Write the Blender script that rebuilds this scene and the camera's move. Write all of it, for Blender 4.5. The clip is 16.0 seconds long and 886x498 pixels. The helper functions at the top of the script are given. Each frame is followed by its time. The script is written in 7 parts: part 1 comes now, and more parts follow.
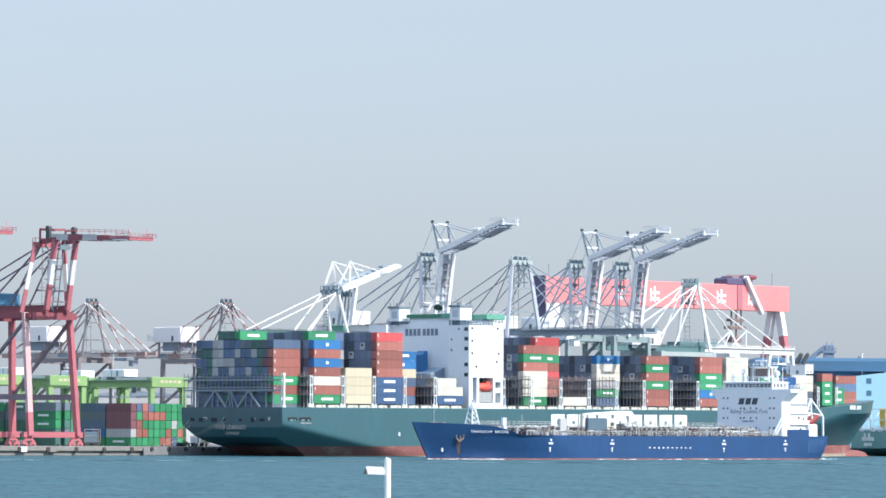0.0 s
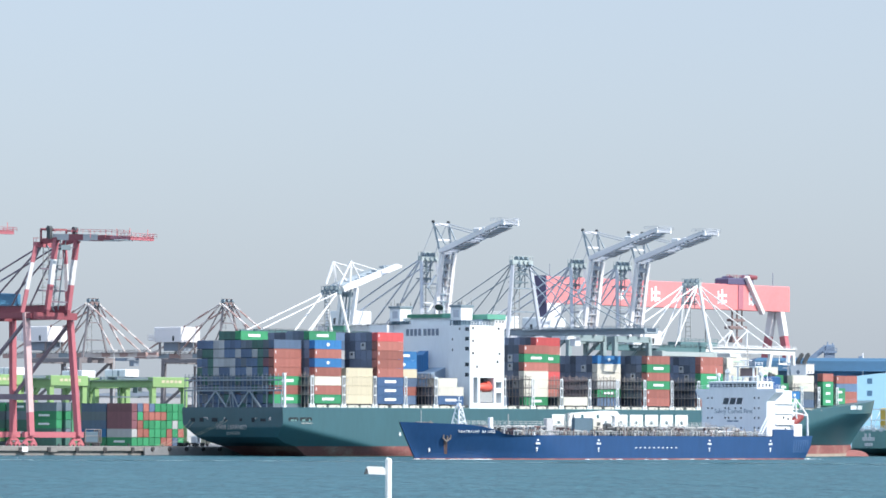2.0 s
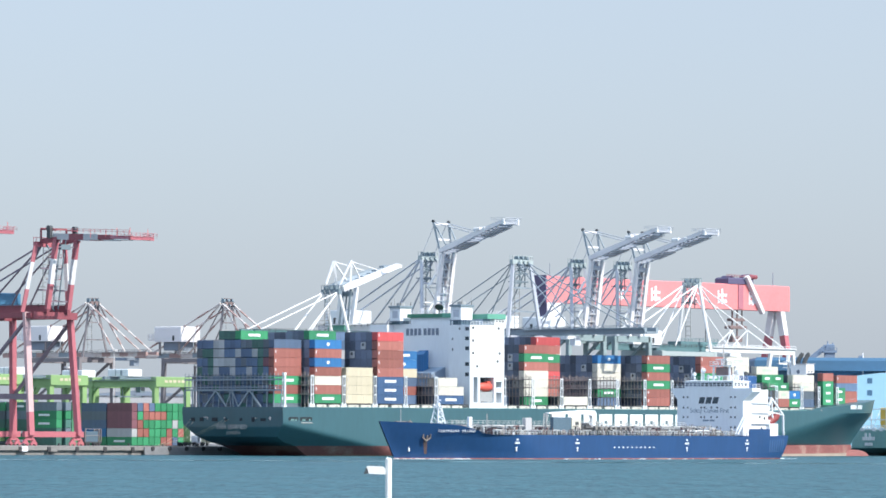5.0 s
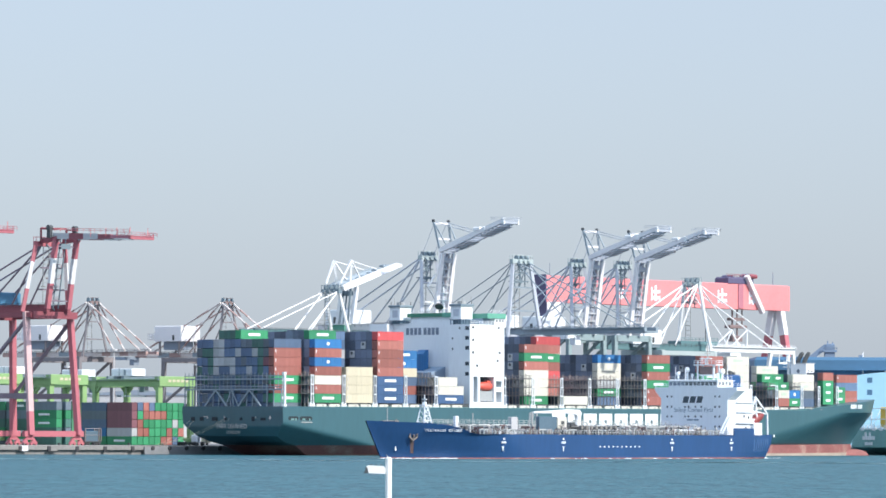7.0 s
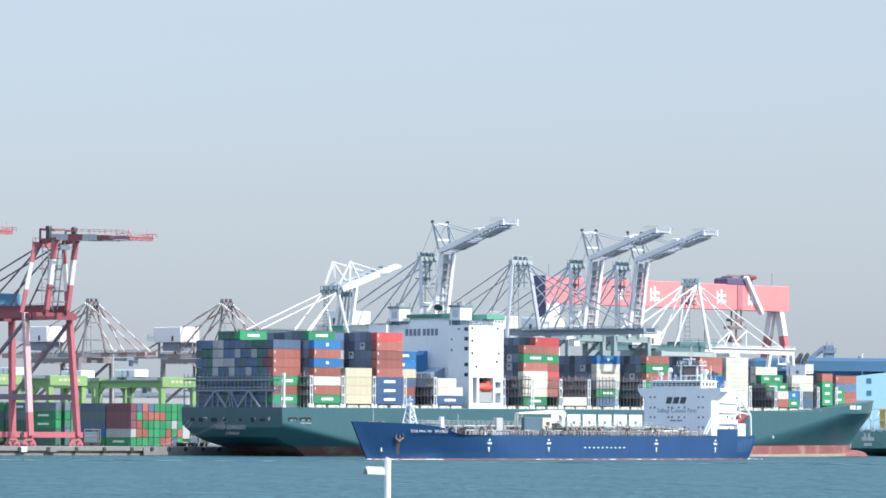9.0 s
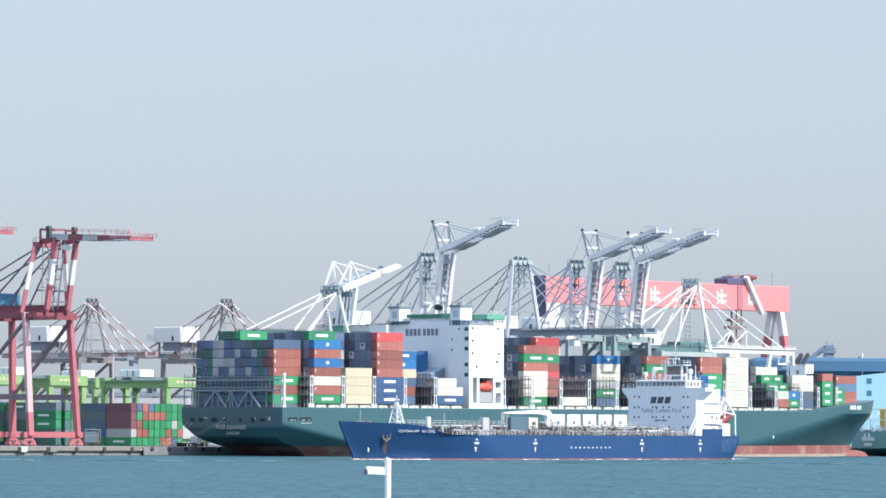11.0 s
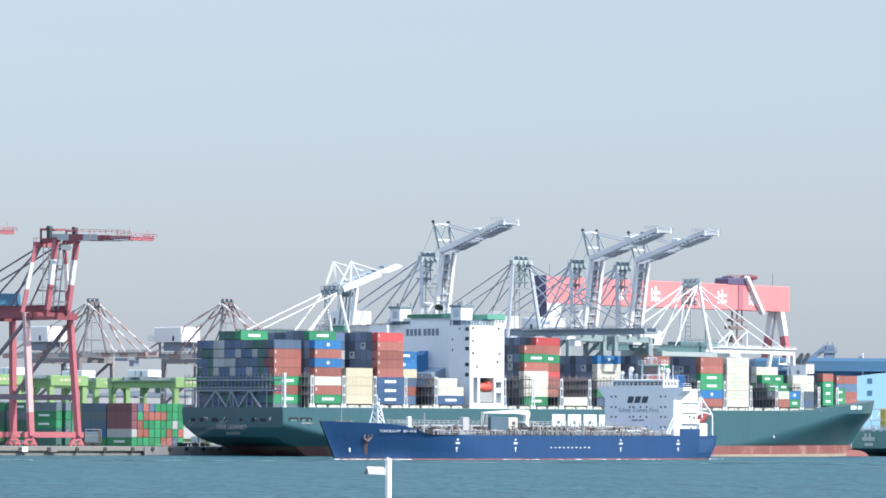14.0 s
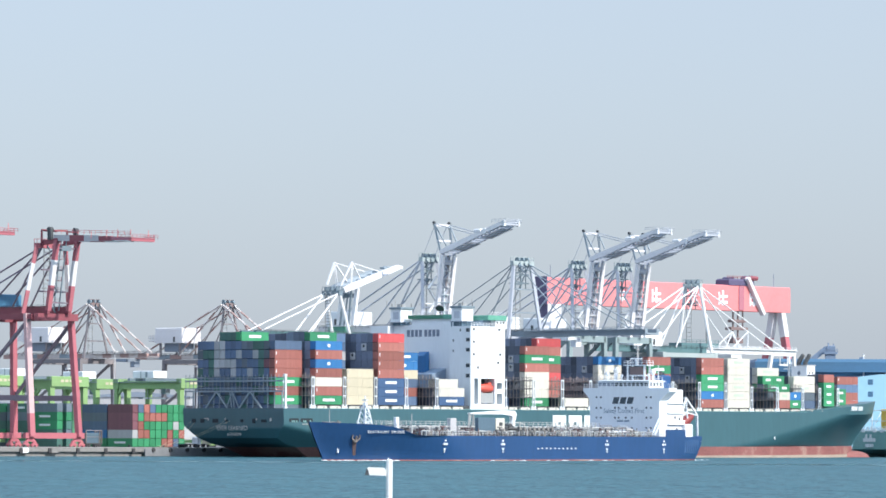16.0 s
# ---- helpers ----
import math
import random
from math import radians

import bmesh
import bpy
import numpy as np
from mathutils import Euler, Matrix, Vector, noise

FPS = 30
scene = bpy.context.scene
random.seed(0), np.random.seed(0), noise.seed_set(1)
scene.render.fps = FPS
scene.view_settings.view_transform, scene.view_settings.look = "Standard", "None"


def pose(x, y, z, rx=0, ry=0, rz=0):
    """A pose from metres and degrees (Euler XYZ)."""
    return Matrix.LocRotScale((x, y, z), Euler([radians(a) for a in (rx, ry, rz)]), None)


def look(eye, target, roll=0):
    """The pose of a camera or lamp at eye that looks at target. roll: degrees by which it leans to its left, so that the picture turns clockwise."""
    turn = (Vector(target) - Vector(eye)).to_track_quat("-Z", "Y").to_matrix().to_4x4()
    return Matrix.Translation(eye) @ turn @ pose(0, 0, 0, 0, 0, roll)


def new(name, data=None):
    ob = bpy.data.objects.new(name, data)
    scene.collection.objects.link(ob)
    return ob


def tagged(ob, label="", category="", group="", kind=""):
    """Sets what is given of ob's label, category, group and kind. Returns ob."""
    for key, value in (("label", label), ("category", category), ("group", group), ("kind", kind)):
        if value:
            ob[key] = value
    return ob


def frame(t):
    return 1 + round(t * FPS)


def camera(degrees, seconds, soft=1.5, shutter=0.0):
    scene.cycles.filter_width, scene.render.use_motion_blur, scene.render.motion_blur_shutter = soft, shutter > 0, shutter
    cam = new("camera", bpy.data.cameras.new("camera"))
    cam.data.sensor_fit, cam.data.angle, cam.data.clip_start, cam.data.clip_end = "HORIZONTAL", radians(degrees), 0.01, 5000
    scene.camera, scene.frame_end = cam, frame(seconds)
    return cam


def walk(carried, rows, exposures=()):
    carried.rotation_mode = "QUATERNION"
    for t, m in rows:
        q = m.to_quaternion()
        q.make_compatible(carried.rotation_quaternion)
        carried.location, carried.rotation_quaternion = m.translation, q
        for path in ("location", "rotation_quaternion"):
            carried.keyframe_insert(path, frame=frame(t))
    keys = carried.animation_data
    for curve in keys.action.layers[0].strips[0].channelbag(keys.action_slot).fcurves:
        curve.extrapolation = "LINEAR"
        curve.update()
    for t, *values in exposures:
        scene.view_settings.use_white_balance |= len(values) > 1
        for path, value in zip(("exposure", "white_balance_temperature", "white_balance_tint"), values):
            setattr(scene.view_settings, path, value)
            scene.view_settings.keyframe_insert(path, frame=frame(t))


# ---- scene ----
# ---------------------------------------------------------------- camera
EYE = (0.0, 0.0, 6.0)
PITCH, ROLL = 2.344, 0.3
cam = camera(11.052, 16.0, soft=1.65)
DEG = 0.00707


def aim(dx, dy):
    """Pose of the camera for a small shake: the picture shifts dx to the right, dy down."""
    return pose(*EYE, 0, 0, dx * DEG) @ pose(0, 0, 0, 90 + PITCH + dy * DEG, 0, 0) @ pose(0, 0, 0, 0, 0, ROLL)


SHAKE = [(0, 0, 0), (0.5, 0, 0), (1, 1.4, 0), (1.5, 0.8, -0.4), (2, 1.4, 0), (2.5, 1.4, 0), (3, 1.4, 0), (3.5, 1.5, 0),
         (4, 1.5, 0), (4.2, 1.5, -0.1), (6.3, 1.5, -1.5), (6.5, 1.5, -1.6), (7, 1.5, -1.6), (7.5, 1.5, -0.8), (8, 1.5, -1.6),
         (8.5, 0, -0.1), (9, 0.1, 0), (9.2, 0.1, 0), (11.3, 0.5, 0), (11.5, 0.6, 0), (12, 1.5, 0), (12.5, 2, 0),
         (13, 1.4, -0.5), (13.5, 1.5, -1.6), (14, 1.4, 0), (14.5, 2.6, -1), (15, 3, 0), (15.5, 5.5, -1.3), (16, 2.8, 1.7)]
walk(cam, [(t, aim(dx, dy)) for t, dx, dy in SHAKE])

# ---------------------------------------------------------------- light
SUN_EL, SUN_AZ = 38.0, 35.0      # azimuth of the sun: degrees right of straight behind is 90
world = bpy.data.worlds.new("harbour_sky")
scene.world = world
world.use_nodes = True
wn = world.node_tree.nodes
sky = wn.new("ShaderNodeTexSky")
sky.sky_type = "NISHITA"
sky.sun_disc = False
sky.sun_elevation = radians(SUN_EL)
sun_dir = Vector((math.cos(radians(SUN_EL)) * math.cos(radians(SUN_AZ)), -math.cos(radians(SUN_EL)) * math.sin(radians(SUN_AZ)), math.sin(radians(SUN_EL))))
sky.sun_rotation = math.atan2(sun_dir.x, sun_dir.y)
sky.air_density, sky.dust_density, sky.ozone_density = 1.0, 2.4, 1.6
wn["Background"].inputs["Strength"].default_value = 0.15
haze = wn.new("ShaderNodeMix")         # hazy maritime air: the sky's colour drawn towards pale blue
haze.data_type, haze.blend_type = "RGBA", "MULTIPLY"
haze.inputs["Factor"].default_value = 1.0
haze.inputs[7].default_value = (1.20, 1.30, 1.48, 1)
world.node_tree.links.new(sky.outputs[0], haze.inputs[6])
# thin sunlit haze over the whole sky, brighter and bluer overhead than at the horizon
way_up = wn.new("ShaderNodeTexCoord")
parts = wn.new("ShaderNodeSeparateXYZ")
rise = wn.new("ShaderNodeMapRange")
rise.inputs["From Min"].default_value, rise.inputs["From Max"].default_value = 0.12, 0.9
shell = wn.new("ShaderNodeMix")
shell.data_type = "RGBA"
shell.inputs[6].default_value, shell.inputs[7].default_value = (3.0, 3.36, 3.9, 1), (6.6, 8.3, 10.4, 1)
for a, b in ((way_up.outputs["Generated"], parts.inputs[0]), (parts.outputs[2], rise.inputs["Value"]), (rise.outputs[0], shell.inputs["Factor"])):
    world.node_tree.links.new(a, b)
veil = wn.new("ShaderNodeMix")
veil.data_type = "RGBA"
veil.inputs["Factor"].default_value = 0.72
world.node_tree.links.new(shell.outputs[2], veil.inputs[7])
world.node_tree.links.new(haze.outputs[2], veil.inputs[6])
world.node_tree.links.new(veil.outputs[2], wn["Background"].inputs["Color"])
sun = new("sun", bpy.data.lights.new("sun", "SUN"))
sun.data.energy, sun.data.angle, sun.data.color = 3.9, radians(0.5), (1.0, 0.94, 0.86)
sun.matrix_basis = look((0, 0, 300), Vector((0, 0, 300)) - sun_dir)
scene.view_settings.exposure = 0.3


# ---------------------------------------------------------------- materials
def paint(name, rgb, rough=0.5, vary=0.18, scale=0.5, metal=0.0, stain=None, stain_at=0.62, per_object=0.0, per_island=0.0, streak=False, gloss=0.5):
    """A painted or plain surface: two sizes of noise in colour, roughness and relief; optional stains or rust."""
    m = bpy.data.materials.new(name)
    m.use_nodes = True
    nt = m.node_tree
    n, l = nt.nodes, nt.links
    b = n["Principled BSDF"]
    tc = n.new("ShaderNodeTexCoord")
    mp = n.new("ShaderNodeMapping")
    mp.inputs["Scale"].default_value = (1, 1, 0.18) if streak else (1, 1, 1)
    l.new(tc.outputs["Object"], mp.inputs["Vector"])
    big, fine = n.new("ShaderNodeTexNoise"), n.new("ShaderNodeTexNoise")
    for t, s in ((big, scale * 0.25), (fine, scale * 3)):
        t.inputs["Scale"].default_value = s
        t.inputs["Detail"].default_value = 5
        l.new(mp.outputs[0], t.inputs["Vector"])
    add = n.new("ShaderNodeMath")
    add.operation = "ADD"
    l.new(big.outputs["Fac"], add.inputs[0])
    l.new(fine.outputs["Fac"], add.inputs[1])
    mr = n.new("ShaderNodeMapRange")
    mr.inputs["From Min"].default_value, mr.inputs["From Max"].default_value = 0.6, 1.4
    mr.inputs["To Min"].default_value, mr.inputs["To Max"].default_value = 1 - vary, 1 + vary
    l.new(add.outputs[0], mr.inputs["Value"])
    col = n.new("ShaderNodeMix")
    col.data_type, col.blend_type = "RGBA", "MULTIPLY"
    col.inputs["Factor"].default_value = 1
    col.inputs[6].default_value = (*rgb, 1)
    value = mr.outputs[0]
    for amount, source in ((per_object, "ShaderNodeObjectInfo"), (per_island, "ShaderNodeNewGeometry")):
        if amount:
            oi = n.new(source)
            m2 = n.new("ShaderNodeMapRange")
            m2.inputs["To Min"].default_value, m2.inputs["To Max"].default_value = 1 - amount, 1 + amount
            l.new(oi.outputs["Random" if source == "ShaderNodeObjectInfo" else "Random Per Island"], m2.inputs["Value"])
            mul = n.new("ShaderNodeMath")
            mul.operation = "MULTIPLY"
            l.new(value, mul.inputs[0])
            l.new(m2.outputs[0], mul.inputs[1])
            value = mul.outputs[0]
    l.new(value, col.inputs[7])
    out = col.outputs[2]
    if stain:
        st = n.new("ShaderNodeMapRange")
        st.inputs["From Min"].default_value, st.inputs["From Max"].default_value = stain_at, stain_at + 0.12
        l.new(big.outputs["Fac"], st.inputs["Value"])
        ml = n.new("ShaderNodeMath")
        ml.operation = "MULTIPLY"
        l.new(st.outputs[0], ml.inputs[0])
        l.new(fine.outputs["Fac"], ml.inputs[1])
        mx = n.new("ShaderNodeMix")
        mx.data_type = "RGBA"
        l.new(ml.outputs[0], mx.inputs["Factor"])
        l.new(out, mx.inputs[6])
        mx.inputs[7].default_value = (*stain, 1)
        out = mx.outputs[2]
    l.new(out, b.inputs["Base Color"])
    b.inputs["Roughness"].default_value = rough
    b.inputs["Specular IOR Level"].default_value = gloss
    b.inputs["Metallic"].default_value = metal
    bp = n.new("ShaderNodeBump")
    bp.inputs["Strength"].default_value, bp.inputs["Distance"].default_value = 0.3, 0.02
    l.new(fine.outputs["Fac"], bp.inputs["Height"])
    l.new(bp.outputs[0], b.inputs["Normal"])
    return m


RUST = (0.16, 0.07, 0.04)
M = dict(
    # window glass made paler, the haze over it put into the colour
    pane=paint("hazed_window_glass", (0.19, 0.235, 0.31), 0.1, 0.1, 0.8),
    hull_green=paint("hull_green", (0.036, 0.110, 0.135), 0.42, 0.12, 0.25, stain=(0.05, 0.11, 0.12), streak=True, gloss=0.8),
    scum=paint("pale_scum", (0.38, 0.32, 0.27), 0.8, 0.25, 0.6),
    hull_red=paint("hull_red", (0.26, 0.10, 0.095), 0.7, 0.25, 0.4, stain=(0.45, 0.36, 0.30), stain_at=0.55),
    hull_blue=paint("hull_blue", (0.016, 0.064, 0.18), 0.42, 0.12, 0.3, stain=(0.03, 0.07, 0.15), streak=True, gloss=0.55),
    rib_sheen=paint("rib_sheen", (0.055, 0.13, 0.27), 0.5, 0.15, 0.6),
    white=paint("white_paint", (0.76, 0.80, 0.835), 0.45, 0.06, 0.4, stain=(0.55, 0.45, 0.35), stain_at=0.68, streak=True),
    cream=paint("cream_paint", (0.72, 0.66, 0.48), 0.55, 0.08, 0.4, stain=RUST, stain_at=0.72, per_object=0.08),
    grey=paint("grey_paint", (0.34, 0.36, 0.37), 0.55, 0.12, 0.5, stain=RUST, stain_at=0.7),
    crane_white=paint("crane_white", (0.74, 0.73, 0.75), 0.5, 0.08, 0.5, stain=(0.5, 0.42, 0.34), stain_at=0.66),
    bright_white=paint("bright_white_paint", (0.74, 0.76, 0.78), 0.45, 0.05, 0.5),
    crane_blue=paint("crane_greyblue", (0.47, 0.51, 0.58), 0.5, 0.1, 0.5, stain=RUST, stain_at=0.7),
    crane_lilac=paint("crane_lilac_grey", (0.36, 0.40, 0.48), 0.5, 0.1, 0.5),
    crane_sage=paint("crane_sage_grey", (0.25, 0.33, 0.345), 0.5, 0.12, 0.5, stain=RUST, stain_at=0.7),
    crane_teal=paint("crane_pale_teal", (0.38, 0.45, 0.46), 0.5, 0.1, 0.5, stain=RUST, stain_at=0.7),
    crane_red=paint("crane_red", (0.45, 0.14, 0.17), 0.55, 0.12, 0.5, stain=(0.4, 0.16, 0.12), stain_at=0.62),
    crane_pink=paint("faded_pink_red", (0.72, 0.24, 0.25), 0.6, 0.08, 0.2, stain=(0.6, 0.3, 0.28)),
    crane_maroon=paint("crane_maroon", (0.26, 0.07, 0.09), 0.55, 0.15, 0.5, stain=(0.4, 0.16, 0.14), stain_at=0.6),
    crane_grey=paint("crane_grey", (0.46, 0.47, 0.49), 0.5, 0.1, 0.5, stain=RUST, stain_at=0.68),
    crane_slate=paint("crane_slate", (0.17, 0.23, 0.27), 0.55, 0.1, 0.5),
    crane_dusk=paint("dusky_red_paint", (0.44, 0.17, 0.22), 0.6, 0.08, 0.3),
    crane_sea=paint("crane_sea_green", (0.10, 0.20, 0.22), 0.55, 0.12, 0.5, stain=RUST, stain_at=0.68),
    hook_brown=paint("hook_brown", (0.20, 0.15, 0.15), 0.7, 0.15, 0.4),
    crane_bleached=paint("bleached_red_paint", (0.60, 0.40, 0.41), 0.6, 0.1, 0.4, stain=(0.5, 0.2, 0.18), stain_at=0.6),
    crane_purple=paint("crane_purple", (0.10, 0.09, 0.17), 0.6, 0.1, 0.3),
    # distance haze is mixed into these two colours
    hazed_slate=paint("hazed_slate", (0.22, 0.27, 0.34), 0.7, 0.08, 0.1),
    hazed_blue=paint("hazed_blue", (0.16, 0.23, 0.34), 0.7, 0.08, 0.1),
    # hull green lightened to put haze over the second ship's shaded stern
    hull_hazed=paint("hull_green_hazed", (0.20, 0.38, 0.37), 0.55, 0.15, 0.3),
    housing_dark=paint("housing_dark", (0.09, 0.15, 0.20), 0.6, 0.15, 0.5),
    crane_pale=paint("crane_rust_pink", (0.40, 0.27, 0.25), 0.6, 0.1, 0.4),
    far_rust=paint("far_rust_brown", (0.20, 0.19, 0.205), 0.7, 0.15, 0.3, stain=(0.5, 0.42, 0.38), stain_at=0.6),
    stay_pale=paint("pale_stay_paint", (0.62, 0.57, 0.55), 0.6, 0.12, 0.4, stain=(0.4, 0.27, 0.25), stain_at=0.58),
    stay_mauve=paint("mauve_grey_paint", (0.21, 0.175, 0.215), 0.6, 0.15, 0.5, stain=(0.38, 0.2, 0.2), stain_at=0.6),
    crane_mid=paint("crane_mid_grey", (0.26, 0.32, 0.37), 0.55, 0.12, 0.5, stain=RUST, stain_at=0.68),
    lash_brown=paint("lashing_brown_grey", (0.34, 0.315, 0.305), 0.65, 0.18, 0.8, stain=RUST, stain_at=0.62),
    lash_grey=paint("lashing_grey", (0.52, 0.50, 0.48), 0.6, 0.15, 0.8, stain=RUST, stain_at=0.64),
    casing=paint("casing_blue_grey", (0.24, 0.32, 0.42), 0.55, 0.12, 0.4),
    slick=paint("slick_sheen", (0.26, 0.42, 0.46), 0.5, 0.2, 0.3),
    dark=paint("dark_steel", (0.065, 0.073, 0.08), 0.6, 0.2, 0.8),
    deck_faded=paint("deck_green_faded", (0.12, 0.36, 0.27), 0.65, 0.12, 0.6),
    deck_green=paint("deck_green", (0.05, 0.20, 0.13), 0.65, 0.15, 0.6),
    orange=paint("lifeboat_orange", (0.62, 0.11, 0.08), 0.45, 0.08, 0.6),
    glass=paint("dark_glass", (0.07, 0.085, 0.10), 0.08, 0.1, 0.8),
    lime=paint("lime_green_paint", (0.25, 0.41, 0.18), 0.5, 0.12, 0.5, stain=RUST, stain_at=0.7),
    concrete=paint("quay_concrete", (0.235, 0.23, 0.225), 0.85, 0.2, 0.4, stain=(0.14, 0.13, 0.12), stain_at=0.55),
    quay_dark=paint("blue_grey_concrete", (0.21, 0.22, 0.235), 0.7, 0.2, 0.5),
    apron=paint("yard_asphalt", (0.16, 0.16, 0.16), 0.9, 0.2, 0.1),
    rubber=paint("black_rubber", (0.05, 0.05, 0.055), 0.8, 0.2, 1.0),
    shed_blue=paint("shed_light_blue", (0.30, 0.55, 0.72), 0.6, 0.06, 0.1),
    roof_blue=paint("roof_blue", (0.05, 0.14, 0.25), 0.6, 0.1, 0.1),
    house_blue=paint("machinery_house_blue", (0.06, 0.20, 0.34), 0.5, 0.12, 0.4, stain=RUST, stain_at=0.7),
    yellow=paint("yellow_paint", (0.75, 0.52, 0.10), 0.55, 0.12, 0.5, stain=RUST, stain_at=0.7),
    pole=paint("pole_white", (0.82, 0.82, 0.80), 0.4, 0.04, 6),
    c_green=paint("container_green", (0.045, 0.27, 0.13), 0.5, 0.14, 0.5, stain=RUST, stain_at=0.7, per_object=0.2, streak=True),
    c_brown=paint("container_brown", (0.34, 0.13, 0.11), 0.55, 0.16, 0.5, stain=(0.12, 0.05, 0.04), stain_at=0.66, per_object=0.25, streak=True),
    c_red=paint("container_red", (0.50, 0.085, 0.09), 0.5, 0.12, 0.5, stain=RUST, stain_at=0.7, per_object=0.15, streak=True),
    c_blue=paint("container_blue", (0.035, 0.17, 0.40), 0.5, 0.12, 0.5, stain=RUST, stain_at=0.72, per_object=0.15, streak=True),
    # navy lightened for haze on shaded ends; deepblue is its copy for sunlit sides
    c_navy=paint("container_navy_hazed", (0.085, 0.145, 0.25), 0.55, 0.14, 0.5, stain=RUST, stain_at=0.7, per_object=0.2, streak=True, gloss=0.9),
    c_deepblue=paint("container_navy_sunlit", (0.05, 0.105, 0.215), 0.5, 0.14, 0.5, stain=RUST, stain_at=0.72, per_object=0.12, streak=True),
    mark_pale=paint("faded_green_marking", (0.47, 0.58, 0.47), 0.6, 0.15, 0.6),
    c_grey=paint("container_grey", (0.42, 0.44, 0.46), 0.55, 0.12, 0.5, stain=RUST, stain_at=0.68, per_object=0.15, streak=True),
    c_white=paint("container_white", (0.61, 0.595, 0.53), 0.5, 0.08, 0.5, stain=(0.5, 0.36, 0.24), stain_at=0.68, per_object=0.05, streak=True),
    c_cream=paint("container_cream", (0.57, 0.52, 0.39), 0.55, 0.08, 0.5, stain=RUST, stain_at=0.72, per_object=0.08, streak=True),
    funnel_blue=paint("funnel_blue", (0.02, 0.08, 0.22), 0.45, 0.12, 0.4),
    ink=paint("dark_grey_paint", (0.06, 0.08, 0.10), 0.5, 0.1, 0.8),
    ink_pale=paint("slate_lettering", (0.20, 0.27, 0.34), 0.5, 0.1, 0.8),
    boat_red=paint("boat_red", (0.24, 0.045, 0.045), 0.5, 0.1, 0.8),
    pipe_pale=paint("pale_pipe_paint", (0.41, 0.43, 0.43), 0.5, 0.15, 0.8, stain=RUST, stain_at=0.64),
    pipe_tan=paint("tan_pipe_paint", (0.21, 0.20, 0.185), 0.55, 0.2, 0.8, stain=RUST, stain_at=0.62),
    anchor_tan=paint("anchor_rust", (0.20, 0.175, 0.165), 0.75, 0.25, 1.5, stain=RUST),
    port_shade=paint("shaded_opening", (0.018, 0.028, 0.036), 0.7, 0.1, 0.8),
    duct=paint("duct_brown_grey", (0.30, 0.28, 0.29), 0.6, 0.15, 0.6),
    c_dkgreen=paint("container_dark_green", (0.05, 0.15, 0.13), 0.55, 0.14, 0.5, stain=RUST, stain_at=0.7, per_object=0.2, streak=True, gloss=0.9),
    rust=paint("rust_brown", (0.15, 0.10, 0.10), 0.85, 0.3, 1.0, streak=True),
    foam=paint("foam_white", (0.75, 0.80, 0.82), 0.7, 0.1, 1.0),
    c_maroon=paint("container_maroon", (0.22, 0.10, 0.125), 0.55, 0.14, 0.5, stain=RUST, stain_at=0.7, per_object=0.2, streak=True),
    c_slate=paint("container_slate", (0.11, 0.15, 0.19), 0.55, 0.14, 0.5, stain=RUST, stain_at=0.7, per_object=0.25, streak=True, gloss=0.9),
    c_yard=paint("container_yard_mixed", (0.06, 0.19, 0.11), 0.6, 0.16, 0.5, per_island=0.4),
    c_mixed=paint("container_mixed", (0.12, 0.15, 0.21), 0.6, 0.16, 0.5, per_island=0.5),
)


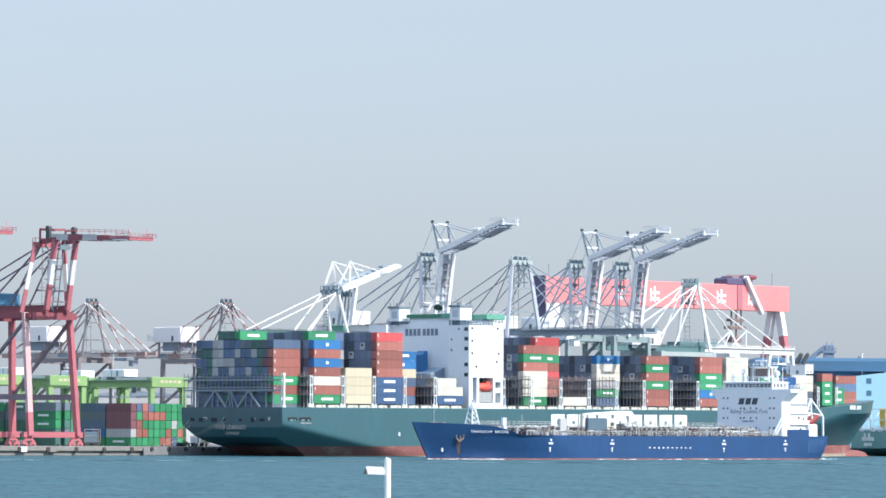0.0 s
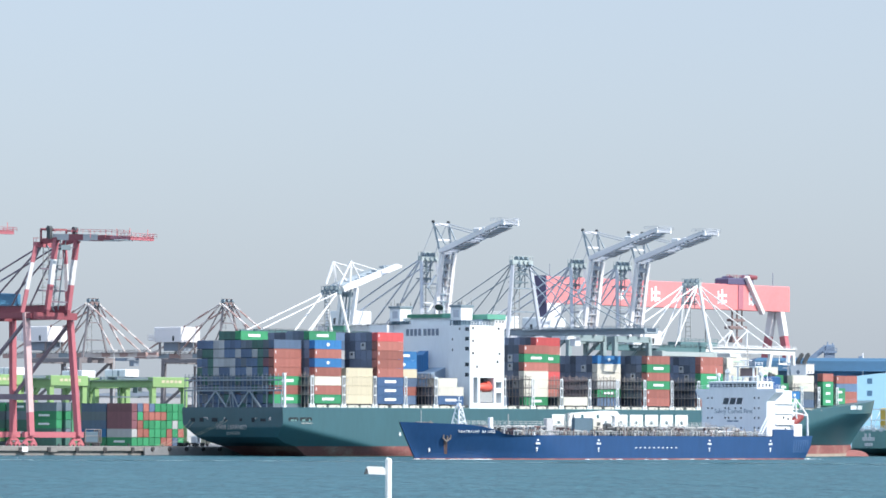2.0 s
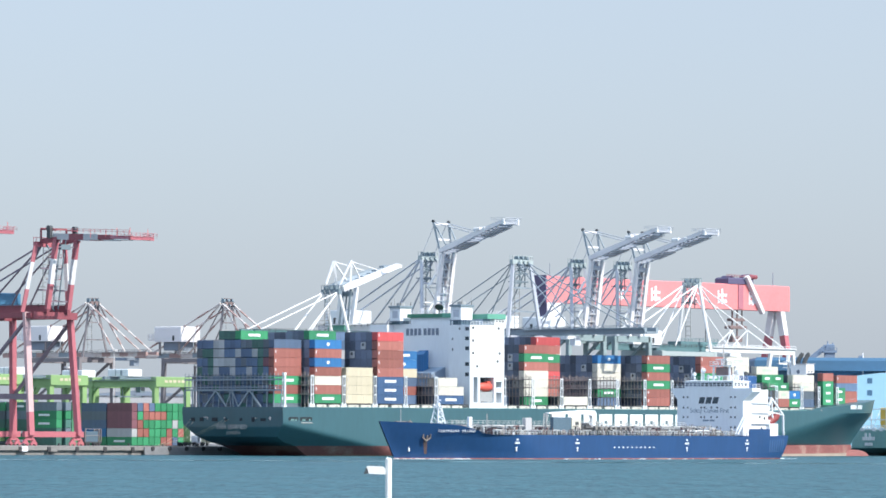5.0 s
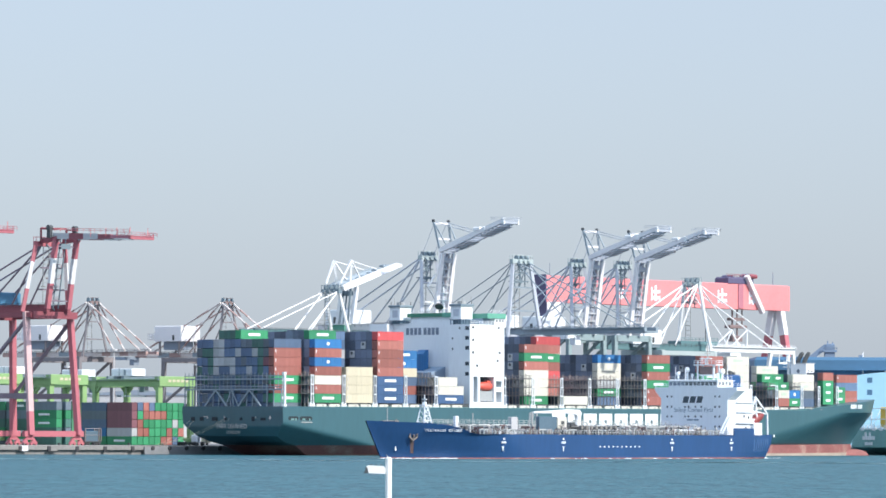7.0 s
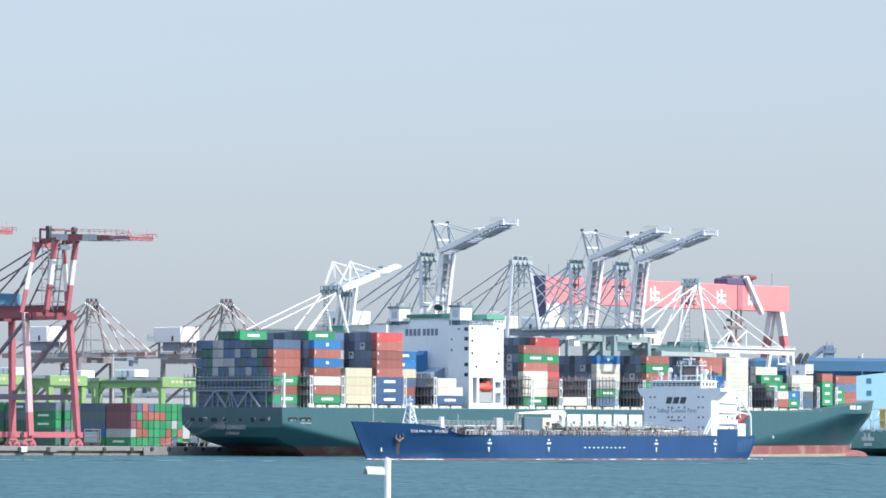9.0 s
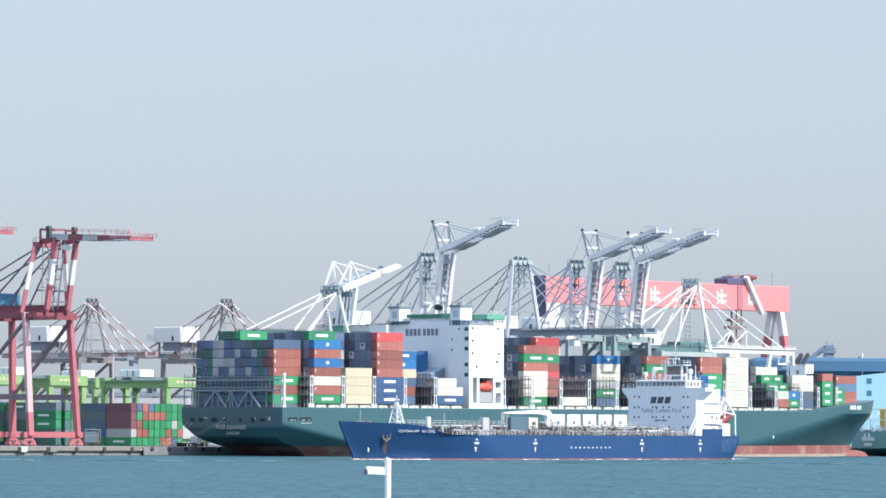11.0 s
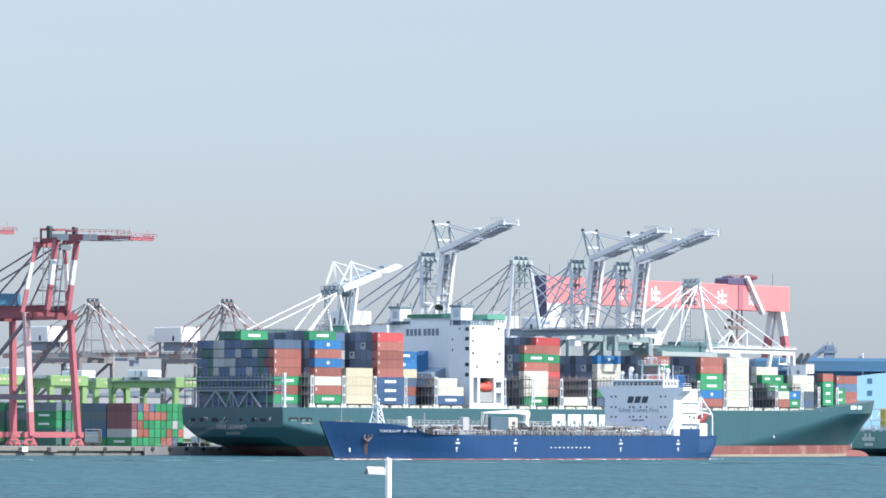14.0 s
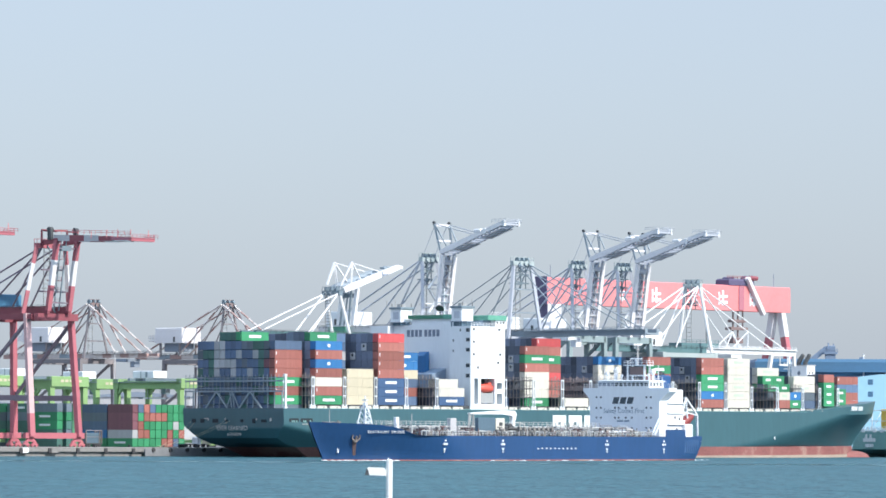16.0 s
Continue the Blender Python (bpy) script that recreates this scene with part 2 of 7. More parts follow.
def water_material():
    m = bpy.data.materials.new("harbour_water")
    m.use_nodes = True
    n, l = m.node_tree.nodes, m.node_tree.links
    b = n["Principled BSDF"]
    b.inputs["Roughness"].default_value = 0.45
    b.inputs["Specular IOR Level"].default_value = 0.15
    b.inputs["IOR"].default_value = 1.33
    tc = n.new("ShaderNodeTexCoord")
    mp = n.new("ShaderNodeMapping")
    mp.inputs["Rotation"].default_value = (0, 0, 0.5)
    mp.inputs["Scale"].default_value = (1.0, 0.6, 1)
    l.new(tc.outputs["Object"], mp.inputs["Vector"])
    # light and dark sides of the ripples, put into the base colour as noise
    ripple_tones = n.new("ShaderNodeTexNoise")
    smap = n.new("ShaderNodeMapping")
    smap.inputs["Scale"].default_value = (0.95, 0.10, 1)
    l.new(tc.outputs["Object"], smap.inputs["Vector"])
    l.new(smap.outputs[0], ripple_tones.inputs["Vector"])
    ripple_tones.inputs["Scale"].default_value, ripple_tones.inputs["Detail"].default_value, ripple_tones.inputs["Roughness"].default_value = 1.0, 10, 0.82
    ramp = n.new("ShaderNodeMapRange")
    ramp.inputs["From Min"].default_value, ramp.inputs["From Max"].default_value = 0.385, 0.63
    l.new(ripple_tones.outputs["Fac"], ramp.inputs["Value"])
    mixed = n.new("ShaderNodeMix")
    mixed.data_type = "RGBA"
    mixed.inputs[6].default_value, mixed.inputs[7].default_value = (0.006, 0.045, 0.066, 1), (0.060, 0.172, 0.205, 1)
    l.new(ramp.outputs[0], mixed.inputs["Factor"])
    l.new(mixed.outputs[2], b.inputs["Base Color"])
    last = None
    for s, d, strength in ((0.02, 6.0, 0.8), (0.12, 2.5, 1.0), (0.6, 0.6, 1.0)):
        t = n.new("ShaderNodeTexNoise")
        t.inputs["Scale"].default_value, t.inputs["Detail"].default_value = s, 4
        l.new(mp.outputs[0], t.inputs["Vector"])
        bp = n.new("ShaderNodeBump")
        bp.inputs["Strength"].default_value, bp.inputs["Distance"].default_value = strength, d
        l.new(t.outputs["Fac"], bp.inputs["Height"])
        if last:
            l.new(last.outputs[0], bp.inputs["Normal"])
        last = bp
    l.new(last.outputs[0], b.inputs["Normal"])
    return m


M["water"] = water_material()


# ---------------------------------------------------------------- mesh tools
class Mesh:
    """Collects vertices and faces of one part."""

    def __init__(self):
        self.v, self.f = [], []

    def add(self, verts, faces):
        k = len(self.v)
        self.v += [tuple(p) for p in verts]
        self.f += [tuple(k + i for i in q) for q in faces]
        return self

    def box(self, x0, x1, y0, y1, z0, z1):
        v = [(x, y, z) for z in (z0, z1) for x, y in ((x0, y0), (x1, y0), (x1, y1), (x0, y1))]
        return self.add(v, [(3, 2, 1, 0), (4, 5, 6, 7), (0, 1, 5, 4), (1, 2, 6, 5), (2, 3, 7, 6), (3, 0, 4, 7)])

    def slab(self, x0, x1, y0, y1, z0, z1, c=0.1):
        """A box whose top edges are chamfered."""
        lo = [(x0, y0, z0), (x1, y0, z0), (x1, y1, z0), (x0, y1, z0)]
        mid = [(x, y, z1 - c) for x, y, z in lo]
        top = [(x0 + c, y0 + c, z1), (x1 - c, y0 + c, z1), (x1 - c, y1 - c, z1), (x0 + c, y1 - c, z1)]
        f = [(3, 2, 1, 0), (8, 9, 10, 11)]
        for i in range(4):
            j = (i + 1) % 4
            f += [(i, j, j + 4, i + 4), (i + 4, j + 4, j + 8, i + 8)]
        return self.add(lo + mid + top, f)

    def beam(self, p, q, w, h=None, w2=None):
        """A box girder from p to q, w wide and h high (w2: width at q)."""
        p, q = Vector(p), Vector(q)
        h = w if h is None else h
        k = 1 if w2 is None else w2 / w
        d = (q - p).normalized()
        side = d.cross(Vector((0, 0, 1)))
        side = side.normalized() if side.length > 0.02 else Vector((1, 0, 0))
        up = side.cross(d).normalized()
        v = []
        for o, s in ((p, 1), (q, k)):
            for a, b in ((-1, -1), (1, -1), (1, 1), (-1, 1)):
                v.append(o + side * a * w / 2 * s + up * b * h / 2 * s)
        return self.add(v, [(3, 2, 1, 0), (4, 5, 6, 7), (0, 1, 5, 4), (1, 2, 6, 5), (2, 3, 7, 6), (3, 0, 4, 7)])

    def tube(self, p, q, r, n=8, r2=None):
        p, q = Vector(p), Vector(q)
        r2 = r if r2 is None else r2
        d = (q - p).normalized()
        side = d.cross(Vector((0, 0, 1)))
        side = side.normalized() if side.length > 0.02 else Vector((1, 0, 0))
        up = side.cross(d)
        v = []
        for o, s in ((p, r), (q, r2)):
            v += [o + (side * math.cos(2 * math.pi * i / n) + up * math.sin(2 * math.pi * i / n)) * s for i in range(n)]
        f = [tuple(range(n))[::-1], tuple(range(n, 2 * n))]
        f += [(i, (i + 1) % n, n + (i + 1) % n, n + i) for i in range(n)]
        return self.add(v, f)

    def prism(self, outline, y0, y1):
        """An outline of (x, z) points drawn out from y0 to y1."""
        n = len(outline)
        v = [(x, y0, z) for x, z in outline] + [(x, y1, z) for x, z in outline]
        f = [tuple(range(n)), tuple(range(2 * n - 1, n - 1, -1))]
        f += [((i + 1) % n, i, n + i, n + (i + 1) % n) for i in range(n)]
        return self.add(v, f)

    def rail(self, pts, h=1.1, step=2.0, r=0.06):
        """A railing along a line of points: posts and two bars."""
        for p, q in zip(pts, pts[1:]):
            p, q = Vector(p), Vector(q)
            n = max(1, int((q - p).length / step))
            for i in range(n + 1):
                o = p.lerp(q, i / n)
                self.beam(o, o + Vector((0, 0, h)), r)
            for z in (h * 0.5, h):
                self.beam(p + Vector((0, 0, z)), q + Vector((0, 0, z)), r)
        return self

    def data(self, name, material, smooth=False):
        me = bpy.data.meshes.new(name)
        me.from_pydata(self.v, [], self.f)
        me.materials.append(material)
        if smooth:
            me.shade_smooth()
        me.update()
        return me


def part(name, mesh, material, parent=None, label="", smooth=False):
    ob = new(name, mesh if isinstance(mesh, bpy.types.Mesh) else mesh.data(name, material, smooth))
    if parent:
        ob.parent = parent
    return tagged(ob, label)


def thing(name, m, label, category, group="", kind=""):
    ob = new(name)
    ob.empty_display_size = 0.5
    ob.matrix_basis = m
    return tagged(ob, label, category, group, kind)


# the berth: x along the quay away from the eye, y landwards, origin at the moored ship's seaward stern corner
BERTH = pose(-50.61, 1448.52, 0, 0, 0, 47.085)


def berth(a, b, z=0.0, turn=0.0):
    return BERTH @ pose(a, b, z, 0, 0, turn)


QUAY_Z = 2.3
WATER_Z = -0.6

# ---------------------------------------------------------------- water, quay, land
water = part("water", Mesh().add([(-6000, -400, WATER_Z), (6000, -400, WATER_Z), (6000, 9000, WATER_Z), (-6000, 9000, WATER_Z)], [(0, 1, 2, 3)]), M["water"])
tagged(water, "blue-green rippled harbour water reaching to the quay", "water", kind="structure")

# a calm line on the water, its sky sheen painted as pale broken patches
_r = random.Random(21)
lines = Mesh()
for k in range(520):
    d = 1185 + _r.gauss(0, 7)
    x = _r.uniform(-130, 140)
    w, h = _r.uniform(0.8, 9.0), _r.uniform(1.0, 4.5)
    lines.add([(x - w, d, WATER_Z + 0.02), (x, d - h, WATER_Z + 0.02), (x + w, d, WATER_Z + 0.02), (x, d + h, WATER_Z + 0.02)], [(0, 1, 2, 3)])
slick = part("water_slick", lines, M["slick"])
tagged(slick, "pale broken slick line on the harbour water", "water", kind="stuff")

ground = part("ground", Mesh().box(-900, 3600, 49.6, 4200, -3, QUAY_Z - 0.05), M["apron"])
ground.matrix_basis = BERTH
tagged(ground, "grey asphalt terminal ground behind the quay", "ground", kind="structure")

quay = part("quay", Mesh().slab(-420, 700, 47.5, 49.8, 0.9, QUAY_Z, 0.12).box(-420, 700, 48.6, 49.7, -3, 1.0), M["concrete"])
quay.matrix_basis = BERTH
tagged(quay, "weathered grey concrete quay edge above the water", "quay", kind="structure")
for i in range(40):
    a = -128.4 + i * 12
    part("fender", Mesh().slab(a - 0.6, a + 0.6, 47.1, 47.6, 0.4, 2.0, 0.1), M["rubber"], quay, "black rubber fender")
part("quay_wall", Mesh().slab(-15.5, 330, 47.0, 47.45, -0.5, 1.95, 0.1), M["quay_dark"], quay, "blue-grey face of the quay wall")
for i in range(14):
    part("tyre", Mesh().tube((-12 + i * 7.5, 46.6, 1.5), (-12 + i * 7.5, 47.0, 1.5), 0.7, 12), M["rubber"], quay, "black tyre hung on the quay wall")


def ship_hull(name, levels, half, n, material, parent, bottom=False, label=""):
    """A lofted hull skin. levels: rows of (z, start, end); half(u, k): half breadth at share u of level k."""
    me = Mesh()
    rows = []
    for k, (z, s, e) in enumerate(levels):
        star, port = [], []
        for i in range(n + 1):
            u = i / n
            u = u * u * (3 - 2 * u) * 0.5 + u * 0.5
            x = s + (e - s) * u
            y = half(u, k)
            zz = z(x) if callable(z) else z
            star.append((x, -y, zz))
            port.append((x, y, zz))
        rows.append((star, port))
    w = n + 1
    for star, port in rows:
        me.v += star + port
    for k in range(len(levels) - 1):
        a, b = k * 2 * w, (k + 1) * 2 * w
        for i in range(n):
            me.f.append((a + i, a + i + 1, b + i + 1, b + i))
            me.f.append((a + w + i + 1, a + w + i, b + w + i, b + w + i + 1))
        me.f.append((a + w, a, b, b + w))
    for k in (len(levels) - 1, 0) if bottom else (len(levels) - 1,):
        a = k * 2 * w
        for i in range(n):
            q = (a + i, a + i + 1, a + w + i + 1, a + w + i)
            me.f.append(q if k else q[::-1])
    ob = part(name, me, material, parent, label, True)
    ob.data.set_sharp_from_angle(angle=radians(32))
    return ob


def between(values, k):
    """A value between those of a list, at the fractional place k."""
    i = min(int(k), len(values) - 2)
    return values[i] + (values[i + 1] - values[i]) * (k - i)


# ---------------------------------------------------------------- containers
C_L, C_W, C_H = 12.19, 2.44, 2.9
C_MESH = {}


def container_meshes(length):
    """Shared meshes of one container: shell with ribbed sides, door end with bars, marking panel."""
    body = Mesh()
    e, w, h = length, C_W, C_H - 0.06
    body.box(0.06, e - 0.06, 0.05, w - 0.05, 0.1, h - 0.04)
    for y in (0, w - 0.12):
        for z in (0, h - 0.14):
            body.box(0, e, y, y + 0.12, z, z + 0.14)
        for x in (0, e - 0.16):
            body.box(x, x + 0.16, y, y + 0.12, 0.14, h - 0.14)
    k = int(length / 0.6)
    for i in range(1, k):
        x = i * length / k
        body.box(x - 0.12, x + 0.12, 0.035, w - 0.035, 0.14, h - 0.14)
    door = Mesh()
    door.box(-0.02, 0.04, 0.14, w - 0.14, 0.15, h - 0.15)
    for y in (0.45, 0.95, 1.5, 2.0):
        door.box(-0.07, -0.01, y - 0.03, y + 0.03, 0.1, h - 0.1)
    mark = Mesh().box(e * 0.28, e * 0.72, -0.03, 0.0, h * 0.36, h * 0.66)
    dot = Mesh().prism([(e / 2 + math.cos(t) * 0.75, h / 2 + math.sin(t) * 0.6) for t in [i * math.pi / 3 for i in range(6)]], -0.03, 0.0)
    return body, door, mark, dot


def container(colour, m, mark="", length=C_L, group="containers on the moored ship", state="stacked on the ship's deck"):
    """A shipping container; origin at its low seaward stern corner."""
    key = (colour, length)
    if key not in C_MESH:
        body, door, bar, dot = container_meshes(length)
        C_MESH[key] = (body.data("body", M[colour]), door.data("door", M[colour]), bar.data("marking", M["mark_pale" if colour == "c_white" else "white"]), dot.data("marking", M["white"]),
                       Mesh().box(0.55, 0.85, -0.02, 0.05, 1.3, 2.3).data("code_bar", M["white" if colour in ("c_brown", "c_red") else "crane_grey"]))
    body, door, bar, dot, code = C_MESH[key]
    words = {"c_dkgreen": "dark green", "c_deepblue": "deep blue"}.get(colour, colour[2:])
    ob = thing("shipping_container", m, f"{words} steel shipping container {state}", "container", group)
    part("body", body, None, ob)
    part("door", door, None, ob)
    if mark:
        part("marking", bar if mark == "bar" else dot, None, ob, "white painted marking")
    elif colour in ("c_brown", "c_red", "c_cream", "c_white") and length == C_L:
        part("code_bar", code, None, ob, "small bar of unreadable writing")
    return ob


# ---------------------------------------------------------------- moored container ship
def ever_top(x):
    """Height of the deck edge, rising to the bow."""
    return float(np.interp(x, (0, 235, 255, 270, 285, 300, 318, 336), (15.3, 15.3, 15.5, 16.0, 17.0, 18.2, 19.2, 19.6)))


def ever_start(z):
    """Where the hull starts at a height: overhanging transom, cut away below."""
    return float(np.interp(z, (2.9, 4.0, 5.8, 9.0, 14.0), (12.0, 6.8, 2.2, 0.3, 0.0)))


def ever_end(x_top, z):
    """Where the stem ends at a height, raked above a nearly upright foot."""
    return 320.8 + 12.4 * max(0.0, min(1.0, (z - 2.9) / 11.1)) ** 1.2 + 2.0 * max(0.0, (z - 14.0) / (x_top - 14.0))


def ever_flare(z):
    return 0.95 * max(0.0, min(1.0, (z - 2.9) / 11.1)) ** 0.7 + 0.05 * (z > 14.0)


def ever_half(u, x, z):
    """Half breadth at share u of the length: full at the transom above, drawn in below; sharp bow, flared up to a knuckle."""
    t = ever_flare(z)
    below = 9.9 - 0.172 * x - z       # depth under the knuckle that falls from the transom to the waterline
    stern = max(0.4, 1 - 1.25 / 22.9 * (below + math.sqrt(below * below + 0.12)) / 2)
    b0 = 0.66 + 0.2 * t
    v = max(0.0, (u - b0) / (1 - b0))
    v = 1.5 * v * v / (v + 0.5)      # eased into the parallel sides
    return 22.9 * max(0.012, stern * (1 - v ** (1.4 - 0.2 * t)))


def ever_side(x, z):
    if z > 14.0:
        z = 14.0 + (z - 14.0) * 5.4 / (ever_top(x) - 14.0)
    s, e = ever_start(z), ever_end(19.4, z)
    return ever_half(max(0, min(1, (x - s) / (e - s))), x, z)


def container_ship():
    ship = thing("container_ship", berth(0, 22.9) @ pose(0, 0, -0.35, 0, -0.18, 0), "large green container ship with a red boot-top moored at the quay", "ship")
    deck = 15.3
    # level: height, where it starts, where it ends
    tops = ever_top

    heights = [2.9 + 11.1 * i / 30 for i in range(31)] + [14.0 + (19.4 - 14.0) * i / 8 for i in range(1, 9)]
    levels = []
    for h in heights:
        z = h if h <= 14.0 else (lambda x, f=(h - 14.0) / 5.4: 14.0 + (tops(x) - 14.0) * f)
        levels.append((z, ever_start(h), ever_end(19.4, h)))

    def shell(u, i):
        return ever_half(u, levels[i][1] + (levels[i][2] - levels[i][1]) * u, heights[i])

    ship_hull("hull", levels, shell, 150, M["hull_green"], ship)
    boot = [(-3.0, 26, 320.4), (-1.0, 21, 320.6), (1.2, 16, 320.8), (2.92, 11.9, 320.8)]

    def under(u, k, rows):
        z, s, e = rows[k]
        return ever_half(u, s + (e - s) * u, z)

    ship_hull("boot_top", boot, lambda u, k: under(u, k, boot) * (0.985, 0.99, 0.995, 1.001)[k], 90, M["hull_red"], ship, label="worn red boot-top with scum line")
    scum = [(-1.4, 22.0, 320.8), (-0.15, 19.2, 320.9)]
    ship_hull("scum_line", scum, lambda u, k: under(u, k, scum) * (0.992, 1.0)[k] + 0.05, 90, M["scum"], ship, label="pale scum line along the water")
    bulb = Mesh()
    n = 14
    for k in range(9):
        x = 312 + k * 2.5
        r = max(0.04, 1 - (max(0.0, x - 322) / 10.2) ** 2) ** 0.5
        bulb.v += [(x, math.cos(2 * math.pi * j / n) * 2.6 * r, -2.0 + math.sin(2 * math.pi * j / n) * 3.2 * r) for j in range(n)]
    bulb.f = [(k * n + j, (k + 1) * n + j, (k + 1) * n + (j + 1) % n, k * n + (j + 1) % n) for k in range(8) for j in range(n)] + [tuple(range(8 * n, 9 * n))[::-1]]
    part("bulbous_bow", bulb, M["hull_red"], ship, "worn red bulbous bow at the waterline", True)
    return ship, deck


ship, DECK = container_ship()
PITCH_BAY, AFT, FORE = 14.45, 13.4, 104.5
BASE = 16.6     # containers' foot on the hatch covers
ROW = 2.52


def bay_start(i):
    return (AFT + (i - 1) * PITCH_BAY if i < 6 else FORE + (i - 6) * PITCH_BAY) + 1.13 + (1.2 if i == 0 else 3.0 if i >= 18 else 0)


# each bay: steps of (first row, past the last row, colours from the hatch cover up); * bar marking, o round marking
# colours of the container ends over the transom, tier by tier from the top, landward end first
STERN_ENDS = ("ddddddddsssddd", "nnnggnnbttddss", "sddggnngbbgdsn", "bbdggggntbbdmm", "dndgbbgnngbdnm", "ndsnnsndnsnnsn", "snndnsnsnndsns", "nsnnsdnnsnsndn", "snsnnsnndnsnns")
DK = "navy brown navy green navy navy brown"
BAYS = {
    0: [(2, 8, "brown green* brown green* brown brown brown navy"), (8, 12, "navy green brown navy navy brown navy grey green*"), (12, 16, "navy navy brown navy grey navy grey navy")],
    1: [(0, 1, "green* brown white brown blueo brown blueo"), (1, 5, "navy brown green navy brown navy navy green*"), (5, 18, DK)],
    2: [(0, 5, "cream cream cream cream"), (5, 18, "navy navy brown navy navy grey navy navy")],
    3: [(0, 18, "deepblue* deepblue* deepblue* brown brown brown brown red")],
    4: [(3, 18, "navy brown navy cream blueo blue*")],
    5: [(0, 18, "deepblue* white")],
    6: [(4, 18, "navy")],
    7: [(2, 18, "green* white white white brown green* brown")],
    8: [(0, 5, "white"), (5, 18, "brown brown brown red brown green* brown red")],
    9: [(5, 18, "slate")],
    10: [(4, 18, "navy green* grey white white blueo")],
    11: [(0, 18, "brown brown green* brown green* brown")],
    12: [(6, 18, "slate")],
    13: [(0, 18, "brown blueo green* green* brown brown")],
    14: [(0, 18, "white white* white* white* white white*")],
    15: [(8, 18, "slate slate")],
    16: [(4, 18, "navy navy green white* white*")],
    17: [(2, 5, "navy slate white* white"), (5, 17, "navy green green* white")],
    18: [(2, 5, "green* green* green* brown"), (5, 14, "green slate brown")],
    19: [(4, 12, "brown brown navy brown")],
}


def bay_base(i):
    return BASE - C_H if i == 0 else BASE + (0.8 - 0.6 * (i - 18) if i >= 18 else 0)


def load_ship():
    rest = Mesh()
    count = 0
    tall = {}
    for i, steps in BAYS.items():
        for r0, r1, colours in steps:
            for r in range(r0, r1):
                tall[i, r] = len(colours.split()) - (1 if i == 0 else 0)
    rng = random.Random(4)
    paints = dict(n="navy", g="grey", b="navy", t="slate", d="dkgreen", s="slate", m="maroon", B="blue")
    for i, steps in BAYS.items():
        for r0, r1, colours in steps:
            colours = colours.split()
            for r in range(r0, r1):
                for k, c in enumerate(colours):
                    kk = k - (1 if i == 0 else 0)
                    # a stack shows where the one towards the sea or the stern is lower
                    sea = r == r0 and tall.get((i, r - 1), 0) <= kk
                    aft = i == 0
                    place = ship.matrix_basis @ pose(bay_start(i), r * ROW + 0.2 - 22.9, bay_base(i) + k * C_H)
                    if (sea or (aft and r < 16)) and count < 300:
                        mark = "bar" if c[-1] == "*" else "round" if c[-1] == "o" else ""
                        name = c.rstrip("*o") if not c.startswith("blueo") else "blue"
                        if not sea:
                            name, mark = paints[STERN_ENDS[8 - k][15 - r]], ""
                        container("c_" + name, place, mark if sea else "", 6.06 if i == 18 else C_L)
                        count += 1
                    else:
                        rest.add([pose(bay_start(i), r * ROW + 0.2 - 22.9, bay_base(i) + k * C_H) @ Vector(p) for p in Mesh().box(0, 6.06 if i == 18 else C_L, 0, C_W, 0, C_H - 0.05).v],
                                 [(3, 2, 1, 0), (4, 5, 6, 7), (0, 1, 5, 4), (1, 2, 6, 5), (2, 3, 7, 6), (3, 0, 4, 7)])
    ob = part("container_stacks", rest, M["c_mixed"])
    ob.matrix_basis = ship.matrix_basis
    tagged(ob, "inner stacks of dark steel containers on the ship's deck", "container", kind="stuff")


load_ship()
for i, r, k in ((7, 4, 4), (7, 4, 5), (7, 6, 3), (7, 3, 2), (10, 6, 4), (10, 8, 2), (13, 2, 3), (13, 4, 2), (13, 3, 4), (11, 2, 3), (3, 4, 5), (3, 2, 6)):
    q = ship.matrix_basis @ pose(bay_start(i), r * ROW - 22.7, bay_base(i) + k * C_H)
    unit = thing("reefer_unit", q @ pose(-0.34, 0.2, 0.2), "pale grey cooling unit on a container's end", "cooling unit", "cooling units")
    part("casing", Mesh().slab(0, 0.32, 0, 2.0, 0, 2.3, 0.06), M["c_grey"], unit)
    part("fan_grille", Mesh().tube((-0.04, 1.0, 1.5), (0.02, 1.0, 1.5), 0.5, 12), M["dark"], unit)
for r in range(2):
    container("c_white", ship.matrix_basis @ pose(bay_start(5), r * ROW - 22.7, bay_base(5) + 2 * C_H), "", 9.1)
for r, pair in ((0, ("brown white*", "green* blueo")), (1, ("slate", "slate")), (2, ("slate slate green*", "slate slate green*")), (3, ("slate slate navy green*", "slate slate slate green*"))):
    for q, stack in enumerate(pair):
        for k, c in enumerate(stack.split()):
            container("c_" + c.rstrip("*o"), ship.matrix_basis @ pose(bay_start(16) + q * 6.12, r * ROW - 22.7, bay_base(16) + k * C_H), "bar" if c[-1] == "*" else "round" if c == "blueo" else "", 6.06)
for k in range(2):
    container("c_green", ship.matrix_basis @ pose(bay_start(18) + 10.2, 3 * ROW - 22.7, bay_base(18) + 0.6 + k * C_H), "bar", 6.06)


